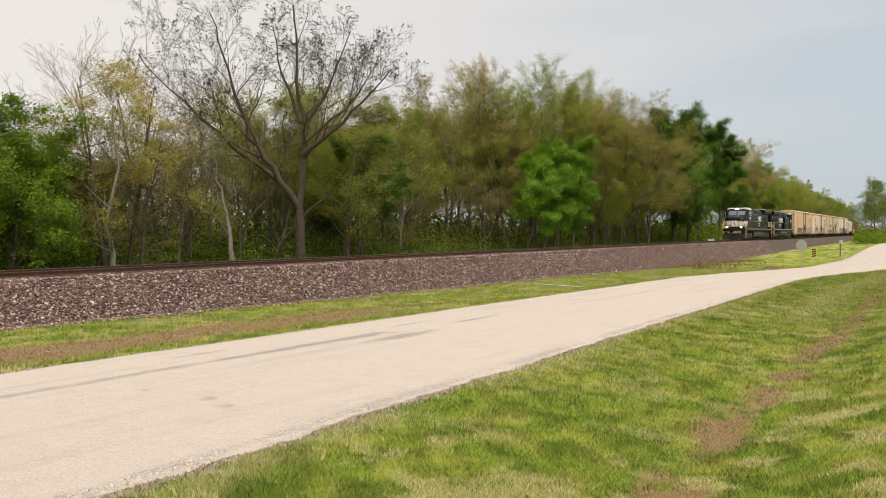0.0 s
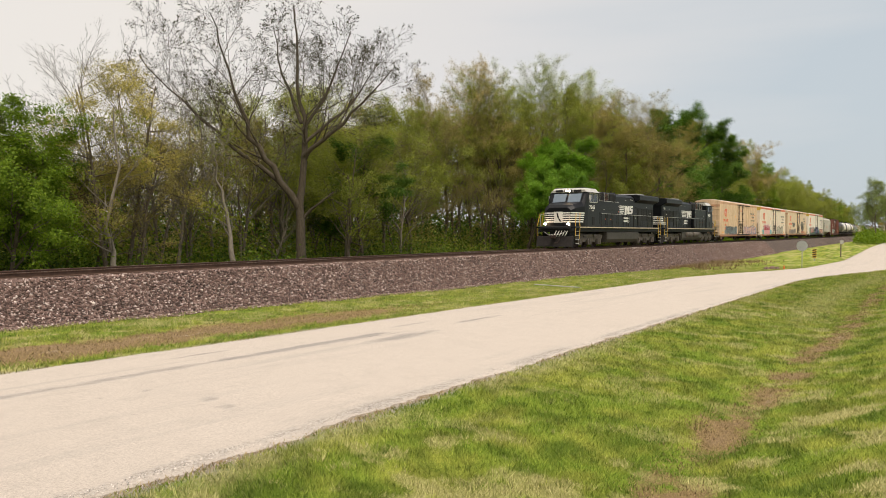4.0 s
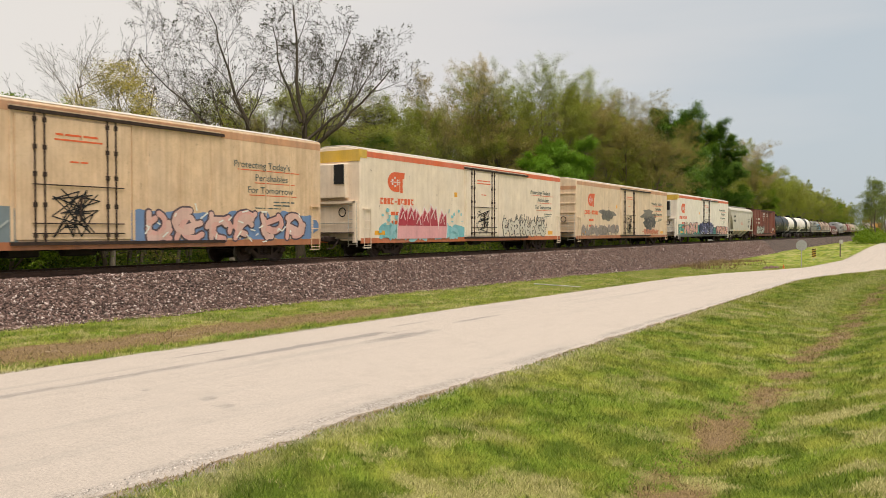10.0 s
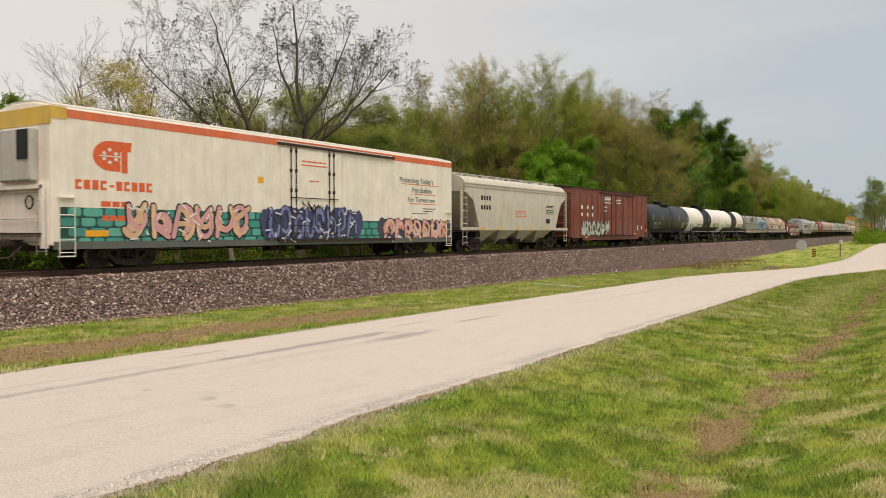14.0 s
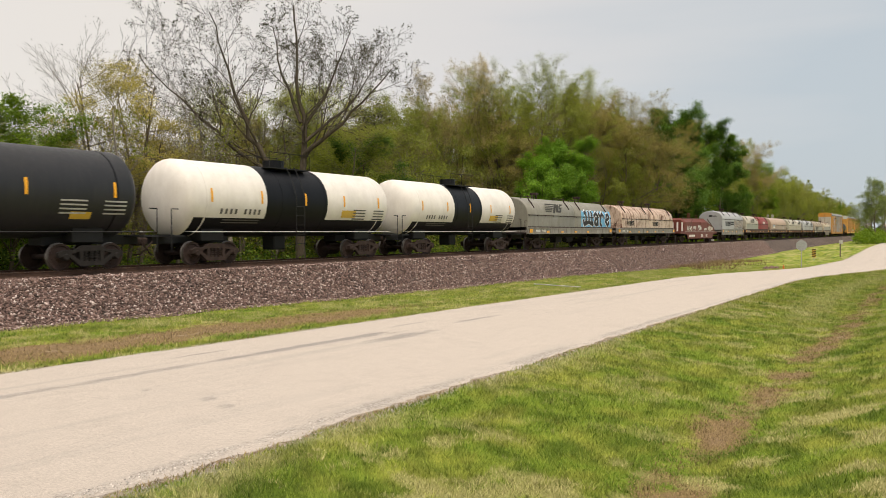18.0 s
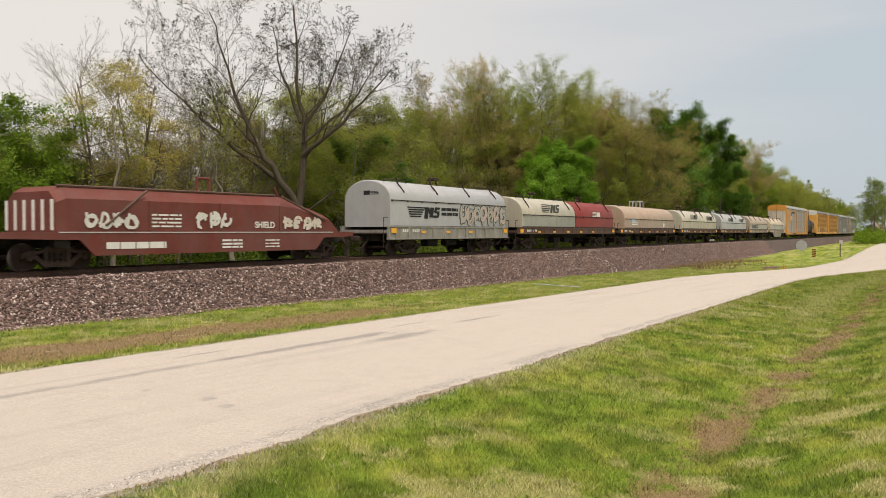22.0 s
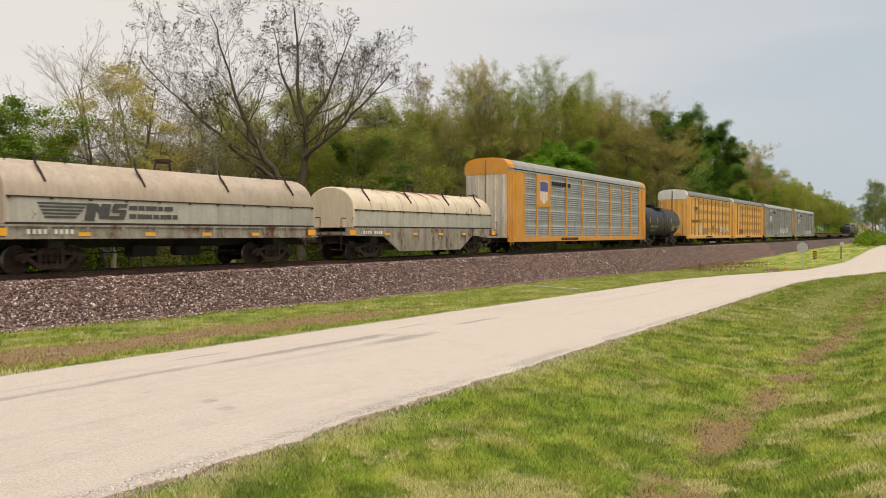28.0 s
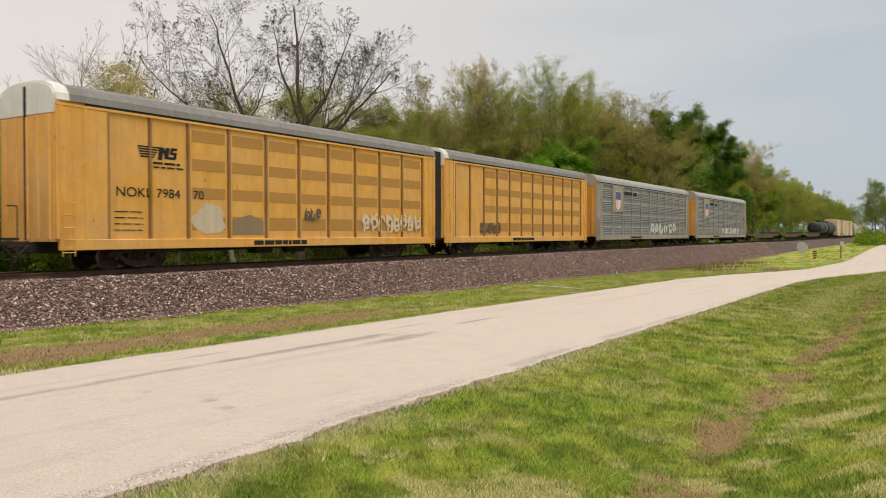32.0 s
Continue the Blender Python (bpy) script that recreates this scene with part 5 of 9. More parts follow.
def side_frame(g, y, s):
    outer = [(-1.12, 0.36), (-1.12, 0.56), (-0.92, 0.62), (-0.55, 0.62), (-0.32, 0.76), (0.32, 0.76), (0.55, 0.62), (0.92, 0.62), (1.12, 0.56), (1.12, 0.36), (0.74, 0.40),
             (0.40, 0.15), (-0.40, 0.15), (-0.74, 0.40)]
    top = [p for p in outer]
    y0, y1 = (y, y + s * 0.16)
    # upper chord, lower chord and columns, leaving the spring opening free
    for prof in ([(-1.12, 0.40), (-1.12, 0.56), (-0.92, 0.63), (-0.55, 0.63), (-0.32, 0.77), (0.32, 0.77), (0.55, 0.63), (0.92, 0.63), (1.12, 0.56), (1.12, 0.40), (0.80, 0.50), (0.34, 0.60), (-0.34, 0.60), (-0.80, 0.50)],
                 [(-0.86, 0.50), (-0.70, 0.52), (-0.36, 0.27), (0.36, 0.27), (0.70, 0.52), (0.86, 0.50), (0.42, 0.13), (-0.42, 0.13)],
                 [(-0.42, 0.25), (-0.30, 0.25), (-0.30, 0.62), (-0.42, 0.62)], [(0.30, 0.25), (0.42, 0.25), (0.42, 0.62), (0.30, 0.62)]):
        g.slab(prof, min(y0, y1), max(y0, y1))
    for x in (-0.89, 0.89):
        g.lathe_y([(y + s * 0.10, 0.0), (y + s * 0.215, 0.0), (y + s * 0.215, 0.085), (y + s * 0.15, 0.115), (y + s * 0.02, 0.12)], x, WHEEL_R, 12)
    for x in (-0.19, 0.0, 0.19):
        for k in range(4):
            g.rod((x, y + s * 0.08, 0.27 + 0.085 * k), (x, y + s * 0.08, 0.325 + 0.085 * k), 0.082, 8)


bg = Geo()
side_frame(bg, -0.94, -1)
side_frame(bg, 0.94, 1)
bg.box(-0.2, 0.2, -1.0, 1.0, 0.36, 0.66, 0.03)
for sx in (-1, 1):
    bg.box(sx * 0.42 - 0.04, sx * 0.42 + 0.04, -0.8, 0.8, 0.28, 0.36)
    for sy in (-1, 1):
        bg.box(sx * 0.40 - 0.05, sx * 0.40 + 0.05, sy * 0.74 - 0.06, sy * 0.74 + 0.06, 0.25, 0.55)
BOGIE_ME = bg.mesh("bogie", M_STEEL_BROWN)
BOGIE_DARK_ME = BOGIE_ME.copy()
BOGIE_DARK_ME.materials[0] = M_STEEL_DARK


def wheels_on(bogie, xs, r, me, register):
    for x in xs:
        w = new("wheelset", me)
        w.parent = bogie
        w.matrix_parent_inverse = Matrix.Translation((x, 0, r))
        register.append(w)


def bogie(car, x, dark=False):
    b = part("bogie", BOGIE_DARK_ME if dark else BOGIE_ME, None, car, at=pose(x, 0, 0))
    wheels_on(b, (-0.89, 0.89), WHEEL_R, WHEEL_ME, WHEELS)
    return b


def coupler(car, x, s):
    """Knuckle coupler with its draft gear and air hose, at the end x; s: -1 leading, 1 trailing."""
    g = Geo()
    g.box(min(x - s * 0.5, x + s * 0.42), max(x - s * 0.5, x + s * 0.42), -0.09, 0.09, 0.76, 0.96, 0.02)
    g.box(min(x + s * 0.38, x + s * 0.62), max(x + s * 0.38, x + s * 0.62), -0.19, 0.15, 0.72, 1.0, 0.05)
    g.box(min(x + s * 0.52, x + s * 0.70), max(x + s * 0.52, x + s * 0.70), 0.05, 0.20, 0.76, 0.96, 0.03)
    g.path([(x + s * 0.1, -0.4, 0.85), (x + s * 0.35, -0.42, 0.62), (x + s * 0.55, -0.35, 0.42), (x + s * 0.72, -0.2, 0.4)], 0.03)
    part("coupler", g, M_STEEL_BROWN, car)


def ladder(g, x, y, z0, z1, w, step=0.38, r=0.016):
    for a in (x - w / 2, x + w / 2):
        g.rod((a, y, z0), (a, y, z1), r, 5)
    n = int((z1 - z0) / step)
    for k in range(n):
        z = z0 + 0.12 + step * k
        g.rod((x - w / 2, y, z), (x + w / 2, y, z), r, 5)
    return g


def end_ladder(g, x, y, z0, z1, w, step=0.38, r=0.016):
    for a in (y - w / 2, y + w / 2):
        g.rod((x, a, z0), (x, a, z1), r, 5)
    for k in range(int((z1 - z0) / step)):
        z = z0 + 0.12 + step * k
        g.rod((x, y - w / 2, z), (x, y + w / 2, z), r, 5)
    return g


CARS = []


def car(name, label, a, b, category="freight car", group="freight train"):
    """A car whose body spans a to b along the train (metres, at 14 s)."""
    t = thing(name, label, category, group)
    CARS.append((t, (a + b) / 2))
    return t, (b - a) / 2


def underframe(t, H, dark=True, inset=2.6, sill=(0.82, 1.12), w=0.35):
    g = Geo()
    g.box(-H - 0.1, H + 0.1, -w, w, sill[0], sill[1], 0.02)
    for x in (-H + inset, H - inset):
        g.box(x - 0.25, x + 0.25, -1.35, 1.35, sill[0] + 0.02, sill[1] + 0.04)
    g.box(-1.6, -0.6, -0.75, -0.25, 0.42, 0.82, 0.04)
    g.lathe_x([(0.2, 0.0), (0.2, 0.2), (1.3, 0.2), (1.3, 0.0)], -0.6, 0.62, 10)
    g.path([(-H + inset + 1.2, -0.5, 0.55), (-1.6, -0.5, 0.6)], 0.025)
    g.path([(1.3, -0.5, 0.6), (H - inset - 1.2, -0.5, 0.55)], 0.025)
    part("underframe", g, M_STEEL_DARK if dark else M_STEEL_BROWN, t)
    for x in (-H + inset, H - inset):
        bogie(t, x)
    coupler(t, -H - 0.1, -1)
    coupler(t, H + 0.1, 1)


# ---- locomotives ----
CREAM_STRIPE = paint("cream_stripe", (0.56, 0.46, 0.32), 0.5, 0.3)
M_DIM = plain("dull_black_panel", (0.016, 0.0155, 0.015), 0.75, 0, 0.4, 3)
M_GRID = paint("rusty_grid", (0.20, 0.065, 0.03), 0.5, 0.5)


def engine_truck(t, x):
    g = Geo()
    for s in (-1, 1):
        y0, y1 = sorted((s * 0.98, s * 1.16))
        g.slab([(-2.75, 0.72), (-2.75, 0.98), (-2.3, 1.02), (2.3, 1.02), (2.75, 0.98), (2.75, 0.72), (2.3, 0.62), (-2.3, 0.62)], y0, y1)
        for ax in (-2.0, 0.0, 2.0):
            g.slab([(ax - 0.34, 0.25), (ax + 0.34, 0.25), (ax + 0.42, 0.72), (ax - 0.42, 0.72)], *sorted((s * 1.0, s * 1.22)))
            g.box(ax - 0.16, ax + 0.16, *sorted((s * 1.2, s * 1.30)), 0.36, 0.68, 0.03)
        for ax in (-1.0, 1.0):
            g.slab([(ax - 0.30, 0.45), (ax + 0.30, 0.45), (ax + 0.36, 0.64), (ax - 0.36, 0.64)], *sorted((s * 1.02, s * 1.14)))
            g.box(ax - 0.22, ax + 0.22, *sorted((s * 1.16, s * 1.26)), 0.80, 1.02, 0.03)
        g.lathe_y([(s * 1.10, 0.0), (s * 1.10, 0.13), (s * 1.34, 0.13), (s * 1.34, 0.0)], -2.5, 0.98, 10)
        g.path([(-2.7, s * 1.25, 1.05), (-1.2, s * 1.27, 0.9), (0.2, s * 1.27, 1.0), (1.6, s * 1.27, 0.85)], 0.02)
    g.box(-2.3, 2.3, -0.6, 0.6, 0.70, 1.10)
    b = part("truck", g, M_TRUCK, t, at=pose(x, 0, 0))
    wheels_on(b, (-2.0, 0.0, 2.0), ENGINE_R, ENGINE_WHEEL_ME, ENGINE_WHEELS)


def locomotive(label, number, a, b, lit, turned):
    t, H = car("diesel_locomotive", label, a, b, "locomotive")
    H = 10.55
    # frame, walkway and the pale sill stripe
    g = Geo().box(-H, H, -1.42, 1.42, 1.22, 1.50, 0.03).box(-H + 0.1, H - 0.1, -0.5, 0.5, 0.9, 1.25)
    part("frame", g, M_SOOT, t)
    part("walkway", Geo().box(-H, H, -1.56, 1.56, 1.50, 1.62, 0.015), M_BLACK, t)
    for s in (-1, 1):
        part("sill_stripe", Geo().box(-H + 0.9, H - 0.9, *sorted((s * 1.56, s * 1.568)), 1.515, 1.60), CREAM_STRIPE, t)
    # nose and cab
    def sec(x, w, zs, wt, zt):
        return x, [(-w, 1.62), (-w, zs), (-wt, zt), (wt, zt), (w, zs), (w, 1.62)]
    nose = Geo()
    loft(nose, [sec(-10.02, 0.98, 2.80, 0.72, 3.02), sec(-9.72, 1.24, 2.98, 0.95, 3.24), sec(-8.78, 1.46, 3.12, 1.2, 3.44), sec(-8.6, 1.50, 3.14, 1.25, 3.46)])
    part("nose", nose, M_BLACK, t)
    cab = Geo()
    loft(cab, [sec(-8.6, 1.50, 3.14, 1.25, 3.46), sec(-8.12, 1.54, 4.12, 1.34, 4.20), sec(-7.95, 1.54, 4.20, 1.25, 4.42), sec(-5.7, 1.54, 4.20, 1.25, 4.42)])
    part("cab", cab, M_BLACK, t)
    roof = Geo()
    loft(roof, [(-8.16, [(-1.50, 4.22), (-1.28, 4.40), (1.28, 4.40), (1.50, 4.22)]), (-7.9, [(-1.55, 4.215), (-1.22, 4.56), (1.22, 4.56), (1.55, 4.215)]), (-5.65, [(-1.55, 4.215), (-1.22, 4.56), (1.22, 4.56), (1.55, 4.215)])])
    part("cab_roof", roof, M_GREY, t, "pale grey cab roof")
    part("roof_top", Geo().box(-7.85, -5.68, -1.18, 1.18, 4.56, 4.60, 0.01), M_SOOT, t)
    g = Geo()
    for s in (-1, 1):
        ya, yb = sorted((s * 0.08, s * 1.12))
        g.add([(-8.56, ya, 3.50), (-8.56, yb, 3.46), (-8.19, yb, 4.12), (-8.19, ya, 4.12)], [(0, 1, 2, 3)])
        g.add([(-8.60, ya, 3.50), (-8.60, yb, 3.46), (-8.23, yb, 4.12), (-8.23, ya, 4.12)], [(0, 1, 2, 3)])
    part("windshield", g, M_GLASS, t)
    for s in (-1, 1):
        y = s * 1.54
        f = Geo()
        for r in ((-7.75, -7.68, 3.50, 4.12), (-6.98, -6.92, 3.50, 4.12), (-6.22, -6.15, 3.50, 4.12), (-7.75, -6.15, 4.10, 4.16), (-7.75, -6.15, 3.44, 3.50)):
            f.box(r[0], r[1], *sorted((y, y + s * 0.03)), r[2], r[3])
        w = part("side_window", f, M_SOOT if turned else M_GREY, t)
        part("pane", Geo().box(-7.68, -6.22, *sorted((y, y + s * 0.008)), 3.50, 4.10), M_GLASS_DARK, w)
        part("cab_awning", Geo().box(-7.8, -6.1, *sorted((y, y + s * 0.28)), 4.16, 4.20), M_SOOT, t)
        part("mirror", Geo().box(-7.95, -7.90, *sorted((y + s * 0.03, y + s * 0.2)), 3.62, 3.98, 0.01), M_GREY, t)
    # headlight, number boards, horn
    g = Geo().box(-8.26, -8.02, -0.32, 0.32, 4.24, 4.44, 0.03)
    part("headlight_box", g, M_SOOT, t)
    for s in (-1, 1):
        lamp = Geo()
        lamp.lathe_x([(-8.30, 0.0), (-8.295, 0.085), (-8.24, 0.09)], s * 0.11, 4.34, 12)
        part("headlight", lamp, M_LAMP if lit else M_LAMP_OFF, t)
        part("number_board", Geo().box(-8.20, -8.08, *sorted((s * 0.45, s * 1.05)), 4.26, 4.42), M_SOOT, t)
        ditch = Geo()
        ditch.lathe_x([(-10.42, 0.0), (-10.415, 0.09), (-10.30, 0.10), (-10.30, 0.0)], s * 0.92, 1.80, 12)
        part("ditch_light", ditch, M_LAMP if lit else M_LAMP_OFF, t)
    # white bands round the nose
    for k in range(5):
        bands = Geo()
        z0 = 1.92 + 0.165 * k
        z1 = z0 + 0.088
        for s in (-1, 1):
            back = -8.62 + 0.05 * k - 0.22
            line = [(-10.034, 0.0), (-10.034, 0.985), (-9.755, 1.254), (back, 1.498)]
            if k == 4:
                line[1] = (-10.034, 0.96)
            for (xa, ya), (xb, yb) in zip(line, line[1:]):
                bands.add([(xa, s * ya, z0), (xb, s * yb, z0), (xb, s * yb, z1), (xa, s * ya, z1)], [(0, 1, 2, 3)])
        part("nose_band", bands, M_WHITE, t, "white warning band")
    part("nose_plate", Geo().add([(-10.045, -0.34, 1.9), (-10.045, 0.34, 1.9), (-10.045, 0.34, 2.72), (-10.045, -0.34, 2.72)], [(0, 1, 2, 3)]), M_WHITE, t)
    horse = Geo()
    ribbon_pts = [(-0.18, 1.98), (0.02, 2.3), (0.1, 2.62)]
    for (ya, za), (yb, zb) in zip(ribbon_pts, ribbon_pts[1:]):
        horse.add([(-10.052, ya - 0.07, za), (-10.052, ya + 0.07, za), (-10.052, yb + 0.05, zb), (-10.052, yb - 0.05, zb)], [(0, 1, 2, 3)])
    part("nose_emblem", horse, M_SOOT, t)
    # hood
    def box_sec(x, w, z0, zs, wt, zt):
        return x, [(-w, z0), (-w, zs), (-wt, zt), (wt, zt), (w, zs), (w, z0)]
    g = Geo()
    loft(g, [box_sec(-5.7, 1.46, 1.62, 3.5, 1.46, 3.62), box_sec(-0.9, 1.46, 1.62, 3.5, 1.46, 3.62)])
    part("equipment_hood", g, M_BLACK, t)
    g = Geo()
    loft(g, [box_sec(-5.7, 1.05, 3.6, 4.28, 0.9, 4.44), box_sec(-0.9, 1.05, 3.6, 4.28, 0.9, 4.44)])
    part("brake_grid_box", g, M_SOOT, t)
    g = Geo()
    loft(g, [box_sec(-0.9, 1.06, 1.62, 4.18, 0.78, 4.40), box_sec(3.9, 1.06, 1.62, 4.18, 0.78, 4.40)])
    part("engine_hood", g, M_BLACK, t)
    g = Geo()
    loft(g, [box_sec(3.9, 1.04, 1.62, 3.95, 1.0, 4.0), box_sec(9.55, 1.04, 1.62, 3.95, 1.0, 4.0), box_sec(9.75, 0.95, 1.62, 3.85, 0.9, 3.9)])
    part("rear_hood", g, M_BLACK, t)
    g = Geo()
    wing = [(-1.0, 3.78), (-1.52, 4.06), (-1.52, 4.42), (-1.36, 4.52), (1.36, 4.52), (1.52, 4.42), (1.52, 4.06), (1.0, 3.78)]
    g.prism(wing, 4.2, 9.85, 0.04)
    part("radiator", g, M_BLACK, t)
    part("radiator_roof", Geo().box(4.5, 6.4, -1.2, 1.2, 4.52, 4.60, 0.02), M_GREY, t)
    for s in (-1, 1):
        bars = Geo()
        for k in range(4):
            z = 3.78 + 0.17 * k
            bars.rod((-5.5, s * 1.12, z), (-1.0, s * 1.12, z), 0.016, 5)
        for x in (-5.5, -4.0, -2.5, -1.0):
            bars.rod((x, s * 1.13, 3.62), (x, s * 1.13, 4.40), 0.022, 5)
        part("grid_guard", bars, M_STEEL_DARK, t)
        y = s * 1.06
        for k in range(10):
            x = -0.75 + 0.92 * k if k < 5 else 4.0 + 0.95 * (k - 5)
            yy = y if k < 5 else s * 1.04
            door = part("hood_door", Geo().box(x, x + 0.84, *sorted((yy, yy + s * 0.02)), 1.75, 3.35, 0.006), M_BLACK, t)
            part("latch", Geo().box(x + 0.74, x + 0.79, *sorted((yy + s * 0.02, yy + s * 0.045)), 2.5, 2.62), M_STEEL_DARK, door)
        for k in range(9):
            part("louvre", Geo().box(5.0 + 0.5 * k, 5.38 + 0.5 * k, *sorted((s * 1.06, s * 1.085)), 2.2, 3.3), M_DIM, t)
        for x in (-5.5, -4.2, -2.9, -1.7):
            part("side_panel", Geo().box(x, x + 1.05, *sorted((s * 1.46, s * 1.478)), 1.8, 2.75, 0.006), M_BLACK, t)
        part("intake", Geo().box(-2.2, -1.5, *sorted((s * 1.05, s * 1.075)), 3.75, 4.2), M_DIM, t)
        part("access_panel", Geo().box(4.4, 4.95, *sorted((s * 1.04, s * 1.065)), 2.9, 3.4), M_DIM, t)
        part("access_panel", Geo().box(5.05, 5.9, *sorted((s * 1.085, s * 1.10)), 1.9, 3.35), M_DIM, t)
        for mx, mz in ((-4.6, 2.95), (-1.2, 3.3), (1.6, 3.9), (3.4, 3.95), (4.2, 2.4), (7.4, 3.45)):
            part("stencil", Geo().box(mx, mx + 0.16, *sorted((s * 1.07, s * 1.09)) if mx > -0.9 else sorted((s * 1.47, s * 1.482)), mz, mz + 0.07), M_GREY, t)
        for gx in (-5.15, -3.3):
            screen = part("grid_screen", Geo().box(gx, gx + 0.7, *sorted((s * 1.05, s * 1.07)), 3.72, 4.3), M_GRID, t)
            part("screen_frame", Geo().box(gx - 0.06, gx, *sorted((s * 1.05, s * 1.10)), 3.66, 4.36).box(gx + 0.7, gx + 0.76, *sorted((s * 1.05, s * 1.10)), 3.66, 4.36), M_GREY, screen)
            for k in range(5):
                part("louvre", Geo().box(gx, gx + 0.7, *sorted((s * 1.07, s * 1.095)), 3.76 + 0.11 * k, 3.80 + 0.11 * k), M_SOOT, screen)
        part("battery_cover", Geo().box(-7.2, -6.75, *sorted((s * 1.545, s * 1.56)), 1.75, 2.35), M_SOOT, t)
        # handrail
        xs = [-5.2 + 1.28 * k for k in range(12)]
        for x in xs:
            part("rail_post", Geo().rod((x, s * 1.52, 1.62), (x, s * 1.52, 2.66), 0.016, 5), M_STEEL_DARK, t)
        part("handrail", Geo().rod((xs[0], s * 1.52, 2.66), (9.6, s * 1.52, 2.66), 0.015, 5), M_GREY, t)
        part("roof_rail", Geo().rod((-5.5, s * 1.45, 3.66), (-1.0, s * 1.45, 3.66), 0.016, 5), M_GREY, t)
        part("panel_seam", Geo().box(-5.6, -1.0, *sorted((s * 1.46, s * 1.472)), 2.93, 2.965), M_DIM, t)
        for mx, mz in ((-4.3, 2.2), (-3.1, 2.2), (-4.7, 3.75), (-2.9, 3.72), (-1.3, 2.85), (2.9, 3.98), (3.2, 3.98), (8.4, 2.9), (2.3, 2.0)):
            part("marking", Geo().box(mx, mx + 0.14, *sorted((s * 1.08, s * 1.095)) if mx > -0.9 or mz > 3.6 else sorted((s * 1.48, s * 1.49)), mz, mz + 0.06), M_REDMARK if mz < 3.0 and mx < 0 else M_WHITE, t)
        # steps with pale edges and grab irons
        for e in (-1, 1):
            st = Geo()
            xa = e * (H - 0.12)
            st.box(*sorted((xa - e * 0.82, xa)), *sorted((s * 1.05, s * 1.1)), 0.35, 1.5)
            for k in range(4):
                st.box(*sorted((xa - e * 0.72, xa - e * 0.05)), *sorted((s * 1.1, s * 1.5)), 0.34 + 0.3 * k, 0.38 + 0.3 * k)
            steps = part("steps", st, M_SOOT, t)
            ed = Geo()
            for k in range(4):
                ed.box(*sorted((xa - e * 0.72, xa - e * 0.05)), *sorted((s * 1.5, s * 1.512)), 0.345 + 0.3 * k, 0.378 + 0.3 * k)
            part("step_edges", ed, M_GREY, steps)
            gr = Geo()
            gr.path([(xa - e * 0.02, s * 1.5, 0.9), (xa - e * 0.02, s * 1.52, 1.75), (xa - e * 0.3, s * 1.45, 2.6)], 0.024)
            gr.path([(xa - e * 0.8, s * 1.52, 0.7), (xa - e * 0.8, s * 1.54, 1.7), (xa - e * 0.95, s * 1.48, 2.66)], 0.024)
            part("grab_iron", gr, M_YELLOW, t, "yellow grab irons")
        # number, emblem, small writing
        f = s
        lx = -7.8 if s < 0 else -6.3
        lettering("road_number", number, 0.40, lx, s * 1.547, 2.96, M_WHITE, t, face=s, bold=0.016, squeeze=1.42)
        ex = (-0.8 if s < 0 else 3.2)
        stripes_logo(t, ex, 2.78, 3.9, 0.72, s * 1.09, M_WHITE, face=s)
        words = Geo()
        rnd = random.Random(4)
        wx = 0.9 if s < 0 else 0.5
        for z in (2.32, 2.06):
            text_bars(words, s * 1.09, wx + 0.2, wx + 1.7, z, 0.15, rnd, 0.05)
        text_bars(words, s * 1.56 if False else s * 1.547, lx + 0.5 * (-s), lx + 0.5 * (-s) + 0.45, 2.80, 0.05, rnd)
        tagged(part("small_writing", words, M_WHITE, t), kind="stuff")
        # fuel tank
    tank = Geo()
    tank.prism([(-1.45, 0.62), (-1.25, 0.36), (1.25, 0.36), (1.45, 0.62), (1.45, 1.15), (1.3, 1.22), (-1.3, 1.22), (-1.45, 1.15)], -3.7, 4.05, 0.05)
    part("fuel_tank", tank, M_TANK_GREY, t)
    if turned:
        for x in (-2.2, 0.6):
            cyl = Geo()
            cyl.lathe_x([(x, 0.0), (x + 0.1, 0.26), (x + 2.1, 0.26), (x + 2.2, 0.0)], 1.42, 0.95, 14)
            part("air_reservoir", cyl, M_TRUCK, t, smooth=True)
    for x in (-6.85, 6.85):
        engine_truck(t, x)
    # plough, pilot, coupler hoses
    for e in (-1, 1):
        pl = Geo()
        x0 = e * (H - 0.02)
        pl.slab([(x0, 0.14), (x0 + e * 0.34, 0.14), (x0 + e * 0.10, 0.86), (x0, 0.9)], -1.42, 1.42)
        part("snow_plough" if e < 0 else "pilot_plate", pl, M_STEEL_DARK, t)
        an = Geo().box(*sorted((x0 - e * 0.1, x0 + e * 0.22)), -1.2, 1.2, 1.44, 1.62, 0.03)
        part("anticlimber", an, M_SOOT, t)
        hs = Geo()
        for k in range(5):
            y = -1.0 + 0.22 * k
            hs.path([(x0 + e * 0.12, y, 1.3), (x0 + e * 0.35, y + 0.05, 1.02), (x0 + e * 0.3, y + 0.15, 0.9)], 0.03)
        hs.path([(x0 + e * 0.12, -0.9, 1.25), (x0 + e * 0.4, -0.4, 1.0), (x0 + e * 0.4, 0.4, 1.0), (x0 + e * 0.12, 0.9, 1.25)], 0.02)
        part("air_hoses", hs, M_GREY, t)
        coupler(t, e * (H - 0.05), e)
        for sy in (-1, 1):
            part("end_rail", Geo().path([(e * (H + 0.1), sy * 1.2, 1.62), (e * (H + 0.1), sy * 1.15, 2.5), (e * (H + 0.1), sy * 0.5, 2.45)], 0.02), M_GREY, t)
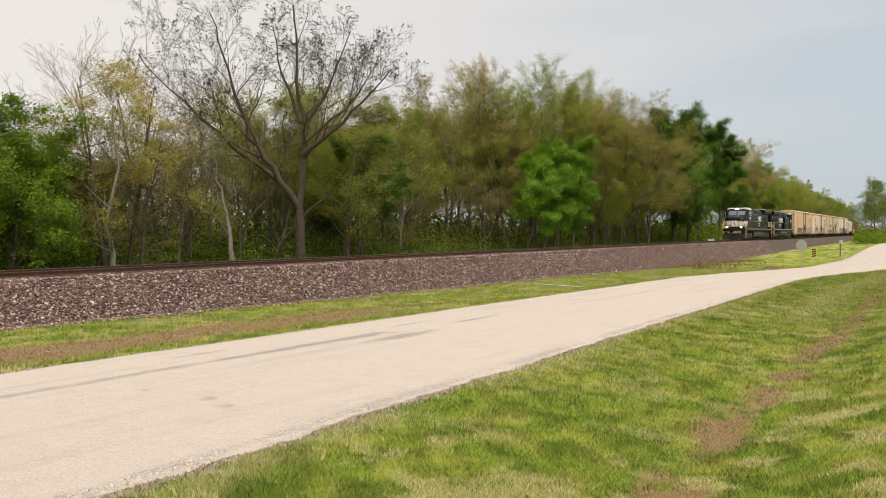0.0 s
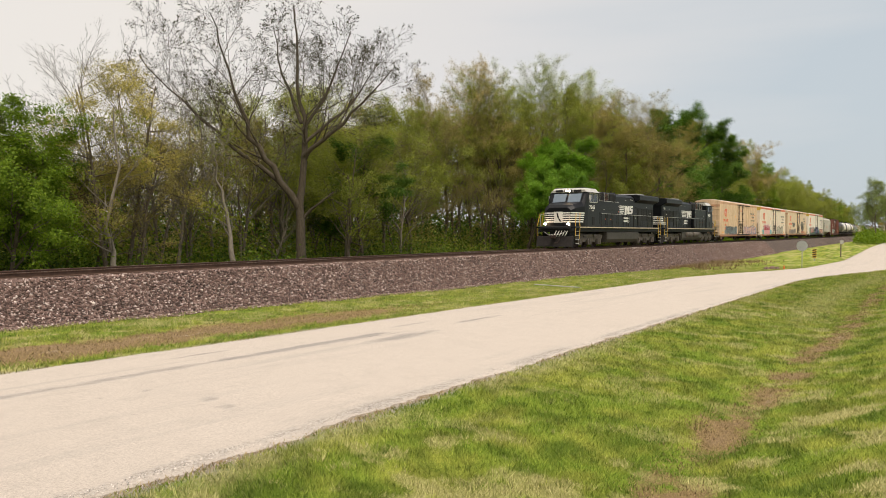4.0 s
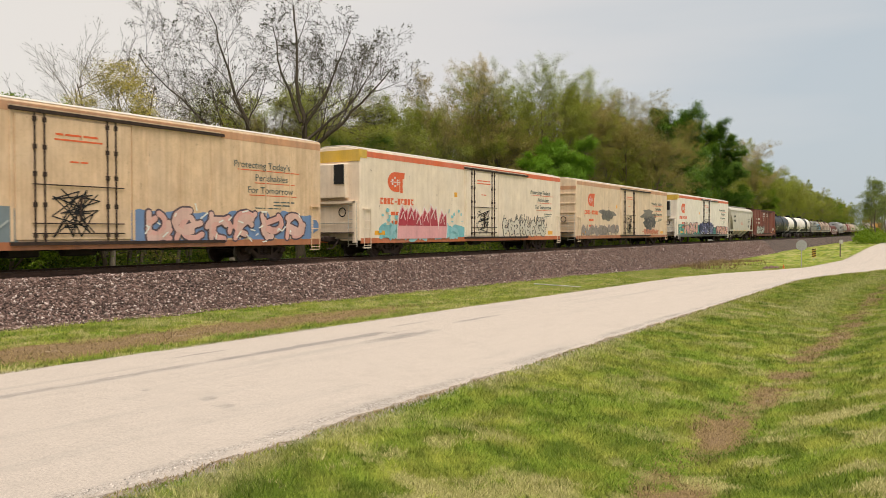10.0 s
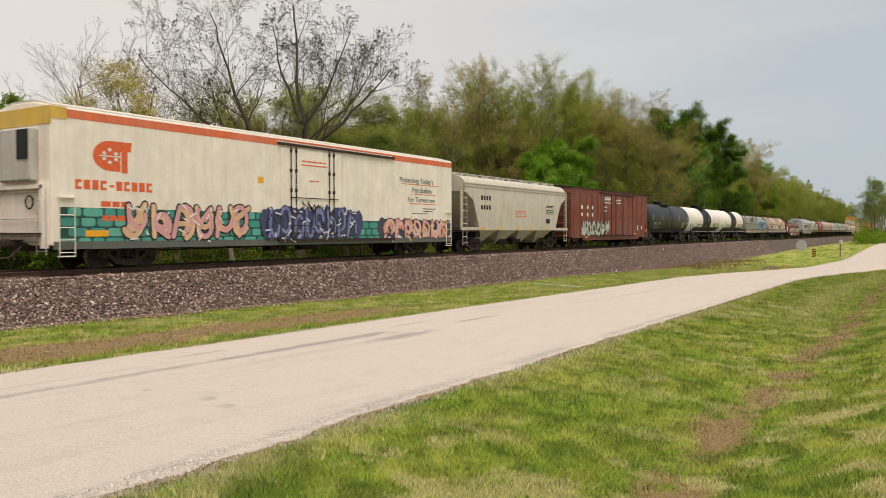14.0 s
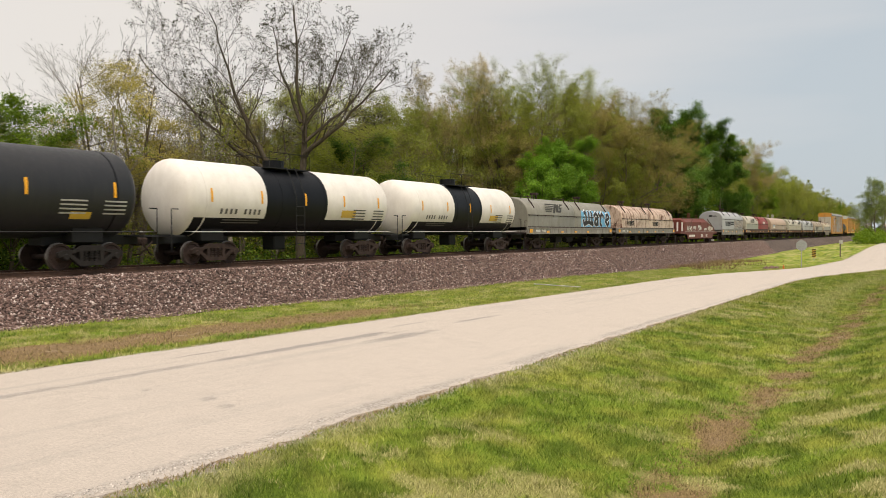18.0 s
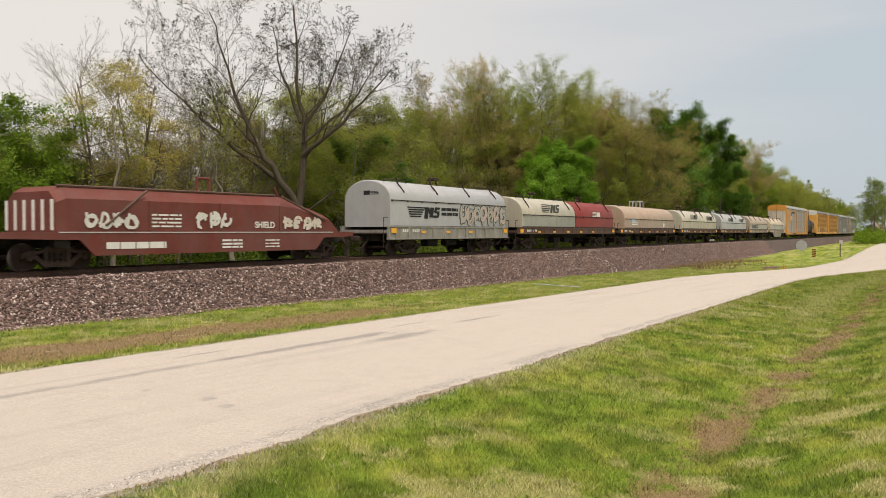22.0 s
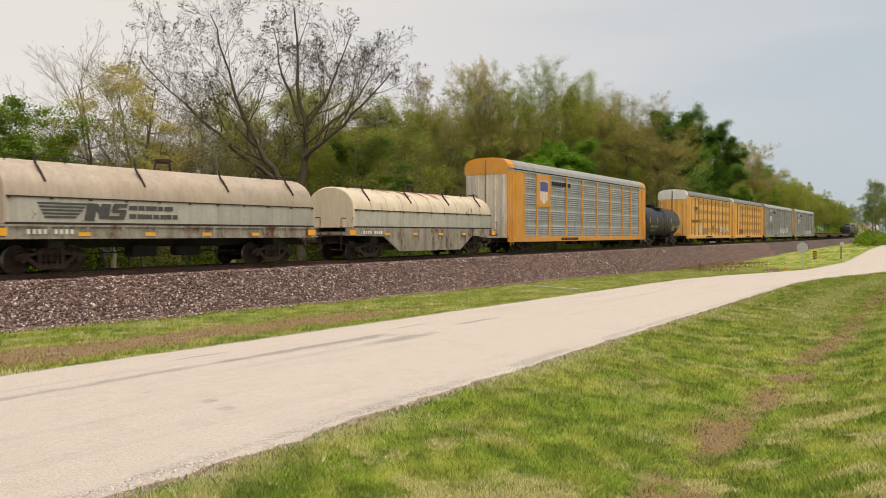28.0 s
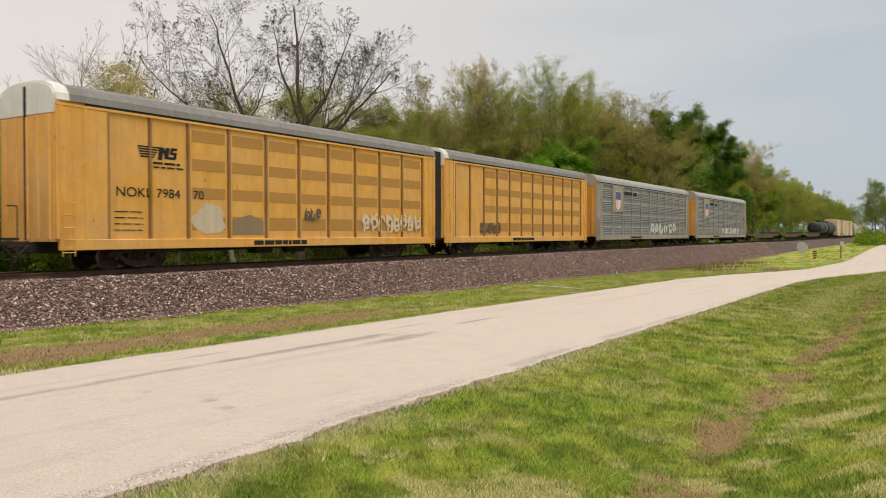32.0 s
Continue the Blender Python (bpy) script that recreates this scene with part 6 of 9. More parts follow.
    if turned:
        rb = Geo()
        for k in range(5):
            z0 = 1.95 + 0.17 * k
            rb.add([(9.76, -0.95, z0), (9.76, 0.95, z0), (9.76, 0.95, z0 + 0.09), (9.76, -0.95, z0 + 0.09)], [(0, 1, 2, 3)])
            for s in (-1, 1):
                rb.add([(9.762, s * 0.962, z0), (9.545, s * 1.055, z0), (8.6 + 0.05 * k, s * 1.068, z0), (8.6 + 0.05 * k, s * 1.068, z0 + 0.09), (9.545, s * 1.055, z0 + 0.09), (9.762, s * 0.962, z0 + 0.09)], [(0, 1, 4, 5), (1, 2, 3, 4)])
        part("end_bands", rb, M_WHITE, t)
        lettering("road_number", number, 0.3, 9.3, 1.068, 3.42, M_WHITE, t, face=1, bold=0.01)
    part("horn", Geo().box(-4.6, -4.2, -0.3, 0.3, 4.44, 4.56, 0.03).rod((-4.9, 0, 4.6), (-4.1, 0, 4.6), 0.06, 8), M_STEEL_DARK, t)
    part("exhaust_stack", Geo().box(0.4, 1.3, -0.3, 0.3, 4.38, 4.58, 0.04), M_SOOT, t)
    return t


locomotive("black diesel freight locomotive with white nose bands and lit headlights", "7545", -109.0, -87.9, True, False)
locomotive("black diesel freight locomotive running long hood first", "9451", -86.85, -65.75, False, True)
TURNED = {CARS[-1][0].name}


# ---- freight cars ----
SIDE = -1.5


def reflectors(t, y, rects):
    for r in rects:
        part("reflector", plates(Geo(), y, [r]), M_AMBER, t)


def round_top(w, z0, zs, zt, n=10, flat=0.0):
    """A hood profile: upright sides to zs, then an arch up to zt."""
    pts = [(-w, z0), (-w, zs)]
    for k in range(1, n):
        a = math.pi * k / n
        pts.append((-w * math.cos(a) * (1 - flat) + flat * (-w + 2 * w * k / n), zs + (zt - zs) * math.sin(a) ** 0.9))
    return pts + [(w, zs), (w, z0)]


def reefer(label, a, b, body, band, roof_col, seed, cold_end, ribs):
    t, H = car("refrigerator_car", label, a, b)
    rnd = random.Random(seed)
    z0, ze = 0.78, 5.0
    prof = [(-1.5, z0), (-1.5, ze - 0.05), (-1.44, ze + 0.03), (-0.6, ze + 0.18), (0.6, ze + 0.18), (1.44, ze + 0.03), (1.5, ze - 0.05), (1.5, z0)]
    part("body", Geo().prism(prof, -H, H, 0.05), body, t)
    part("roof", Geo().prism([(-1.47, ze + 0.025), (-0.6, ze + 0.185), (0.6, ze + 0.185), (1.47, ze + 0.025), (0.6, ze + 0.23), (-0.6, ze + 0.23)], -H + 0.03, H - 0.03), roof_col, t)
    sill = paint("side_sill", (0.60, 0.16, 0.05) if cold_end == 1 else ((0.12, 0.13, 0.12) if cold_end else (0.46, 0.17, 0.075)), 0.4, 0.15)
    part("side_sill", Geo().box(-H + 0.05, H - 0.05, -1.515, -1.48, 0.66, 0.90).box(-H + 0.05, H - 0.05, 1.48, 1.515, 0.66, 0.90), sill, t, "rust-red side sill")
    part("eave_band", plates(Geo(), SIDE, [(-H + 0.05, -1.95, 4.66, 4.92), (5.9, H - 0.05, 4.66, 4.92), (-1.95, 5.9, 4.86, 4.93)]), band, t)
    if ribs:
        for k in range(17):
            x = -H + 0.55 + k * (2 * H - 1.1) / 16
            if not -2.1 < x < 2.4:
                part("rib", Geo().box(x - 0.03, x + 0.03, -1.512, -1.49, 0.92, 4.62), body, t)
    # plug door with its bars and rails
    door = part("plug_door", Geo().box(-1.78, 2.04, -1.55, -1.49, 0.95, 4.62, 0.02), body, t)
    for x in (-1.22, -0.92, 1.16, 1.46):
        hw = Geo().rod((x, -1.58, 0.85), (x, -1.58, 4.75), 0.026, 6)
        for z in (1.1, 2.0, 2.9, 3.7, 4.5):
            hw.box(x - 0.05, x + 0.05, -1.61, -1.55, z - 0.07, z + 0.07)
        part("lock_bar", hw, M_STEEL_BROWN, door, "rusty lock bar")
    for z in (1.15, 1.45, 2.6):
        part("cross_bar", Geo().rod((-1.3, -1.585, z), (1.75, -1.585, z), 0.018, 6), M_STEEL_BROWN, door)
    part("door_handle", Geo().path([(0.2, -1.6, 1.5), (0.2, -1.62, 2.2), (0.45, -1.62, 2.3)], 0.03), M_STEEL_BROWN, door)
    part("door_notice", text_bars(text_bars(plates(Geo(), -1.55, [(-0.6, 1.0, 3.95, 4.0)]), -1.55, -0.55, 0.95, 4.1, 0.06, rnd), -1.55, -0.1, 0.5, 3.3, 0.05, rnd), M_REDMARK, door)
    tag = Geo()
    for k in range(16):
        ribbon(tag, [(rnd.uniform(-0.7, 0.9), rnd.uniform(1.0, 2.5)) for _ in range(3)], 0.02, -1.553 - 0.0012 * k)
    tagged(part("scrawl", tag, M_SOOT, door, "black scrawled tag"), kind="stuff")
    part("top_rail", Geo().box(-1.95, 6.0, -1.60, -1.50, 4.70, 4.80), M_STEEL_BROWN, t)
    part("bottom_rail", Geo().box(-1.95, 6.0, -1.60, -1.50, 0.80, 0.90), M_STEEL_BROWN, t)
    for x in (-1.88, 2.14):
        part("door_post", Geo().box(x - 0.05, x + 0.05, -1.53, -1.49, 0.92, 4.68), body, t)
    # ladders, grab irons, brake wheel
    for x in (-H + 0.45, H - 0.45):
        lad = ladder(Geo(), x, -1.58, 0.45, 2.3, 0.5)
        for z in (0.45, 2.25):
            lad.box(x - 0.27, x + 0.27, -1.58, -1.5, z - 0.02, z + 0.02)
        part("ladder", lad, body, t)
    el = Geo()
    end_ladder(el, -H - 0.12, -1.15, 0.5, 2.5, 0.5)
    for z in (0.9, 1.6, 2.4):
        el.rod((-H - 0.12, -1.3, z), (-H - 0.12, 1.3, z), 0.018, 5)
    part("end_ladder", el, M_GREY, t)
    part("crossover_step", Geo().box(-H - 0.4, -H, -1.3, 1.3, 1.12, 1.17), M_STEEL_BROWN, t)
    part("crossover_step", Geo().box(H, H + 0.4, -1.3, 1.3, 1.12, 1.17), M_STEEL_BROWN, t)
    part("brake_wheel", Geo().lathe_x([(-H - 0.16, 0.20), (-H - 0.13, 0.23), (-H - 0.10, 0.20), (-H - 0.13, 0.17), (-H - 0.16, 0.20)], -0.55, 2.1, 16), M_STEEL_DARK, t)
    if cold_end:
        part("end_cap", Geo().box(-H - 0.03, -H + 0.02, -1.49, 1.49, 4.45, 4.98).box(-H, -H + 0.5, -1.512, -1.49, 4.6, 4.98), M_YELLOW, t, "orange-yellow top of the end wall")
        unit = part("cooling_unit", Geo().box(-H - 0.28, -H, -0.85, 1.1, 2.75, 4.35, 0.04), M_GREY if cold_end > 1 else body, t)
        part("vent", Geo().box(-H - 0.31, -H - 0.27, -0.78, -0.2, 3.4, 4.3), M_SOOT, unit)
        part("end_frame", Geo().box(-H - 0.2, -H, -1.35, 1.35, 2.5, 2.62).box(-H - 0.2, -H, -1.35, -1.2, 0.7, 2.6).box(-H - 0.2, -H, 1.2, 1.35, 0.7, 2.6).box(-H - 0.05, -H, -1.2, 1.2, 0.8, 2.4), body, t)
    else:
        part("end_band", Geo().box(-H - 0.01, -H + 0.01, -1.46, 1.46, 4.30, 4.56), band, t)
        for z in (1.2, 1.9, 2.6, 3.3, 4.0):
            part("end_rib", Geo().box(-H - 0.05, -H, -1.4, 1.4, z - 0.06, z + 0.06, 0.02), body, t)
    # emblem: a red-orange rounded shape with a pale mark, and bars for the owner's name
    em = Geo()
    y = SIDE - 0.006
    cx, cz = (-9.35 if cold_end == 2 else -8.45), 3.62
    arc = [(cx - 0.1 + 0.62 * math.cos(a), y, cz + 0.48 * math.sin(a)) for a in [math.pi * (0.5 + k / 12) for k in range(13)]]
    em.poly(arc + [(cx + 0.26, y, cz - 0.48), (cx + 0.26, y, cz + 0.48)])
    em.poly([(cx + 0.26, y, cz + 0.16), (cx + 0.66, y, cz + 0.18), (cx + 0.70, y, cz + 0.48), (cx + 0.26, y, cz + 0.48)])
    em.poly([(cx + 0.30, y - 0.001, cz - 0.52), (cx + 0.53, y - 0.001, cz - 0.52), (cx + 0.53, y - 0.001, cz + 0.3), (cx + 0.30, y - 0.001, cz + 0.3)])
    emblem = part("emblem", em, M_REDMARK, t, "red-orange owner's emblem")
    em = Geo()
    for dx, dz in ((-0.32, 0.08), (-0.32, -0.1), (-0.12, 0.2), (-0.12, -0.2), (0.1, 0.08), (0.1, -0.1)):
        em.poly([(cx + dx + 0.075 * math.cos(k), y - 0.004, cz + dz + 0.06 * math.sin(k)) for k in range(6)])
    em.poly([(cx - 0.5, y - 0.004, cz - 0.03), (cx + 0.3, y - 0.004, cz - 0.03), (cx + 0.3, y - 0.004, cz + 0.01), (cx - 0.5, y - 0.004, cz + 0.01)])
    part("pale_mark", em, M_WHITE, emblem)
    nm = Geo()
    x = cx - 1.32
    for k in range(10):
        if k == 4:
            plates(nm, SIDE, [(x + 0.04, x + 0.2, 2.62, 2.69)])
        else:
            plates(nm, SIDE, [(x, x + 0.22, 2.52, 2.82)] if k % 3 else [(x, x + 0.09, 2.52, 2.82), (x + 0.09, x + 0.22, 2.73, 2.82), (x + 0.09, x + 0.22, 2.52, 2.60)])
        x += 0.285
    text_bars(nm, SIDE, cx - 0.45, cx + 0.45, 2.0, 0.17, rnd, 0.05)
    text_bars(nm, SIDE, cx - 0.4, cx + 0.45, 1.55, 0.17, rnd, 0.05)
    part("name_bar", nm, M_REDMARK, t)
    ink = paint("slogan_ink", (0.10, 0.135, 0.13), 0.1)
    for txt, dx, z in (("Protecting Today's", 6.5, 3.66), ("Perishables", 7.6, 3.18), ("For Tomorrow", 7.2, 2.70)):
        lettering("slogan", txt, 0.36, dx, SIDE - 0.008, z, ink, t, squeeze=1.12)
    un = Geo()
    for x0, x1, z in ((6.7, 10.1, 3.56), (7.6, 9.8, 3.08), (7.3, 9.9, 2.60)):
        plates(un, SIDE, [(x0, x1, z, z + 0.03)])
    part("underline", un, M_REDMARK, t)
    part("data_bars", text_bars(text_bars(text_bars(Geo(), SIDE, 8.6, 9.8, 2.35, 0.05, rnd), SIDE, 8.6, 9.6, 2.22, 0.05, rnd), SIDE, 7.6, 9.0, 2.1, 0.04, rnd), ink, t)
    reflectors(t, SIDE, [(H - 2.1, H - 1.35, 1.0, 1.25), (-H + 1.1, -H + 1.9, 1.05, 1.25), (-3.0, -2.7, 3.1, 3.35)])
    underframe(t, H, True, 2.9, (0.60, 0.85))
    return t, H


CREAM1 = paint("stained_cream_peach", (0.80, 0.575, 0.375), 0.42, 0.16, 0.55, (0.30, 0.17, 0.08), patch=1.3)
CREAM2 = paint("cream_white", (0.88, 0.745, 0.60), 0.22, 0.03, 0.55, (0.34, 0.22, 0.12))
CREAM3 = paint("weathered_cream", (0.80, 0.62, 0.44), 0.3, 0.06, 0.55, (0.32, 0.19, 0.09))
WHITE4 = paint("off_white", (0.90, 0.825, 0.735), 0.2, 0.0, 0.5, (0.36, 0.27, 0.18))
TAN = paint("faded_orange_band", (0.62, 0.33, 0.18), 0.3)
REDBAND = paint("red_orange_band", (0.74, 0.155, 0.055), 0.2)
PALE_ROOF = paint("pale_roof", (0.72, 0.66, 0.56), 0.25)
t, H = reefer("cream refrigerator car, heavily stained, with blue and grey graffiti", -63.9, -41.0, CREAM1, TAN, PALE_ROOF, 1, 0, True)
graffiti(t, SIDE, -8.3, -2.2, 0.8, 1.95, (0.20, 0.25, 0.28), [(0.10, 0.115, 0.125), (0.24, 0.29, 0.31)], (0.045, 0.05, 0.055), 7, 3, "slate-grey and black spray-painted piece", (0.42, 0.46, 0.46))
graffiti(t, SIDE, 2.4, 10.4, 0.8, 2.0, (0.16, 0.27, 0.50), [(0.76, 0.42, 0.37), (0.74, 0.48, 0.42)], (0.12, 0.08, 0.10), 6, 5, "pink and blue spray-painted piece", (0.85, 0.85, 0.8))
t, H = reefer("white refrigerator car with a red band and crystal-shaped graffiti", -38.3, -15.7, CREAM2, REDBAND, PALE_ROOF, 2, 1, False)
graffiti(t, SIDE, -9.2, -2.6, 0.75, 1.6, (0.20, 0.50, 0.56), None or (0.30, 0.60, 0.66), None, 5, 7, "turquoise spray-paint cloud")
rr = random.Random(6)
rim, block, foot, shine = Geo(), Geo(), Geo(), Geo()
for k in range(6):
    x, lift, lean = -8.05 + 0.74 * k, 0.16 * math.sin(1.9 * k + 0.6), rr.uniform(-0.14, 0.14)
    outline = [(-0.40, 0.85), (-0.36, 1.95), (-0.12, 2.42), (0.14, 2.12), (0.36, 2.30), (0.44, 1.5), (0.40, 0.85)]
    for g_, grow, y_, low, tint in ((rim, 1.16, 0.050, 0.85, 0), (foot, 1.0, 0.056, 0.85, 0), (block, 0.86, 0.062, 1.5, 0)):
        g_.poly([(x + dx * grow + lean * (z - 0.8), SIDE - y_ - 0.0006 * k, max(low, 1.6 + (z - 1.6) * grow) + (lift if z > 1 else 0)) for dx, z in outline])
    ribbon(shine, [(x - 0.2 + lean, 1.75 + lift), (x + 0.02 + lean, 2.1 + lift), (x + 0.18 + lean, 1.7 + lift)], 0.03, SIDE - 0.07)
part("paint_rim", rim, spray((0.86, 0.78, 0.74)), t)
part("paint_foot", foot, spray((0.80, 0.38, 0.40)), t, "pink spray-painted foot of the letters")
tagged(part("graffiti", block, spray((0.44, 0.03, 0.055)), t, "dark red blocky sprayed letters"), kind="stuff")
tagged(part("highlight", shine, spray((0.82, 0.62, 0.62)), t), kind="stuff")
spots = Geo()
for k in range(60):
    side_k = rr.choice((-1, 1))
    blob(spots, -6.1 + side_k * rr.uniform(1.9, 3.9), 0.9 + 1.6 * rr.random() ** 2, rr.uniform(0.03, 0.16), rr.uniform(0.03, 0.12), SIDE - 0.046 - 0.00002 * k, rr, 9, 0.2)
tagged(part("paint_spatter", spots, spray((0.22, 0.55, 0.60)), t), kind="stuff")
spikes = Geo()
for k in range(46):
    x = 2.7 + 0.135 * k
    ribbon(spikes, [(x, 0.95 + 0.5 * rr.random()), (x + rr.uniform(-0.25, 0.25), 1.5 + 0.2 * rr.random()), (x + rr.uniform(-0.1, 0.4), 1.75 + 0.55 * rr.random())], rr.uniform(0.02, 0.05), SIDE - 0.004 - 0.0001 * k)
tagged(part("graffiti", spikes, spray((0.06, 0.06, 0.06)), t, "spiky black scrawl"), kind="stuff")
graffiti(t, SIDE, 2.6, 8.8, 0.85, 2.0, None, (0.72, 0.66, 0.56), (0.08, 0.07, 0.07), 8, 8, "black and white scrawled tag")
t, H = reefer("cream refrigerator car with faded dark grey graffiti", -12.85, 9.95, CREAM3, TAN, PALE_ROOF, 3, 0, False)
for bx, bz, bw, bh, col_ in ((5.6, 2.75, 1.9, 0.42, (0.22, 0.20, 0.17)), (5.9, 1.9, 1.75, 0.62, (0.13, 0.125, 0.12)), (-5.0, 2.55, 1.6, 0.42, (0.24, 0.215, 0.185)), (-6.4, 1.3, 1.9, 0.32, (0.26, 0.23, 0.20)), (-3.9, 1.35, 1.1, 0.3, (0.24, 0.22, 0.19)), (5.2, 1.25, 1.3, 0.16, (0.62, 0.24, 0.15))):
    g = Geo()
    blob(g, bx, bz, bw, bh, SIDE - 0.004 - 0.0005 * bz, random.Random(int(bx * 10 + bz * 7)), 40, 0.42)
    part("overpainted_patch", g, spray(col_), t, "faded dark sprayed patch")
graffiti(t, SIDE - 0.004, 4.5, 7.3, 1.5, 2.7, None, [(0.10, 0.10, 0.10), (0.17, 0.165, 0.155)], None, 4, 15, "faded dark grey sprayed letters", (0.40, 0.33, 0.28))
graffiti(t, SIDE - 0.004, -6.2, -3.8, 2.2, 2.9, None, [(0.20, 0.185, 0.165), (0.16, 0.15, 0.14)], None, 4, 17, "faded dark grey sprayed letters")
graffiti(t, SIDE, -10.5, -2.4, 0.85, 1.8, None, (0.34, 0.28, 0.25), None, 9, 12, "faded dark scrawl")
graffiti(t, SIDE, 4.3, 8.6, 0.95, 1.4, None, (0.62, 0.22, 0.12), None, 6, 13, "faded red scrawl")
t, H = reefer("white refrigerator car, red band, colourful graffiti along its foot", 13.65, 36.53, WHITE4, REDBAND, PALE_ROOF, 4, 2, False)
rr = random.Random(9)
joint, stone_a, stone_b = Geo(), Geo(), Geo()
plates(joint, SIDE + 0.004, [(-11.2, -2.6, 0.72, 1.95), (1.6, 5.2, 0.72, 1.7)])
for row in range(4):
    for x0_, x1_, top_ in ((-11.2, -2.6, 4), (1.6, 5.2, 3)):
        x = x0_ + 0.25 * (row % 2)
        while x < x1_ - 0.4 and row < top_:
            w_ = rr.uniform(0.45, 0.75)
            zc = 0.88 + 0.31 * row
            (stone_a if rr.random() < 0.6 else stone_b).poly([(x + w_ / 2 + (w_ / 2 - 0.035) * math.copysign(abs(math.cos(q)) ** 0.45, math.cos(q)), SIDE - 0.005, zc + 0.135 * math.copysign(abs(math.sin(q)) ** 0.45, math.sin(q))) for q in [math.pi * (i_ + 0.5) / 6 for i_ in range(12)]])
            x += w_
part("paint_joints", joint, spray((0.015, 0.075, 0.065)), t)
tagged(part("graffiti", stone_a, spray((0.04, 0.30, 0.25)), t, "teal stone-like sprayed shapes"), kind="stuff")
tagged(part("graffiti", stone_b, spray((0.10, 0.42, 0.35)), t, "teal stone-like sprayed shapes"), kind="stuff")
graffiti(t, SIDE - 0.004, -9.0, -3.4, 0.85, 2.25, None, [(0.78, 0.50, 0.30), (0.72, 0.36, 0.38)], (0.03, 0.03, 0.035), 6, 21, "pale pink sprayed letters", (0.85, 0.8, 0.75))
graffiti(t, SIDE - 0.06, -2.6, 3.0, 0.8, 2.3, (0.05, 0.06, 0.16), [(0.04, 0.05, 0.12), (0.20, 0.22, 0.45)], (0.03, 0.03, 0.06), 8, 22, "navy sprayed letters", (0.8, 0.8, 0.85))
graffiti(t, SIDE - 0.004, 5.2, 10.8, 0.8, 1.9, (0.06, 0.06, 0.10), [(0.78, 0.36, 0.32), (0.80, 0.52, 0.46)], (0.14, 0.07, 0.09), 7, 23, "salmon pink sprayed letters", (0.85, 0.6, 0.2))


def covered_hopper(label, a, b, col):
    t, H = car("covered_hopper", label, a, b)
    top = [(-1.5, 1.45), (-1.5, 3.85), (-1.42, 4.1), (-1.15, 4.32), (-0.5, 4.45), (0.5, 4.45), (1.15, 4.32), (1.42, 4.1), (1.5, 3.85), (1.5, 1.45)]
    low = [(-1.5, 3.0), (-1.5, 3.85), (-1.42, 4.1), (-1.15, 4.32), (-0.5, 4.45), (0.5, 4.45), (1.15, 4.32), (1.42, 4.1), (1.5, 3.85), (1.5, 3.0)]
    g = Geo()
    loft(g, [(-H + 0.35, [(y, max(z, 3.5)) for y, z in low]), (-H + 1.3, low), (-H + 2.0, top), (H - 2.0, top), (H - 1.3, low), (H - 0.35, [(y, max(z, 3.5)) for y, z in low])])
    part("body", g, col, t, smooth=True)
    for s in (-1, 1):
        part("eave_rail", Geo().box(-H + 0.3, H - 0.3, *sorted((s * 1.46, s * 1.53)), 3.76, 3.84).box(-H + 0.3, H - 0.3, *sorted((s * 1.46, s * 1.53)), 3.92, 3.97), col, t)
    part("side_sill", Geo().box(-H, H, -1.52, -1.42, 1.28, 1.46).box(-H, H, 1.42, 1.52, 1.28, 1.46), col, t)
    for k in range(4):
        x = -H + 2.0 + (2 * H - 4.0) * (k + 0.5) / 4
        w = (2 * H - 4.0) / 8
        g = Geo()
        vs = [(x - w, -1.42, 1.45), (x + w, -1.42, 1.45), (x + w, 1.42, 1.45), (x - w, 1.42, 1.45), (x - 0.3, -0.5, 0.45), (x + 0.3, -0.5, 0.45), (x + 0.3, 0.5, 0.45), (x - 0.3, 0.5, 0.45)]
        g.add(vs, [(0, 1, 5, 4), (1, 2, 6, 5), (2, 3, 7, 6), (3, 0, 4, 7), (4, 5, 6, 7)])
        part("discharge_bay", g, col, t)
    for e in (-1, 1):
        x = e * (H - 0.08)
        g = Geo()
        ladder(g, x - e * 0.28, -1.5, 0.45, 3.95, 0.45, 0.36, 0.02)
        for s in (-1, 1):
            g.box(x - 0.05, x + 0.05, *sorted((s * 1.38, s * 1.48)), 1.3, 3.9)
        end_ladder(g, x, 0.9, 1.3, 3.9, 0.45, 0.36, 0.02)
        part("end_ladder", g, col, t)
        part("end_platform", Geo().box(*sorted((x, x - e * 2.0)), -1.45, 1.45, 1.2, 1.28), M_STEEL_BROWN, t)
        part("slope_sheet", Geo().add([(e * (H - 0.4), -1.38, 3.5), (e * (H - 0.4), 1.38, 3.5), (e * (H - 2.2), 1.38, 1.35), (e * (H - 2.2), -1.38, 1.35)], [(0, 1, 2, 3)]), col, t)
    g = Geo()
    g.box(-H + 0.2, H - 0.2, -0.55, -0.35, 4.56, 4.60).box(-H + 0.2, H - 0.2, 0.35, 0.55, 4.56, 4.60)
    for k in range(9):
        x = -H + 0.5 + k * (2 * H - 1) / 8
        g.box(x - 0.03, x + 0.03, -0.6, 0.6, 4.42, 4.56)
    part("roof_walk", g, M_GREY, t)
    for k in range(5):
        x = -H + 1.5 + k * (2 * H - 3) / 4
        part("hatch", Geo().box(x - 0.9, x + 0.9, -0.3, 0.3, 4.45, 4.58, 0.04), col, t)
    rnd = random.Random(2)
    ink = M_SOOT
    g = Geo()
    lx = -H + 2.2
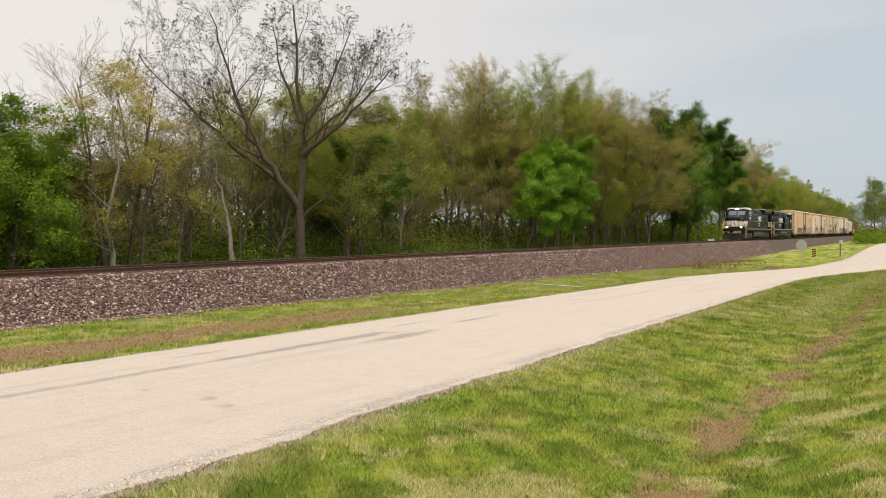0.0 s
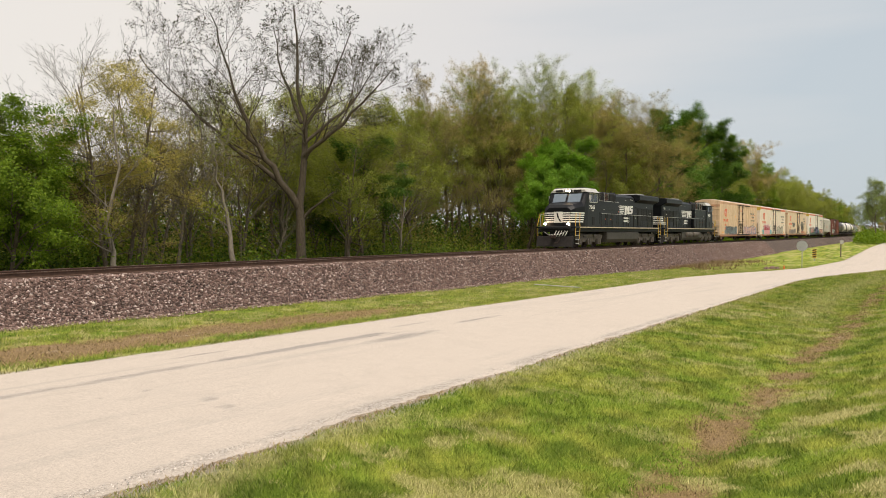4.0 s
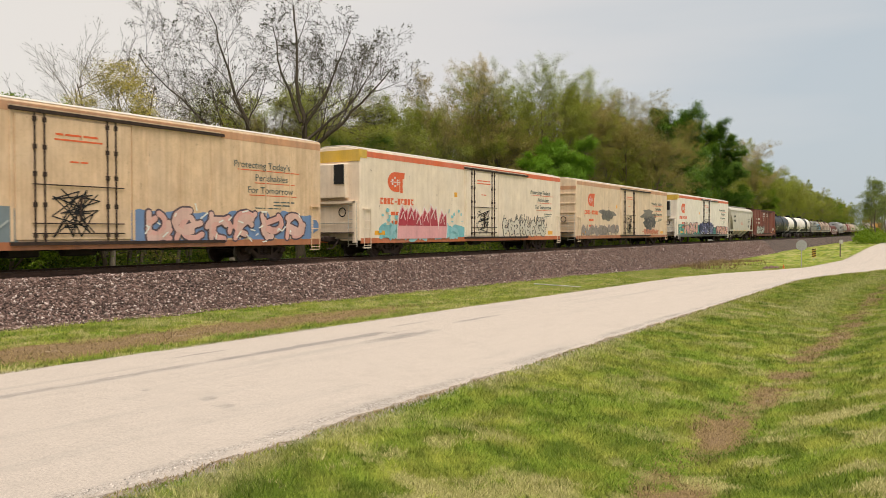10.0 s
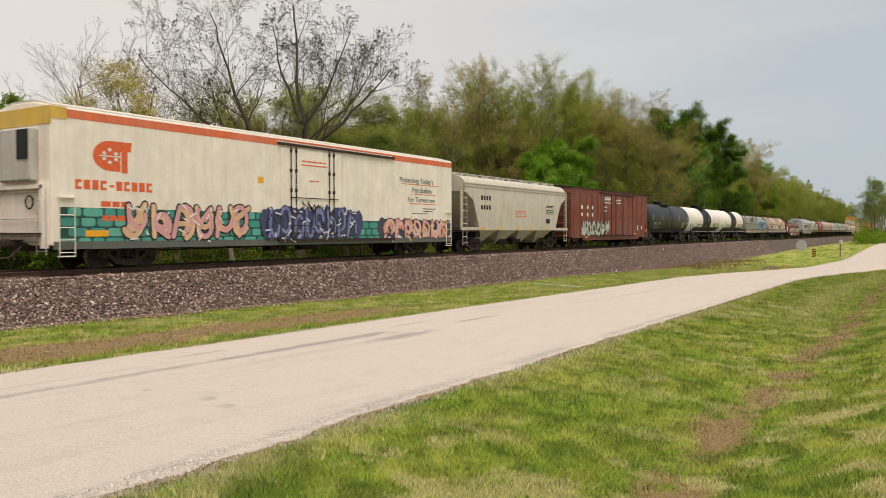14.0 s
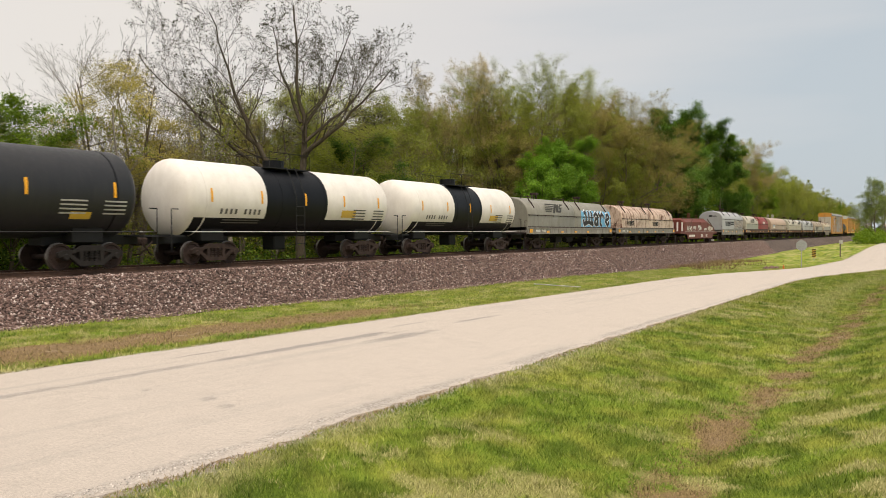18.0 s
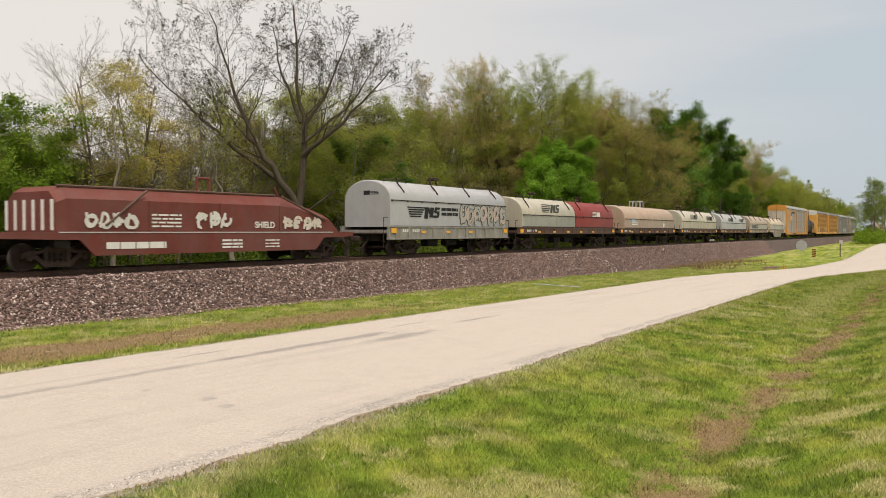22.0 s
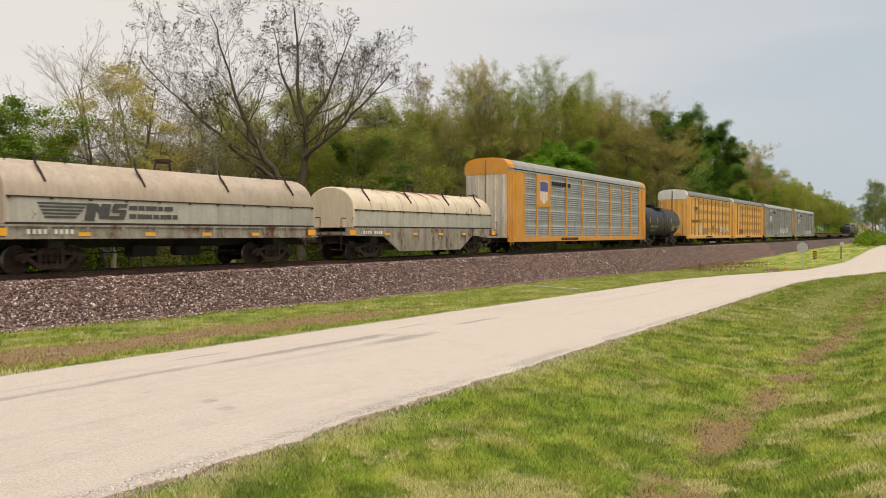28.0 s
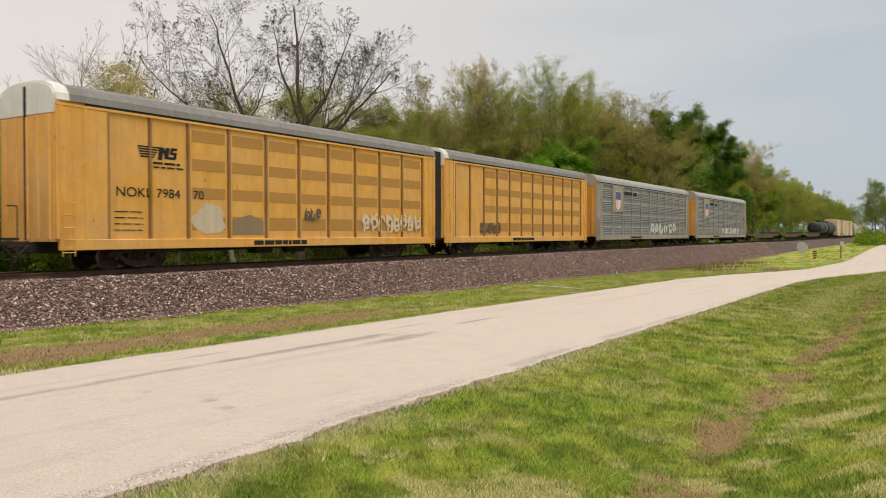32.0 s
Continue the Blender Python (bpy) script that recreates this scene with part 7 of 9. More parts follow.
    for z, n in ((3.0, 4), (2.45, 4)):
        for k in range(n):
            plates(g, SIDE, [(lx + 0.32 * k, lx + 0.32 * k + 0.2, z + 0.04, z + 0.3)])
    for z in (2.9, 2.8, 2.6, 2.5, 2.38):
        text_bars(g, SIDE, H - 3.6, H - 2.4, z, 0.05, rnd)
    plates(g, SIDE, [(H - 3.6, H - 3.0, 1.75, 2.05)])
    part("lettering", g, ink, t)
    g = Geo()
    for z in (2.45, 2.3, 2.15):
        text_bars(g, SIDE, -0.8, 0.8, z, 0.05, rnd)
    part("red_lettering", g, M_REDMARK, t)
    reflectors(t, SIDE - 0.02, [(-H + 2.1 + 2.2 * k, -H + 2.6 + 2.2 * k, 1.32, 1.42) for k in range(5)])
    underframe(t, H, True, 2.1, (0.85, 1.15))
    return t


HOPPER_GREY = paint("light_grey_hopper", (0.56, 0.515, 0.43), 0.25, 0.03)
covered_hopper("light grey covered hopper car with dusty discharge bays", 37.55, 52.3, HOPPER_GREY)


def boxcar(label, a, b, col, top=4.45):
    t, H = car("boxcar", label, a, b)
    part("body", Geo().prism([(-1.5, 0.8), (-1.5, top), (-0.5, top + 0.14), (0.5, top + 0.14), (1.5, top), (1.5, 0.8)], -H, H, 0.03), col, t)
    part("roof", Geo().prism([(-1.55, top - 0.05), (-1.55, top + 0.02), (-0.5, top + 0.17), (0.5, top + 0.17), (1.55, top + 0.02), (1.55, top - 0.05)], -H - 0.04, H + 0.04), M_STEEL_BROWN if top < 4.46 else col, t)
    for k in range(15):
        x = -H + 0.4 + k * (2 * H - 0.8) / 14
        if not -3.0 < x < 2.6:
            part("rib", Geo().box(x - 0.06, x + 0.06, -1.545, -1.5, 0.95, top - 0.15, 0.01), col, t)
    for x0, x1 in ((-2.9, -0.25), (-0.2, 2.5)):
        d = part("door", Geo().box(x0, x1, -1.56, -1.5, 0.95, top - 0.3, 0.015), col, t)
        for z in (1.6, 2.3, 3.0, 3.6):
            part("door_rib", Geo().box(x0 + 0.1, x1 - 0.1, -1.585, -1.56, z - 0.05, z + 0.05), col, d)
        for xb in (x0 + 0.5, x1 - 0.5):
            part("lock_bar", Geo().rod((xb, -1.6, 0.9), (xb, -1.6, top - 0.3), 0.025, 6), M_STEEL_BROWN, d)
    part("door_rail", Geo().box(-3.2, 5.0, -1.60, -1.5, top - 0.26, top - 0.18).box(-3.2, 5.0, -1.60, -1.5, 0.82, 0.92), M_STEEL_BROWN, t)
    part("side_sill", Geo().box(-H + 2.2, H - 2.2, -1.5, -1.44, 0.55, 0.8).box(-H, H, -1.52, -1.49, 0.72, 0.86), col, t)
    for x in (-H + 0.35, H - 0.35):
        part("ladder", ladder(Geo(), x, -1.6, 0.45, 1.9, 0.45), col, t)
    part("end_ladder", end_ladder(Geo(), -H - 0.1, -1.15, 0.5, 4.3, 0.45), col, t)
    for z in (1.2, 1.8, 2.4, 3.0, 3.6, 4.1):
        part("end_rib", Geo().box(-H - 0.06, -H, -1.4, 1.4, z - 0.1, z + 0.1, 0.04), col, t)
    underframe(t, H, True, 2.6, (0.6, 0.85))
    return t, H


BOX_RED = paint("oxide_red_boxcar", (0.21, 0.05, 0.029), 0.22, 0.12, 0.6, (0.05, 0.025, 0.02))
t, H = boxcar("oxide-red ribbed boxcar with white graffiti near its doors", 53.1, 70.45, BOX_RED)
graffiti(t, SIDE - 0.06, -7.0, -1.2, 0.85, 2.1, None, [(0.62, 0.60, 0.54), (0.45, 0.50, 0.44)], (0.10, 0.07, 0.06), 6, 31, "off-white bubble-letter graffiti", (0.2, 0.12, 0.1))
g, rnd = Geo(), random.Random(8)
for z in (3.85, 3.72, 3.59, 3.46):
    text_bars(g, SIDE - 0.07, -2.4, -0.8, z, 0.08, rnd, 0.03)
for z in (3.75, 3.6, 3.48):
    text_bars(g, SIDE - 0.07, 0.3, 1.5, z, 0.07, rnd, 0.03)
for z in (3.1, 2.95, 2.8):
    text_bars(g, SIDE - 0.07, -2.3, -1.7, z, 0.08, rnd, 0.03)
for x in (-7.0, -5.9, -4.9):
    for z in (2.9, 2.35):
        plates(g, SIDE - 0.045, [(x, x + 0.3, z, z + 0.26)])
plates(g, SIDE - 0.045, [(H - 1.8, H - 1.5, 1.4, 1.7), (H - 2.8, H - 2.6, 1.3, 1.75)])
part("lettering", g, M_WHITE, t)
reflectors(t, SIDE - 0.05, [(H - 0.7, H - 0.2, 1.2, 1.4), (-0.2 - 6, 0.3 - 6, 0.74, 0.84), (H - 3.8, H - 3.2, 0.95, 1.05)])


TANK_INK = plain("faded_black_ink", (0.12, 0.11, 0.10), 0.7)


def tank_car(label, a, b, r, zc, paint_of, bands=None, marks=0):
    """paint_of: the shell's coat; bands: (x0, x1) of a dark band round a white shell."""
    t, H = car("tank_car", label, a, b)
    L = H - 0.15
    d = 0.55
    prof = [(-L, 0.0)] + [(-L + d * (1 - math.cos(k * math.pi / 12)), r * math.sin(k * math.pi / 12) ** 0.8) for k in range(1, 7)]
    xs = [-L + d] + ([bands[0], bands[1]] if bands else []) + [L - d]
    for x in xs:
        if prof[-1][0] < x - 1e-3:
            prof.append((x, r))
    prof += [(L - d * (1 - math.cos(k * math.pi / 12)), r * math.sin(k * math.pi / 12) ** 0.8) for k in range(5, 0, -1)] + [(L, 0.0)]
    g = Geo()
    g.lathe_x(prof, 0, zc, 36)
    me = g.mesh("shell", [paint_of, M_BLACK], True)
    if bands:
        for p in me.polygons:
            c = p.center
            if bands[0] < c.x < bands[1] or (c.z < zc - 0.56 * r and abs(c.x) < L - d):
                p.material_index = 1
    part("shell", me, None, t)
    for x in (-L + d + 0.5, L - d - 0.5, -1.3, 1.3):
        part("weld_band", Geo().lathe_x([(x - 0.03, r), (x - 0.03, r + 0.008), (x + 0.03, r + 0.008), (x + 0.03, r)], 0, zc, 36), M_BLACK if (bands and bands[0] < x < bands[1]) or not bands else paint_of, t)
    # dome, platform and valves
    mid_x = (bands[0] + bands[1]) / 2 if bands else 0.0
    g = Geo()
    ring_ = [(0.45 * math.cos(math.pi * k / 8), 0.45 * math.sin(math.pi * k / 8)) for k in range(16)]
    g.add([(mid_x + a_, b_, z) for z in (zc + r - 0.1, zc + r + 0.3) for a_, b_ in ring_] + [(mid_x, 0, zc + r + 0.34)],
          [(k, (k + 1) % 16, 16 + (k + 1) % 16, 16 + k) for k in range(16)] + [(16 + k, 16 + (k + 1) % 16, 32) for k in range(16)])
    part("dome", g, M_BLACK, t)
    g = Geo()
    g.box(mid_x - 1.2, mid_x + 1.2, -0.95, -0.5, zc + r - 0.1, zc + r - 0.06).box(mid_x - 1.2, mid_x + 1.2, 0.5, 0.95, zc + r - 0.1, zc + r - 0.06)
    for s in (-1, 1):
        for x in (-1.2, 0.0, 1.2):
            g.rod((mid_x + x, s * 0.95, zc + r - 0.1), (mid_x + x, s * 0.95, zc + r + 0.55), 0.015, 5)
        g.rod((mid_x - 1.2, s * 0.95, zc + r + 0.55), (mid_x + 1.2, s * 0.95, zc + r + 0.55), 0.015, 5)
    part("platform", g, M_SOOT, t)
    g = Geo()
    ladder(g, mid_x, -r - 0.08, 0.6, zc + 0.2, 0.5)
    g.path([(mid_x - 0.25, -r - 0.08, zc + 0.2), (mid_x - 0.25, -r * 0.9, zc + r * 0.6), (mid_x - 0.25, -0.95, zc + r)], 0.018)
    g.path([(mid_x + 0.25, -r - 0.08, zc + 0.2), (mid_x + 0.25, -r * 0.9, zc + r * 0.6), (mid_x + 0.25, -0.95, zc + r)], 0.018)
    part("ladder", g, M_SOOT, t)
    g = Geo()
    for s in (-1, 1):
        zr = zc - r * 0.86
        g.rod((-L + 0.3, s * (r + 0.03), zr), (L - 0.3, s * (r + 0.03), zr), 0.02, 6)
        for k in range(7):
            x = -L + 0.4 + k * (2 * L - 0.8) / 6
            g.rod((x, s * (r + 0.03), zr), (x, s * r * 0.62, zr + 0.02), 0.012, 4)
    part("handrail", g, M_GREY if bands else M_SOOT, t)
    for e in (-1, 1):
        g = Geo()
        x = e * (L - 1.75)
        g.box(x - 0.55, x + 0.55, -0.9, 0.9, 0.85, zc - r * 0.75, 0.03)
        g.box(*sorted((e * (L - 3.0), e * (H + 0.35))), -0.35, 0.35, 0.78, 1.1)
        g.box(*sorted((e * (H - 0.2), e * (H + 0.4))), -1.4, 1.4, 1.02, 1.08)
        for s in (-1, 1):
            g.path([(e * (H + 0.35), s * 1.38, 0.5), (e * (H + 0.35), s * 1.38, 2.0), (e * (H + 0.05), s * 1.38, 2.0)], 0.02)
        part("saddle", g, M_SOOT, t)
    part("bottom_outlet", Geo().box(mid_x - 0.35, mid_x + 0.35, -0.35, 0.35, 0.45, zc - r + 0.05, 0.05), M_SOOT, t)
    # yellow reflector strips, bars of writing
    def curved(x0, x1, z0, z1, off=0.012):
        g = Geo()
        n = 6
        vs = []
        for k in range(n + 1):
            z = z0 + (z1 - z0) * k / n
            y = -math.sqrt(max((r + off) ** 2 - (z - zc) ** 2, 0.01))
            vs += [(x0, y, z), (x1, y, z)]
        g.add(vs, [(2 * k, 2 * k + 1, 2 * k + 3, 2 * k + 2) for k in range(n)])
        return g
    for k in range(5):
        x = -L + 1.2 + k * (2 * L - 2.4) / 4
        part("reflector", curved(x, x + 0.1, zc - 0.15, zc + 0.35), M_AMBER, t)
    rnd = random.Random(marks)
    ink = TANK_INK if bands else M_GREY
    x = -L + 1.7
    for k in range(9):
        if k != 4:
            part("lettering", curved(x, x + 0.11, zc - 0.58, zc - 0.38), ink, t)
        x += 0.24
    for zz in (0.78, 0.88):
        part("small_writing", curved(-L + 1.9, -L + 3.8, zc - zz - 0.04, zc - zz), ink, t)
    for i in range(4):
        z = zc - 0.25 - 0.13 * i
        part("data_panel", curved(L - 3.0, L - 2.1, z - 0.05, z, 0.013), ink, t)
        part("data_panel", curved(L - 1.5, L - 0.7, z - 0.05, z, 0.013), ink, t)
    if bands:
        part("yellow_panel", curved(bands[1] + 1.0, bands[1] + 2.0, zc - 0.62, zc - 0.3), M_YELLOW, t)
    else:
        part("yellow_panel", curved(L - 2.6, L - 1.9, zc - 0.85, zc - 0.62), M_YELLOW, t)
    for x in (-L + 1.75, L - 1.75):
        bogie(t, x, not bands)
    coupler(t, -H - 0.3, -1)
    coupler(t, H + 0.3, 1)
    return t


TANK_BLACK = paint("black_tank_paint", (0.022, 0.023, 0.027), 0.15, 0, 0.4, (0.08, 0.07, 0.06))
TANK_WHITE = paint("white_tank_paint", (0.80, 0.755, 0.70), 0.12, 0, 0.45, (0.4, 0.33, 0.25))
tank_car("black cylindrical tank car with yellow reflector strips", 71.2, 85.6, 1.45, 2.45, TANK_BLACK, None, 1)
tank_car("white tank car with a broad black band and a black underside", 86.9, 99.7, 1.45, 2.45, TANK_WHITE, (-2.2, 1.45), 2)
tank_car("white tank car with a broad black band and a black underside", 100.8, 113.25, 1.45, 2.45, TANK_WHITE, (-1.65, 1.42), 3)


def coil_car(label, a, b, hoods, frame_mat, top=3.45, shoulder=2.3, base=1.5, posts=True, fish=False, deep=False, marks=(), ends=None):
    """A coil car: one or more round-topped hoods (x0, x1, paint) in a shallow frame."""
    t, H = car("coil_car", label, a, b)
    for i, (x0, x1, mat) in enumerate(hoods):
        g = Geo()
        prof = round_top(1.45, base, shoulder, top, 12)
        cap = [(y * 0.97, z if z < shoulder else shoulder + (z - shoulder) * 0.95) for y, z in prof]
        loft(g, [(x0, cap), (x0 + 0.06, prof), (x1 - 0.06, prof), (x1, cap)])
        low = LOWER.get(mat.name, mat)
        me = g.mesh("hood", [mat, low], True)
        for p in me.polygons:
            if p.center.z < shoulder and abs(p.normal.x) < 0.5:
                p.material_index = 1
        hood = part("hood", me, None, t)
        n = max(3, round((x1 - x0) / 1.25))
        for k in range(1, 0 if mat.name in SMOOTH else n):
            x = x0 + (x1 - x0) * k / n
            hoop = Geo()
            loft(hoop, [(x - 0.025, round_top(1.458, base, shoulder, top + 0.01, 12)), (x + 0.025, round_top(1.458, base, shoulder, top + 0.01, 12))])
            part("hoop", hoop, HOOPS.get(mat.name, mat), hood)
        seam = Geo()
        for s in (-1, 1):
            seam.box(x0 + 0.03, x1 - 0.03, *sorted((s * 1.44, s * 1.475)), shoulder - 0.02, shoulder + 0.02)
            n = int((x1 - x0) / 1.25)
            for k in range(n + 1):
                x = x0 + 0.1 + k * (x1 - x0 - 0.2) / n
                seam.box(x - 0.05, x + 0.05, *sorted((s * 1.45, s * 1.49)), shoulder - 0.06, shoulder + 0.01)
            seam.box(x0, x1, *sorted((s * 1.44, s * 1.49)), base - 0.03, base + 0.05)
        part("seam", seam, M_STEEL_BROWN, hood)
        m = (x0 + x1) / 2
        rise_ = top - shoulder
        for x in () if mat.name == C_PINK.name else (x0 + 1.0, x1 - 1.0) if x1 - x0 < 9 else (x0 + 1.2, x0 + (x1 - x0) * 0.36, x1 - (x1 - x0) * 0.36, x1 - 1.2):
            for s in (-1, 1):
                br = Geo().path([(x + 0.05, s * 1.37, shoulder + rise_ * 0.40), (x, s * 1.19, shoulder + rise_ * 0.66), (x - 0.03, s * 1.0, shoulder + rise_ * 0.86), (x - 0.05, s * 0.95, top + 0.10)], 0.042)
                part("lifting_bracket", br, M_STEEL_BROWN, hood)
        for xa, xb in ((x0 + 0.4, x0 + 2.3), (x1 - 2.3, x1 - 0.4)):
            part("grab_rail", Geo().path([(xa, -0.72, top - 0.12), (xa, -0.72, top + 0.05), (xb, -0.72, top + 0.05), (xb, -0.72, top - 0.12)], 0.022), M_STEEL_BROWN, hood)
        if x1 - x0 > 13.5:
            for dx in (-0.5, 0.5):
                for y in (-0.35, 0.35):
                    part("lifting_loop", Geo().path([(m + dx - 0.42, y, top - 0.04), (m + dx - 0.38, y, top + 0.52), (m + dx + 0.38, y, top + 0.52), (m + dx + 0.42, y, top - 0.04)], 0.035), M_GREY, hood)
            continue
        hk = Geo().path([(m - 0.35, 0, top - 0.02), (m - 0.30, 0, top + 0.36), (m + 0.30, 0, top + 0.36), (m + 0.35, 0, top - 0.02)], 0.05)
        hk.box(m - 0.2, m + 0.2, -0.25, 0.25, top + 0.26, top + 0.42, 0.03)
        part("lifting_hook", hk, M_STEEL_BROWN, hood)
    fr = Geo()
    zlo = 0.82 if deep else 1.05
    for s in (-1, 1):
        if fish:
            fr.slab([(-H, 1.12), (-H, 1.48), (H, 1.48), (H, 1.12), (H - 2.8, 1.08), (H - 4.1, 0.34), (-H + 4.1, 0.34), (-H + 2.8, 1.08)], *sorted((s * 1.42, s * 1.5)))
        else:
            fr.box(-H, H, *sorted((s * 1.40, s * 1.5)), zlo, 1.47)
            fr.box(-H, H, *sorted((s * 1.38, s * 1.56)), zlo, zlo + 0.06)
            fr.box(-H, H, *sorted((s * 1.38, s * 1.54)), 1.42, 1.48)
    fr.box(-H, H, -1.4, 1.4, 1.15, 1.3)
    part("frame", fr, frame_mat, t)
    for k in range(11):
        x = -H + 0.6 + k * (2 * H - 1.2) / 10
        part("stake", Geo().box(x - 0.06, x + 0.06, -1.545, -1.5, zlo + 0.06, 1.42), frame_mat, t)
    reflectors(t, -1.55, [(-H + 0.15, -H + 0.6, 1.14, 1.38), (H - 0.6, H - 0.15, 1.14, 1.38)] + [(-H + 2.8 + 2.4 * k, -H + 3.2 + 2.4 * k, 1.13, 1.25) for k in range(int((2 * H - 4.0) / 2.4))])
    g, rnd = Geo(), random.Random(len(label))
    for k in range(9):
        if k != 4:
            plates(g, -1.505, [(-H + 1.2 + 0.17 * k, -H + 1.3 + 0.17 * k, 1.2, 1.34)])
    part("lettering", g, M_WHITE, t)
    for e in (-1, 1):
        g = Geo().box(*sorted((e * H, e * (H + 0.5))), -1.4, 1.4, 1.10, 1.16)
        for s in (-1, 1):
            g.path([(e * (H + 0.3), s * 1.42, 0.45), (e * (H + 0.3), s * 1.42, 1.9), (e * (H - 0.02), s * 1.42, 1.9)], 0.02)
        for k in range(3):
            g.rod((e * (H + 0.45), -1.3, 0.5 + 0.3 * k), (e * (H + 0.45), -0.9, 0.5 + 0.3 * k), 0.016, 5)
        part("end_platform", g, M_STEEL_BROWN, t)
    for x, z, w, h, mat in marks:
        stripes_logo(t, x, z, w, h, -1.462 if z < shoulder - h else -1.42, mat)
    underframe(t, H, True, 2.2, (0.75, 1.08))
    return t, H


M_FADED = plain("faded_emblem_ink", (0.075, 0.072, 0.07), 0.8)
C_OLIVE = paint("grey_green_hood", (0.265, 0.256, 0.214), 0.35, 0.05, 0.45)
C_RUST = paint("rusty_beige_hood", (0.62, 0.48, 0.38), 0.4, 0.78, 0.6, (0.20, 0.10, 0.07), patch=1.1)
C_GREY = paint("silver_grey_hood", (0.40, 0.405, 0.415), 0.10, 0.0, 0.4)
C_BEIGE = paint("beige_hood", (0.482, 0.447, 0.361), 0.2, 0.03, 0.5)
C_RED = paint("faded_red_hood", (0.25, 0.036, 0.03), 0.3, 0.08, 0.5, (0.12, 0.06, 0.05), fade=0.05)
C_PINK = paint("pinkish_tan_hood", (0.46, 0.335, 0.245), 0.2, 0.03, 0.5)
C_CREAM = paint("cream_hood_stained", (0.66, 0.565, 0.42), 0.3, 0.28, 0.5, (0.36, 0.2, 0.09), patch=1.2)
C_SILVER = paint("pale_silver_hood", (0.416, 0.424, 0.416), 0.18, 0.04, 0.4)
C_TAN = paint("grey_tan_hood", (0.45, 0.365, 0.28), 0.3, 0.06, 0.5)
F_BROWN = paint("brown_frame", (0.115, 0.060, 0.045), 0.5, 0.2, 0.7)
F_GREY = paint("grey_frame", (0.306, 0.293, 0.264), 0.6, 0.22, 0.6, (0.12, 0.085, 0.06))
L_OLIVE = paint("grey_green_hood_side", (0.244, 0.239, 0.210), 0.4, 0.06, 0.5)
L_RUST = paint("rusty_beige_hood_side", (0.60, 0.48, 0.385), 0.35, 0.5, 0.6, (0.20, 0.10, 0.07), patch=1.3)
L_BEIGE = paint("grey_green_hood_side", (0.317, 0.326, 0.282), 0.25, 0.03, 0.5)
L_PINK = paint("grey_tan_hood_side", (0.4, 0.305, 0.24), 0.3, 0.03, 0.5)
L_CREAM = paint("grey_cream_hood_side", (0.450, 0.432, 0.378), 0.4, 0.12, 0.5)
RUST_STAIN = paint("rust_stain", (0.36, 0.14, 0.07), 0.5, 0.2, 0.8)
F_STAIN = paint("stained_grey_frame", (0.33, 0.30, 0.25), 0.8, 0.75, 0.7, (0.11, 0.075, 0.05), patch=1.0)
C_ASH = paint("ash_white_hood", (0.52, 0.50, 0.41), 0.35, 0.2, 0.5, (0.30, 0.19, 0.10), patch=1.2)
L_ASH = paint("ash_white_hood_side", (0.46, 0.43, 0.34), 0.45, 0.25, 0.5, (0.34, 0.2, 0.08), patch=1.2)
SMOOTH = {C_GREY.name, C_PINK.name, C_TAN.name, C_BEIGE.name, C_OLIVE.name, C_RED.name}
R_HOOP = paint("rusted_hoop", (0.26, 0.15, 0.10), 0.5, 0.6, 0.7)
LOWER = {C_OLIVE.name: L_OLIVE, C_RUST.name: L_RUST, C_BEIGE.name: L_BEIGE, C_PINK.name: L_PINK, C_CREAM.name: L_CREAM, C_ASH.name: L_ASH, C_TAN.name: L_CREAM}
HOOPS = {C_RUST.name: R_HOOP, C_CREAM.name: L_CREAM}
t, H = coil_car("olive-grey coil car with round hoods and a blue graffiti piece", 114.4, 129.8, [(-7.6, 0.2, C_OLIVE), (0.28, 7.6, C_OLIVE)], F_GREY, 3.5, marks=((-5.1, 2.55, 2.6, 0.58, M_FADED),))


def on_hood(x, z, lift, shoulder=2.3, top=3.5):
    """A point on the near side of a hood, lift metres off its sheet."""
    k = min(max((z - shoulder) / (top - shoulder), 0.0), 1.0) ** (1 / 0.9)
    return x, -1.45 * math.sqrt(1 - k * k) - lift, z


def hood_strokes(strokes, w, lift, mat, parent, label):
    """Broken-pen strokes through points of (x, z), each one laid on the curve of the hood."""
    for n, pts in enumerate(strokes):
        g = Geo()
        for (xa, za), (xb, zb) in zip(pts, pts[1:]):
            d = math.hypot(xb - xa, zb - za)
            nx, nz = -(zb - za) / d * w, (xb - xa) / d * w
            ex, ez = (xb - xa) / d * w * 0.6, (zb - za) / d * w * 0.6
            vs = []
            for k in range(7):
                f = k / 6
                x, z = xa - ex + (xb - xa + 2 * ex) * f, za - ez + (zb - za + 2 * ez) * f
                vs += [on_hood(x + nx, z + nz, lift + 0.001 * n), on_hood(x - nx, z - nz, lift + 0.001 * n)]
            g.add(vs, [(2 * k, 2 * k + 1, 2 * k + 3, 2 * k + 2) for k in range(6)])
        part("graffiti", g, mat, parent, label)


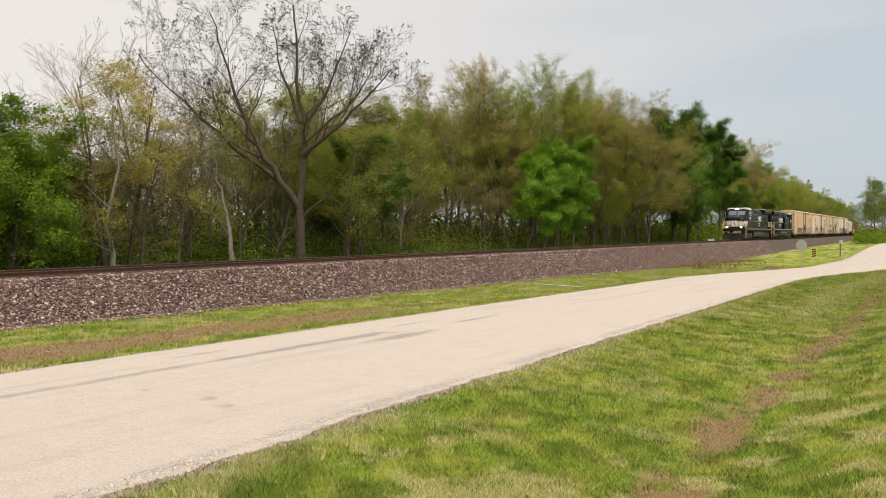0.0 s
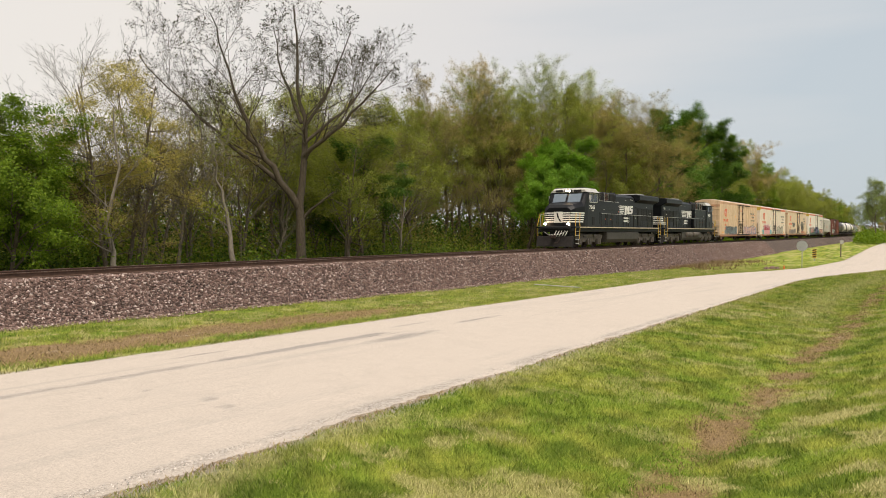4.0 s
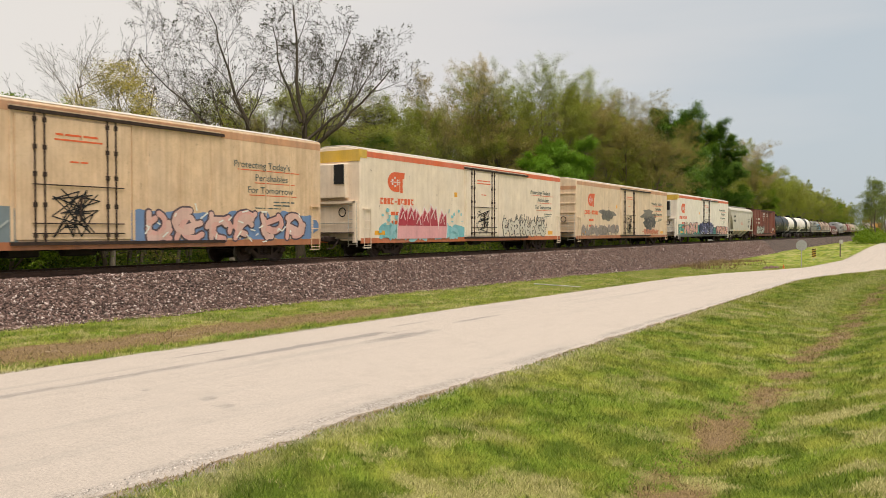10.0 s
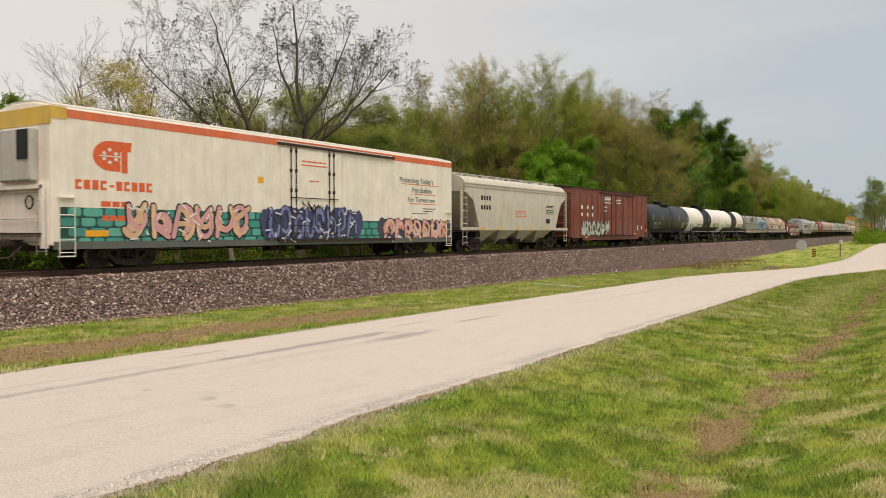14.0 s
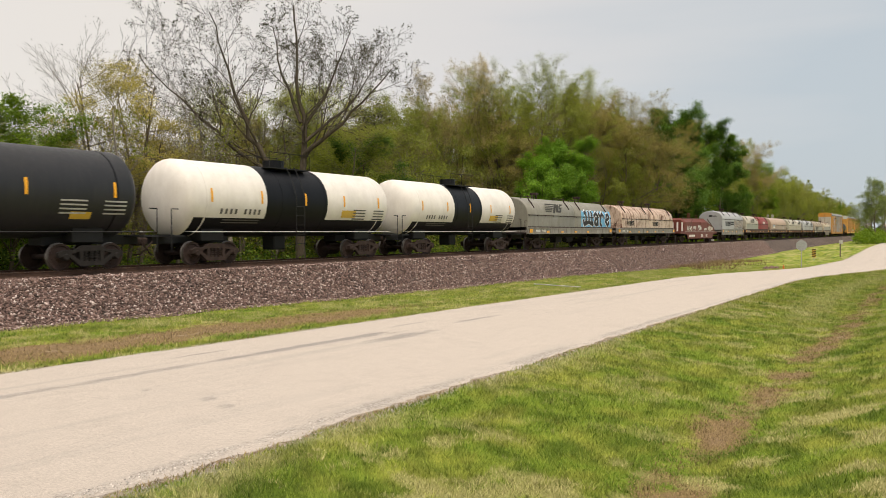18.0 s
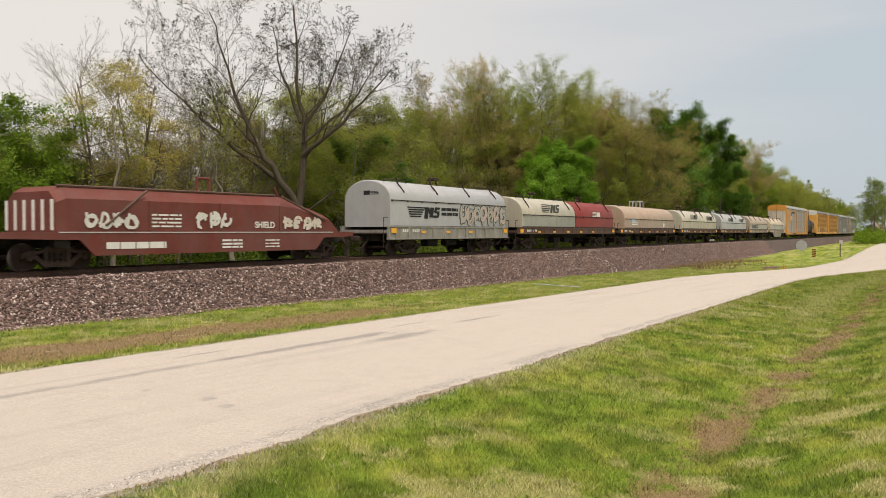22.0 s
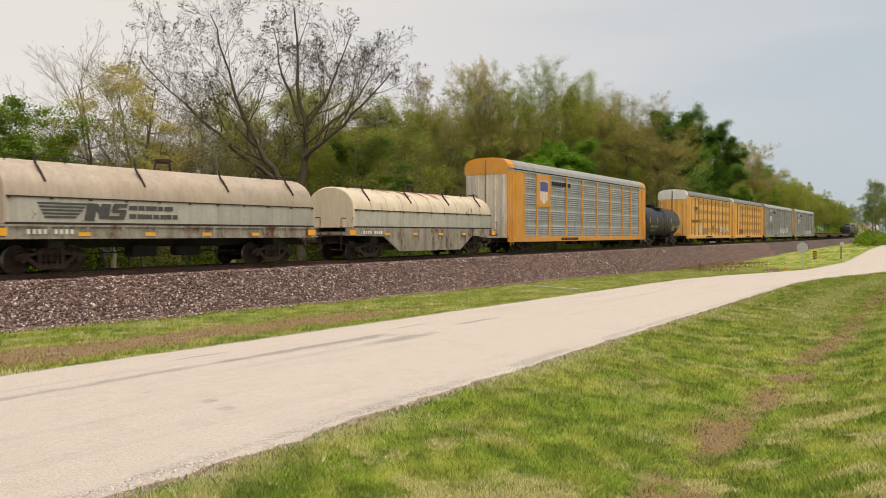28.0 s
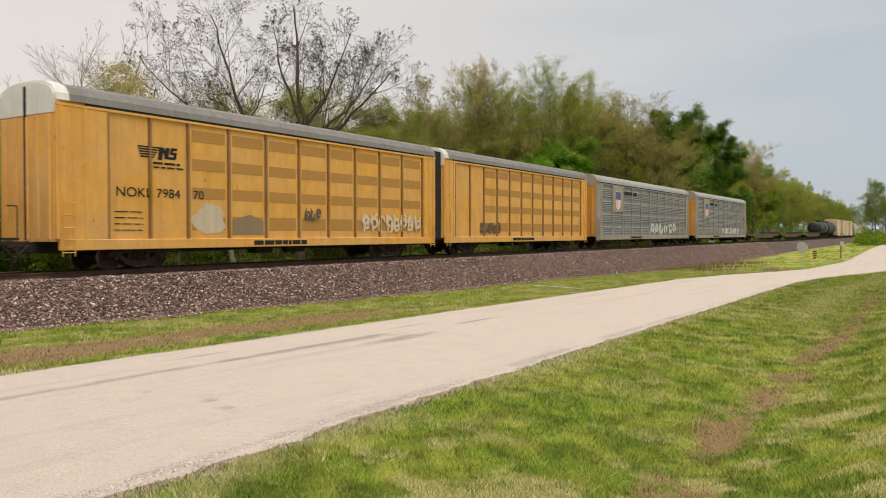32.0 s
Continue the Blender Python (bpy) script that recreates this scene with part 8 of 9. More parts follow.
cloud, rr = Geo(), random.Random(4)
vs = []
for k in range(41):
    x = 1.35 + 0.155 * k
    low_, high_ = 1.56, 2.78 + 0.10 * math.sin(1.7 * k) * rr.random() - (0.25 if k in (0, 40) else 0.0)
    vs += [on_hood(x, low_ + (high_ - low_) * q / 8, 0.012) for q in range(9)]
cloud.add(vs, [(9 * k + q, 9 * k + q + 1, 9 * k + q + 10, 9 * k + q + 9) for k in range(40) for q in range(8)])
part("graffiti_cloud", cloud, spray((0.17, 0.47, 0.76)), t, "sky-blue sprayed cloud")
# the word Ware, in broken letters
WORD = [[(1.75, 2.05), (1.95, 1.72), (2.35, 2.0), (2.2, 2.7)], [(1.95, 2.6), (2.2, 2.7)], [(1.95, 1.72), (2.9, 1.95), (3.75, 1.72)], [(2.85, 2.7), (2.95, 1.95)], [(3.45, 2.72), (3.55, 2.0), (3.75, 1.72)],
        [(4.0, 2.42), (4.45, 2.62), (4.8, 2.4), (4.85, 1.72)], [(4.3, 2.2), (4.15, 1.9), (4.45, 1.7), (4.8, 1.9)], [(4.3, 2.2), (4.8, 2.2)],
        [(5.05, 2.62), (5.4, 2.35), (5.4, 1.85), (5.65, 1.65)], [(5.4, 2.35), (5.85, 2.62), (6.1, 2.4)],
        [(6.8, 2.5), (6.65, 2.0), (7.1, 1.68), (7.4, 1.95)], [(6.8, 2.5), (7.2, 2.55), (7.42, 2.3), (6.75, 2.1)]]
WORD = [[(1.5 + 0.94 * (x - 1.5), z) for x, z in pts] for pts in WORD]
hood_strokes(WORD, 0.20, 0.020, spray((0.80, 0.84, 0.88)), t, "white edge of sprayed letters")
hood_strokes(WORD, 0.125, 0.036, spray((0.022, 0.022, 0.028)), t, "black sprayed letters")
t, H = coil_car("beige coil car with heavily rusted round hoods", 131.2, 147.75, [(-7.1, 0.5, C_RUST), (0.6, 7.95, C_RUST)], F_GREY, 3.5, marks=((-6.0, 1.75, 1.75, 0.4, M_SOOT), (1.2, 1.75, 1.6, 0.36, M_SOOT)))

# the red coil car with a low slanted cover
t, H = car("coil_car", "oxide-red coil car with a low angled cover and white scrawls", 149.9, 166.3)
g = Geo()
R_ = paint("oxide_red_cover", (0.165, 0.034, 0.024), 0.4, 0.12, 0.6)
def cover_sec(x, zt, w=1.42):
    return x, [(-w, 1.2), (-w, 1.2 + (zt - 1.2) * 0.72), (-w * 0.72, zt), (w * 0.72, zt), (w, 1.2 + (zt - 1.2) * 0.72), (w, 1.2)]
loft(g, [cover_sec(-6.2, 2.45, 1.36), cover_sec(-5.9, 2.62), cover_sec(3.4, 2.66), cover_sec(4.4, 2.45), cover_sec(6.3, 1.95), cover_sec(6.9, 1.3)])
part("cover", g, R_, t)
for pts in ([(-4.6, -1.46, 1.4), (-3.0, -1.40, 2.58)], [(3.4, -1.40, 2.62), (6.0, -1.46, 1.7)], [(-6.0, -1.05, 2.63), (3.4, -1.05, 2.67)]):
    part("brace", Geo().path(pts, 0.045), F_BROWN, t)
for x in (-2.9, 0.2, 3.3):
    part("cover_rib", Geo().box(x - 0.05, x + 0.05, -1.455, -1.40, 1.25, 2.25), R_, t)
part("lifting_bracket", Geo().path([(0.3, 0, 2.62), (0.3, 0, 3.25), (0.9, 0, 3.25), (0.9, 0, 2.64)], 0.05).path([(5.2, 0.2, 2.2), (4.6, 0.2, 3.1)], 0.05), R_, t)
part("frame", Geo().slab([(-8.0, 1.0), (-8.0, 1.2), (7.9, 1.2), (7.9, 1.0), (5.9, 0.95), (5.4, 0.45), (-5.0, 0.45), (-5.5, 0.95)], -1.48, -1.40).slab([(-8.0, 1.0), (-8.0, 1.2), (7.9, 1.2), (7.9, 1.0)], 1.40, 1.48).box(-8.0, 7.9, -1.4, 1.4, 1.02, 1.18), R_, t)
part("edge_stripe", Geo().box(-6.2, 6.5, -1.495, -1.482, 1.165, 1.205), M_GREY, t, "pale stripe along the foot of the cover")
graffiti(t, -1.43, -5.35, -3.4, 1.3, 1.85, None, (0.72, 0.70, 0.66), None, 4, 41, "white scrawled tag")
graffiti(t, -1.43, -1.0, 0.7, 1.3, 1.95, None, (0.72, 0.70, 0.66), None, 3, 42, "white scrawled tag")
graffiti(t, -1.43, 3.4, 5.8, 1.3, 1.85, None, (0.70, 0.62, 0.55), None, 4, 44, "white scrawled tag")
lettering("lettering", "SHIELD", 0.34, 1.9, -1.437, 1.36, M_WHITE, t, bold=0.01)
g, rnd = Geo(), random.Random(3)
for z in (1.75, 1.62, 1.49, 1.36):
    text_bars(g, -1.425, -2.9, -1.6, z, 0.06, rnd)
for z in (0.85, 0.72, 0.6):
    text_bars(g, -1.485, 0.2, 1.2, z, 0.07, rnd)
    text_bars(g, -1.485, 2.4, 3.2, z, 0.05, rnd)
text_bars(g, -1.485, -4.6, -2.3, 0.65, 0.22, rnd, 0.04)
part("lettering", g, M_WHITE, t)
g = Geo()
for k in range(6):
    y = -1.25 + 0.5 * k
    g.add([(-6.215, y, 1.25), (-6.215, y + 0.18, 1.25), (-6.215, y + 0.18, 2.2), (-6.215, y, 2.2)], [(0, 1, 2, 3)])
part("end_stripes", g, M_WHITE, t)
underframe(t, H, True, 2.2, (0.7, 1.02))

t, H = coil_car("silver-grey coil car with one tall hood and cartoonish black scrawls", 168.7, 181.1, [(-5.95, 6.05, C_GREY)], F_GREY, 3.78, 2.75, 1.45, deep=True, marks=((-4.6, 1.95, 2.75, 0.55, M_SOOT),))
graffiti(t, -1.455, 0.5, 5.95, 1.5, 2.75, None, [(0.40, 0.40, 0.38), (0.52, 0.42, 0.36)], (0.05, 0.05, 0.05), 7, 51, "black outlined scrawl")
g, rnd = Geo(), random.Random(5)
for z in (2.2, 1.95):
    text_bars(g, -1.455, -1.35, 0.35, z + 0.12, 0.16, rnd, 0.05)
part("lettering", g, M_SOOT, t)
g = Geo()
for k in range(3):
    ya = -0.75 + 0.03 * k
    g.add([(-5.96, ya, 3.05 + 0.06 * k), (-5.96, ya + 0.5, 3.05 + 0.06 * k), (-5.96, ya + 0.5, 3.08 + 0.06 * k), (-5.96, ya, 3.08 + 0.06 * k)], [(0, 1, 2, 3)])
g.add([(-5.96, -0.18, 3.03), (-5.96, 0.2, 3.03), (-5.96, 0.2, 3.24), (-5.96, -0.18, 3.24)], [(0, 1, 2, 3)])
part("end_emblem", g, M_SOOT, t)
t, H = coil_car("coil car with one beige and one faded red round hood", 182.6, 200.0, [(-8.0, 0.62, C_BEIGE), (0.72, 8.6, C_RED)], F_BROWN, 3.5, marks=((-5.25, 2.5, 2.65, 0.58, M_FADED),))
part("painted_panel", plates(Geo(), -1.44, [(4.0, 4.75, 2.36 + 0.1 * k, 2.41 + 0.1 * k) for k in range(4)] + [(4.85, 5.6, 2.36, 2.70)]), M_WHITE, t)
t, H = coil_car("pinkish-tan coil car with one long round hood", 201.3, 217.4, [(-6.65, 8.0, C_PINK)], F_BROWN, 3.5)
g = plates(Geo(), -1.455, [(-4.8, -3.35, 1.78, 1.90), (-4.8, -3.35, 1.98, 2.02)])
part("painted_panel", plates(Geo(), -1.455, [(-4.8, -3.75, 2.06, 2.27)]), spray((0.35, 0.55, 0.75)), t)
part("name_bar", g, M_WHITE, t)
shield_ = part("shield_mark", Geo().poly([(4.25, -1.46, 2.2), (4.75, -1.46, 2.2), (4.75, -1.46, 1.75), (4.5, -1.46, 1.6), (4.25, -1.46, 1.75)]), M_WHITE, t, "small white shield with dark bars")
for k in range(3):
    part("shield_bar", plates(Geo(), -1.461, [(4.27, 4.73, 2.0 + 0.07 * k, 2.035 + 0.07 * k)]), M_SOOT, shield_)
t, H = coil_car("ash-white coil car with two rust-stained round hoods", 219.7, 235.3, [(-7.0, 0.45, C_ASH), (0.55, 7.75, C_ASH)], F_BROWN, 3.5, marks=((-4.0, 2.55, 2.6, 0.5, M_SOOT), (3.0, 2.5, 2.5, 0.48, M_SOOT)))
t, H = coil_car("pale silver coil car with two round hoods", 237.4, 252.7, [(-6.9, 0.45, C_SILVER), (0.55, 7.6, C_SILVER)], F_BROWN, 3.5, marks=((-3.4, 2.5, 2.4, 0.45, M_SOOT), (3.2, 2.5, 2.3, 0.42, M_SOOT)))
t, H = coil_car("grey-tan coil car with one long dusty hood", 254.8, 268.6, [(-6.3, 6.75, C_TAN)], F_STAIN, 3.5, deep=False, marks=((-5.4, 1.68, 2.75, 0.5, M_FADED),))
part("name_bar", text_bars(text_bars(Geo(), -1.455, -2.25, -0.5, 1.98, 0.15, random.Random(7), 0.04), -1.455, -2.25, -0.3, 1.70, 0.15, random.Random(8), 0.04), M_FADED, t)
t, H = coil_car("cream coil car with a deep fish-bellied frame and red rust streaks", 270.6, 284.6, [(-6.4, 6.5, C_CREAM)], F_STAIN, 3.4, fish=True)
for k in range(5):
    # ragged rust stains that run down the arch of the hood
    rnd = random.Random(60 + k)
    x, w, low_ = -3.4 + 1.35 * k + rnd.uniform(-0.3, 0.3), rnd.uniform(0.25, 0.5), rnd.uniform(0.75, 1.15)
    vs = []
    for i in range(6):
        y = -0.25 - (low_ - 0.25) * i / 5
        z = 2.3 + 1.1 * math.sqrt(1 - (y / 1.45) ** 2) ** 0.9 + 0.02
        vs += [(x + 0.12 * i - w * (1 - i / 6) * rnd.uniform(0.7, 1.2), y, z), (x + 0.12 * i + w * (1 - i / 6) * rnd.uniform(0.7, 1.2), y, z)]
    part("rust_streak", Geo().add(vs, [(2 * i, 2 * i + 1, 2 * i + 3, 2 * i + 2) for i in range(5)]), RUST_STAIN, t)


def auto_rack(label, a, b, top, panel, post, end_low, panels, style, logo, posts_at=None):
    t, H = car("auto_rack", label, a, b)
    zt = top
    roof = [(-1.56, zt - 0.42), (-1.5, zt - 0.2), (-1.2, zt - 0.03), (-0.5, zt + 0.04), (0.5, zt + 0.04), (1.2, zt - 0.03), (1.5, zt - 0.2), (1.56, zt - 0.42)]
    roof = [(-1.56, zt - 0.62), (-1.52, zt - 0.40), (-1.34, zt - 0.16), (-1.0, zt - 0.03), (-0.4, zt + 0.04), (0.4, zt + 0.04), (1.0, zt - 0.03), (1.34, zt - 0.16), (1.52, zt - 0.40), (1.56, zt - 0.62)]
    roof_ob = part("roof", Geo().prism(roof, -H + (0.45 if style == "perforated" else 0.9), H - 0.9, 0.0), RACK_ROOF_DARK if style == "perforated" else RACK_ROOF, t, "grey corrugated roof")
    for k in range(12):
        x = -H + 0.95 + k * (2 * H - 1.9) / 11
        part("roof_seam", Geo().prism([(y * 1.004, z + 0.006) for y, z in roof], x - 0.02, x + 0.02), RACK_ROOF_DARK if style == "perforated" else RACK_ROOF, roof_ob)
    for e in (-1, 1):
        part("roof_end", Geo().prism([(y * 1.002, z + 0.004) for y, z in roof], *sorted((e * H, e * (H - (0.45 if style == "perforated" and e < 0 else 0.9))))), (END_WHITE if e < 0 else RACK_ROOF_DARK) if style == "perforated" else post, t)
    part("vent_slot", Geo().box(-H + 1.0, H - 1.0, -1.54, -1.47, zt - 0.70, zt - 0.62), M_SOOT, t)
    part("core", Geo().box(-H + 0.15, H - 0.15, -1.46, 1.46, 0.95, zt - 0.38), panel, t)
    part("side_sill", Geo().box(-H + 0.1, H - 0.1, -1.58, -1.44, 0.68, 1.02, 0.02).box(-H + 0.1, H - 0.1, 1.44, 1.58, 0.68, 1.02, 0.02), post, t)
    part("top_chord", Geo().box(-H, H, -1.57, -1.44, zt - 0.78, zt - 0.70).box(-H, H, 1.44, 1.57, zt - 0.78, zt - 0.70), panel if style == "ribbed" else post, t)
    z0, z1 = 1.02, zt - 0.78
    ends = 1.15
    for e in (-1, 1):
        x0, x1 = sorted((e * H, e * (H - ends) if not posts_at else posts_at[0 if e < 0 else -1]))
        part("corner_panel", Geo().box(x0, x1, -1.555, -1.44, z0, z1, 0.01), post, t)
        for dx in (0.15, 0.55, 0.95):
            part("corner_post", Geo().box(x0 + dx - 0.05, x0 + dx + 0.05, -1.585, -1.55, z0, z1), post, t)
    n = len(posts_at) - 1 if posts_at else panels
    xs = posts_at or [-H + ends + k * (2 * H - 2 * ends) / n for k in range(n + 1)]
    for x in xs:
        if style == "ribbed":
            part("post", Geo().slab([(x - 0.2, z0), (x + 0.2, z0), (x + 0.085, z0 + 0.55), (x + 0.085, z1 - 0.12), (x + 0.2, z1), (x - 0.2, z1), (x - 0.085, z1 - 0.12), (x - 0.085, z0 + 0.55)], -1.58, -1.44), post, t)
        else:
            # flat posts whose shading against the yellow side is put into their colour
            part("post", Geo().box(x - 0.035, x + 0.035, -1.575, -1.44, z0, z1), RACK_SHADOW_BROWN, t)
    for k in range(n):
        a_, b_ = xs[k] + 0.08, xs[k + 1] - 0.08
        g = Geo()
        if style == "ribbed":
            # one pressed sheet: groups of raised ribs with a smooth band between
            prof_ = [(-1.485, z0)]
            h5 = (z1 - z0) / 4
            for i in range(4):
                for j in range(5):
                    z = z0 + h5 * i + 0.10 + 0.145 * j
                    prof_ += [(-1.485, z - 0.055), (-1.545, z - 0.035), (-1.485, z + 0.075)]
            prof_.append((-1.485, z1))
            g.add([(x, y, z) for y, z in prof_ for x in (a_, b_)], [(2 * i, 2 * i + 1, 2 * i + 3, 2 * i + 2) for i in range(len(prof_) - 1)])
            part("side_screen", g, panel, t)
        else:
            g.box(a_, b_, -1.50, -1.46, z0, z1)
            scr = part("side_screen", g, panel, t)
            if k >= 2 or style == "plain":
                h4 = (z1 - z0) / 4
                for i in range(4):
                    if style == "perforated":
                        zz = z0 + h4 * i + 0.30
                        part("perforated_area", Geo().box(a_ + 0.1, b_ - 0.1, -1.506, -1.495, zz + (0.1 if i else 0), zz + h4 * 0.5), RACK_PERF, scr)
    # end doors
    for e in (-1, 1):
        x = e * H
        g = Geo()
        part("end_door", Geo().box(*sorted((x - e * 0.12, x + e * 0.02)), -1.44, 1.44, 0.95, zt - 1.0), end_low, t)
        part("end_hood", Geo().prism([(-1.5, zt - 1.0), (-1.52, zt - 0.45), (-1.3, zt - 0.2), (-0.5, zt - 0.02), (0.5, zt - 0.02), (1.3, zt - 0.2), (1.52, zt - 0.45), (1.5, zt - 1.0)], *sorted((x - e * 0.14, x + e * 0.04))), END_WHITE if style == "perforated" else post, t)
        for k in range(5):
            y = -1.2 + 0.6 * k
            part("door_rib", Geo().box(*sorted((x, x + e * 0.07)), y - 0.09, y + 0.09, 1.0, zt - 1.05, 0.02), end_low, t)
        part("door_seam", Geo().box(*sorted((x, x + e * 0.075)), -0.05, 0.05, 1.0, zt - 0.12), RACK_SHADOW_BROWN if style == "ribbed" else M_SOOT, t)
    if logo:
        lx = xs[1] + 0.05
        part("logo_panel", Geo().box(lx, xs[2] - 0.05, -1.57, -1.5, zt - 2.9, z1), post, t)
        cx = (lx + xs[2]) / 2
        zc = zt - 2.0
        sh = part("shield", Geo().poly([(cx - 0.62, -1.576, zc + 0.75), (cx, -1.576, zc + 0.85), (cx + 0.62, -1.576, zc + 0.75), (cx + 0.56, -1.576, zc - 0.4), (cx, -1.576, zc - 0.72), (cx - 0.56, -1.576, zc - 0.4)]), M_WHITE, t, "red, white and blue shield emblem")
        part("shield_top", Geo().poly([(cx - 0.6, -1.581, zc + 0.72), (cx, -1.581, zc + 0.81), (cx + 0.6, -1.581, zc + 0.72), (cx + 0.58, -1.581, zc + 0.12), (cx - 0.58, -1.581, zc + 0.12)]), spray((0.06, 0.08, 0.28)), sh)
        part("shield_bars", Geo().poly([(cx - 0.5, -1.581, zc - 0.36), (cx - 0.42, -1.581, zc - 0.4), (cx - 0.42, -1.581, zc + 0.1), (cx - 0.5, -1.581, zc + 0.1)]).poly([(cx - 0.22, -1.581, zc - 0.5), (cx - 0.12, -1.581, zc - 0.56), (cx - 0.12, -1.581, zc + 0.1), (cx - 0.22, -1.581, zc + 0.1)]).poly(
            [(cx + 0.12, -1.581, zc - 0.56), (cx + 0.22, -1.581, zc - 0.5), (cx + 0.22, -1.581, zc + 0.1), (cx + 0.12, -1.581, zc + 0.1)]).poly([(cx + 0.42, -1.581, zc - 0.4), (cx + 0.5, -1.581, zc - 0.36), (cx + 0.5, -1.581, zc + 0.1), (cx + 0.42, -1.581, zc + 0.1)]), M_REDMARK, sh)
        g = text_bars(Geo(), -1.55, xs[2] + 0.4, xs[2] + 3.6, zt - 1.4, 0.28, random.Random(4), 0.06)
        part("name_bar", g, M_SOOT, t)
    part("lettering", text_bars(Geo(), -1.58, -H + 8.0, -H + 11.0, 0.76, 0.17, random.Random(6), 0.05), M_SOOT, t)
    for x in (-H + 0.35, H - 0.35):
        part("ladder", ladder(Geo(), x, -1.62, 0.5, 2.4, 0.4), post, t)
    underframe(t, H, True, 3.2, (0.6, 0.95))
    return t, H


RACK_ROOF = paint("galvanised_roof", (0.36, 0.355, 0.345), 0.3, 0.0, 0.5, metal=0.1)
RACK_ROOF_DARK = paint("dull_grey_roof", (0.21, 0.205, 0.20), 0.35, 0.0, 0.6)
# yellow darkened to brown: painted shade for post lines and door seams
RACK_SHADOW_BROWN = paint("shadow_brown_line", (0.30, 0.155, 0.035), 0.3)
RACK_PERF = plain("perforated_steel", (0.44, 0.225, 0.05), 0.7, 0, 0.25, 30)
END_WHITE = paint("white_end_hood", (0.72, 0.71, 0.68), 0.2)
RACK_YELLOW = paint("faded_yellow_rack", (0.74, 0.385, 0.072), 0.22, 0.05, 0.55, (0.22, 0.12, 0.05))
RACK_ORANGE = paint("orange_yellow_steel", (0.64, 0.285, 0.028), 0.2, 0.04, 0.5, (0.2, 0.1, 0.04))
RACK_SILVER = paint("galvanised_screen", (0.45, 0.455, 0.45), 0.35, 0.0, 0.5, metal=0.65)
RACK_DULL = paint("dull_silver_screen", (0.247, 0.255, 0.255), 0.25, 0.0, 0.5, metal=0.2)
RACK_DULL_POST = paint("dull_tan_post", (0.34, 0.29, 0.23), 0.4)
DOOR_WHITE = paint("grimy_white_door", (0.64, 0.58, 0.50), 0.5, 0.12, 0.6)
t, H = auto_rack("silver ribbed auto rack with orange posts and a pale roof", 286.1, 312.8, 5.9, RACK_SILVER, RACK_ORANGE, DOOR_WHITE, 9, "ribbed", True, [-11.15, -9.25, -7.25, -4.4, -1.45, 1.5, 4.4, 7.25, 9.3, 11.65])
tank_car("short black tank car with white writing", 313.4, 325.2, 1.38, 2.36, TANK_BLACK, None, 6)
t, H = auto_rack("yellow articulated auto rack with perforated panels and a grey roof", 326.65, 347.6, 5.85, RACK_YELLOW, RACK_YELLOW, RACK_YELLOW, 11, "perforated", False, [-8.72, -7.13, -5.55, -3.67, -1.75, 0.12, 1.98, 3.82, 5.67, 7.5, 9.3])
stripes_logo(t, -7.64, 3.75, 1.45, 0.4, -1.505, M_SOOT)
g, rnd = Geo(), random.Random(12)
lettering("reporting_mark", "NOKL", 0.44, -8.45, -1.515, 2.42, M_SOOT, t, squeeze=1.15)
lettering("reporting_mark", "7984", 0.44, -6.9, -1.515, 2.42, M_SOOT, t, squeeze=1.15)
lettering("reporting_mark", "70", 0.44, -5.35, -1.515, 2.42, M_SOOT, t, squeeze=1.15)
text_bars(g, -1.512, -7.0, -5.9, 3.55, 0.07, rnd)
text_bars(g, -1.512, -7.0, -5.7, 3.42, 0.05, rnd)
for z in (1.9, 1.7, 1.5, 1.3):
    text_bars(g, -1.51, -8.5, -7.4, z, 0.03, rnd)
part("lettering", g, M_SOOT, t)
part("paint_patch", Geo().poly([(-3.5, -1.512, 1.15), (-1.9, -1.512, 1.15), (-1.9, -1.512, 1.7), (-2.6, -1.512, 1.92), (-3.5, -1.512, 1.72)]), spray((0.27, 0.19, 0.11)), t, "grey-brown overpainted patch")
haze_ = Geo()
blob(haze_, -4.6, 1.7, 0.75, 0.55, -1.512, random.Random(5))
part("paint_patch", haze_, spray((0.60, 0.50, 0.36)), t, "pale overpainted patch")
graffiti(t, -1.52, 4.3, 9.1, 1.2, 2.2, None, (0.72, 0.60, 0.42), None, 8, 61, "faint white scrawl")
graffiti(t, -1.52, 0.4, 1.5, 1.7, 2.3, None, (0.12, 0.09, 0.07), None, 3, 62, "small black tag")
# solid black block stands in for the shade in the gap between the units
part("articulation_gap", Geo().box(H + 0.02, H + 0.95, -1.35, 1.35, 0.9, 5.55), M_SOOT, t)
t, H = auto_rack("yellow articulated auto rack with perforated panels and a grey roof", 348.5, 368.6, 5.85, RACK_YELLOW, RACK_YELLOW, RACK_YELLOW, 11, "perforated", False)
graffiti(t, -1.52, -6.2, -3.6, 1.1, 1.9, None, (0.12, 0.09, 0.07), None, 5, 63, "black scrawled tag")
t, H = auto_rack("dull silver auto rack with orange ends and an orange logo panel", 370.6, 397.2, 5.85, RACK_DULL, RACK_DULL_POST, RACK_ORANGE, 10, "ribbed", True)
graffiti(t, -1.54, 0.0, 8.5, 1.1, 2.2, None, (0.6, 0.62, 0.62), None, 6, 64, "pale sprayed tags")
t, H = auto_rack("dull silver auto rack with orange ends and an orange logo panel", 399.9, 426.5, 5.85, RACK_DULL, RACK_DULL_POST, RACK_ORANGE, 10, "ribbed", True)
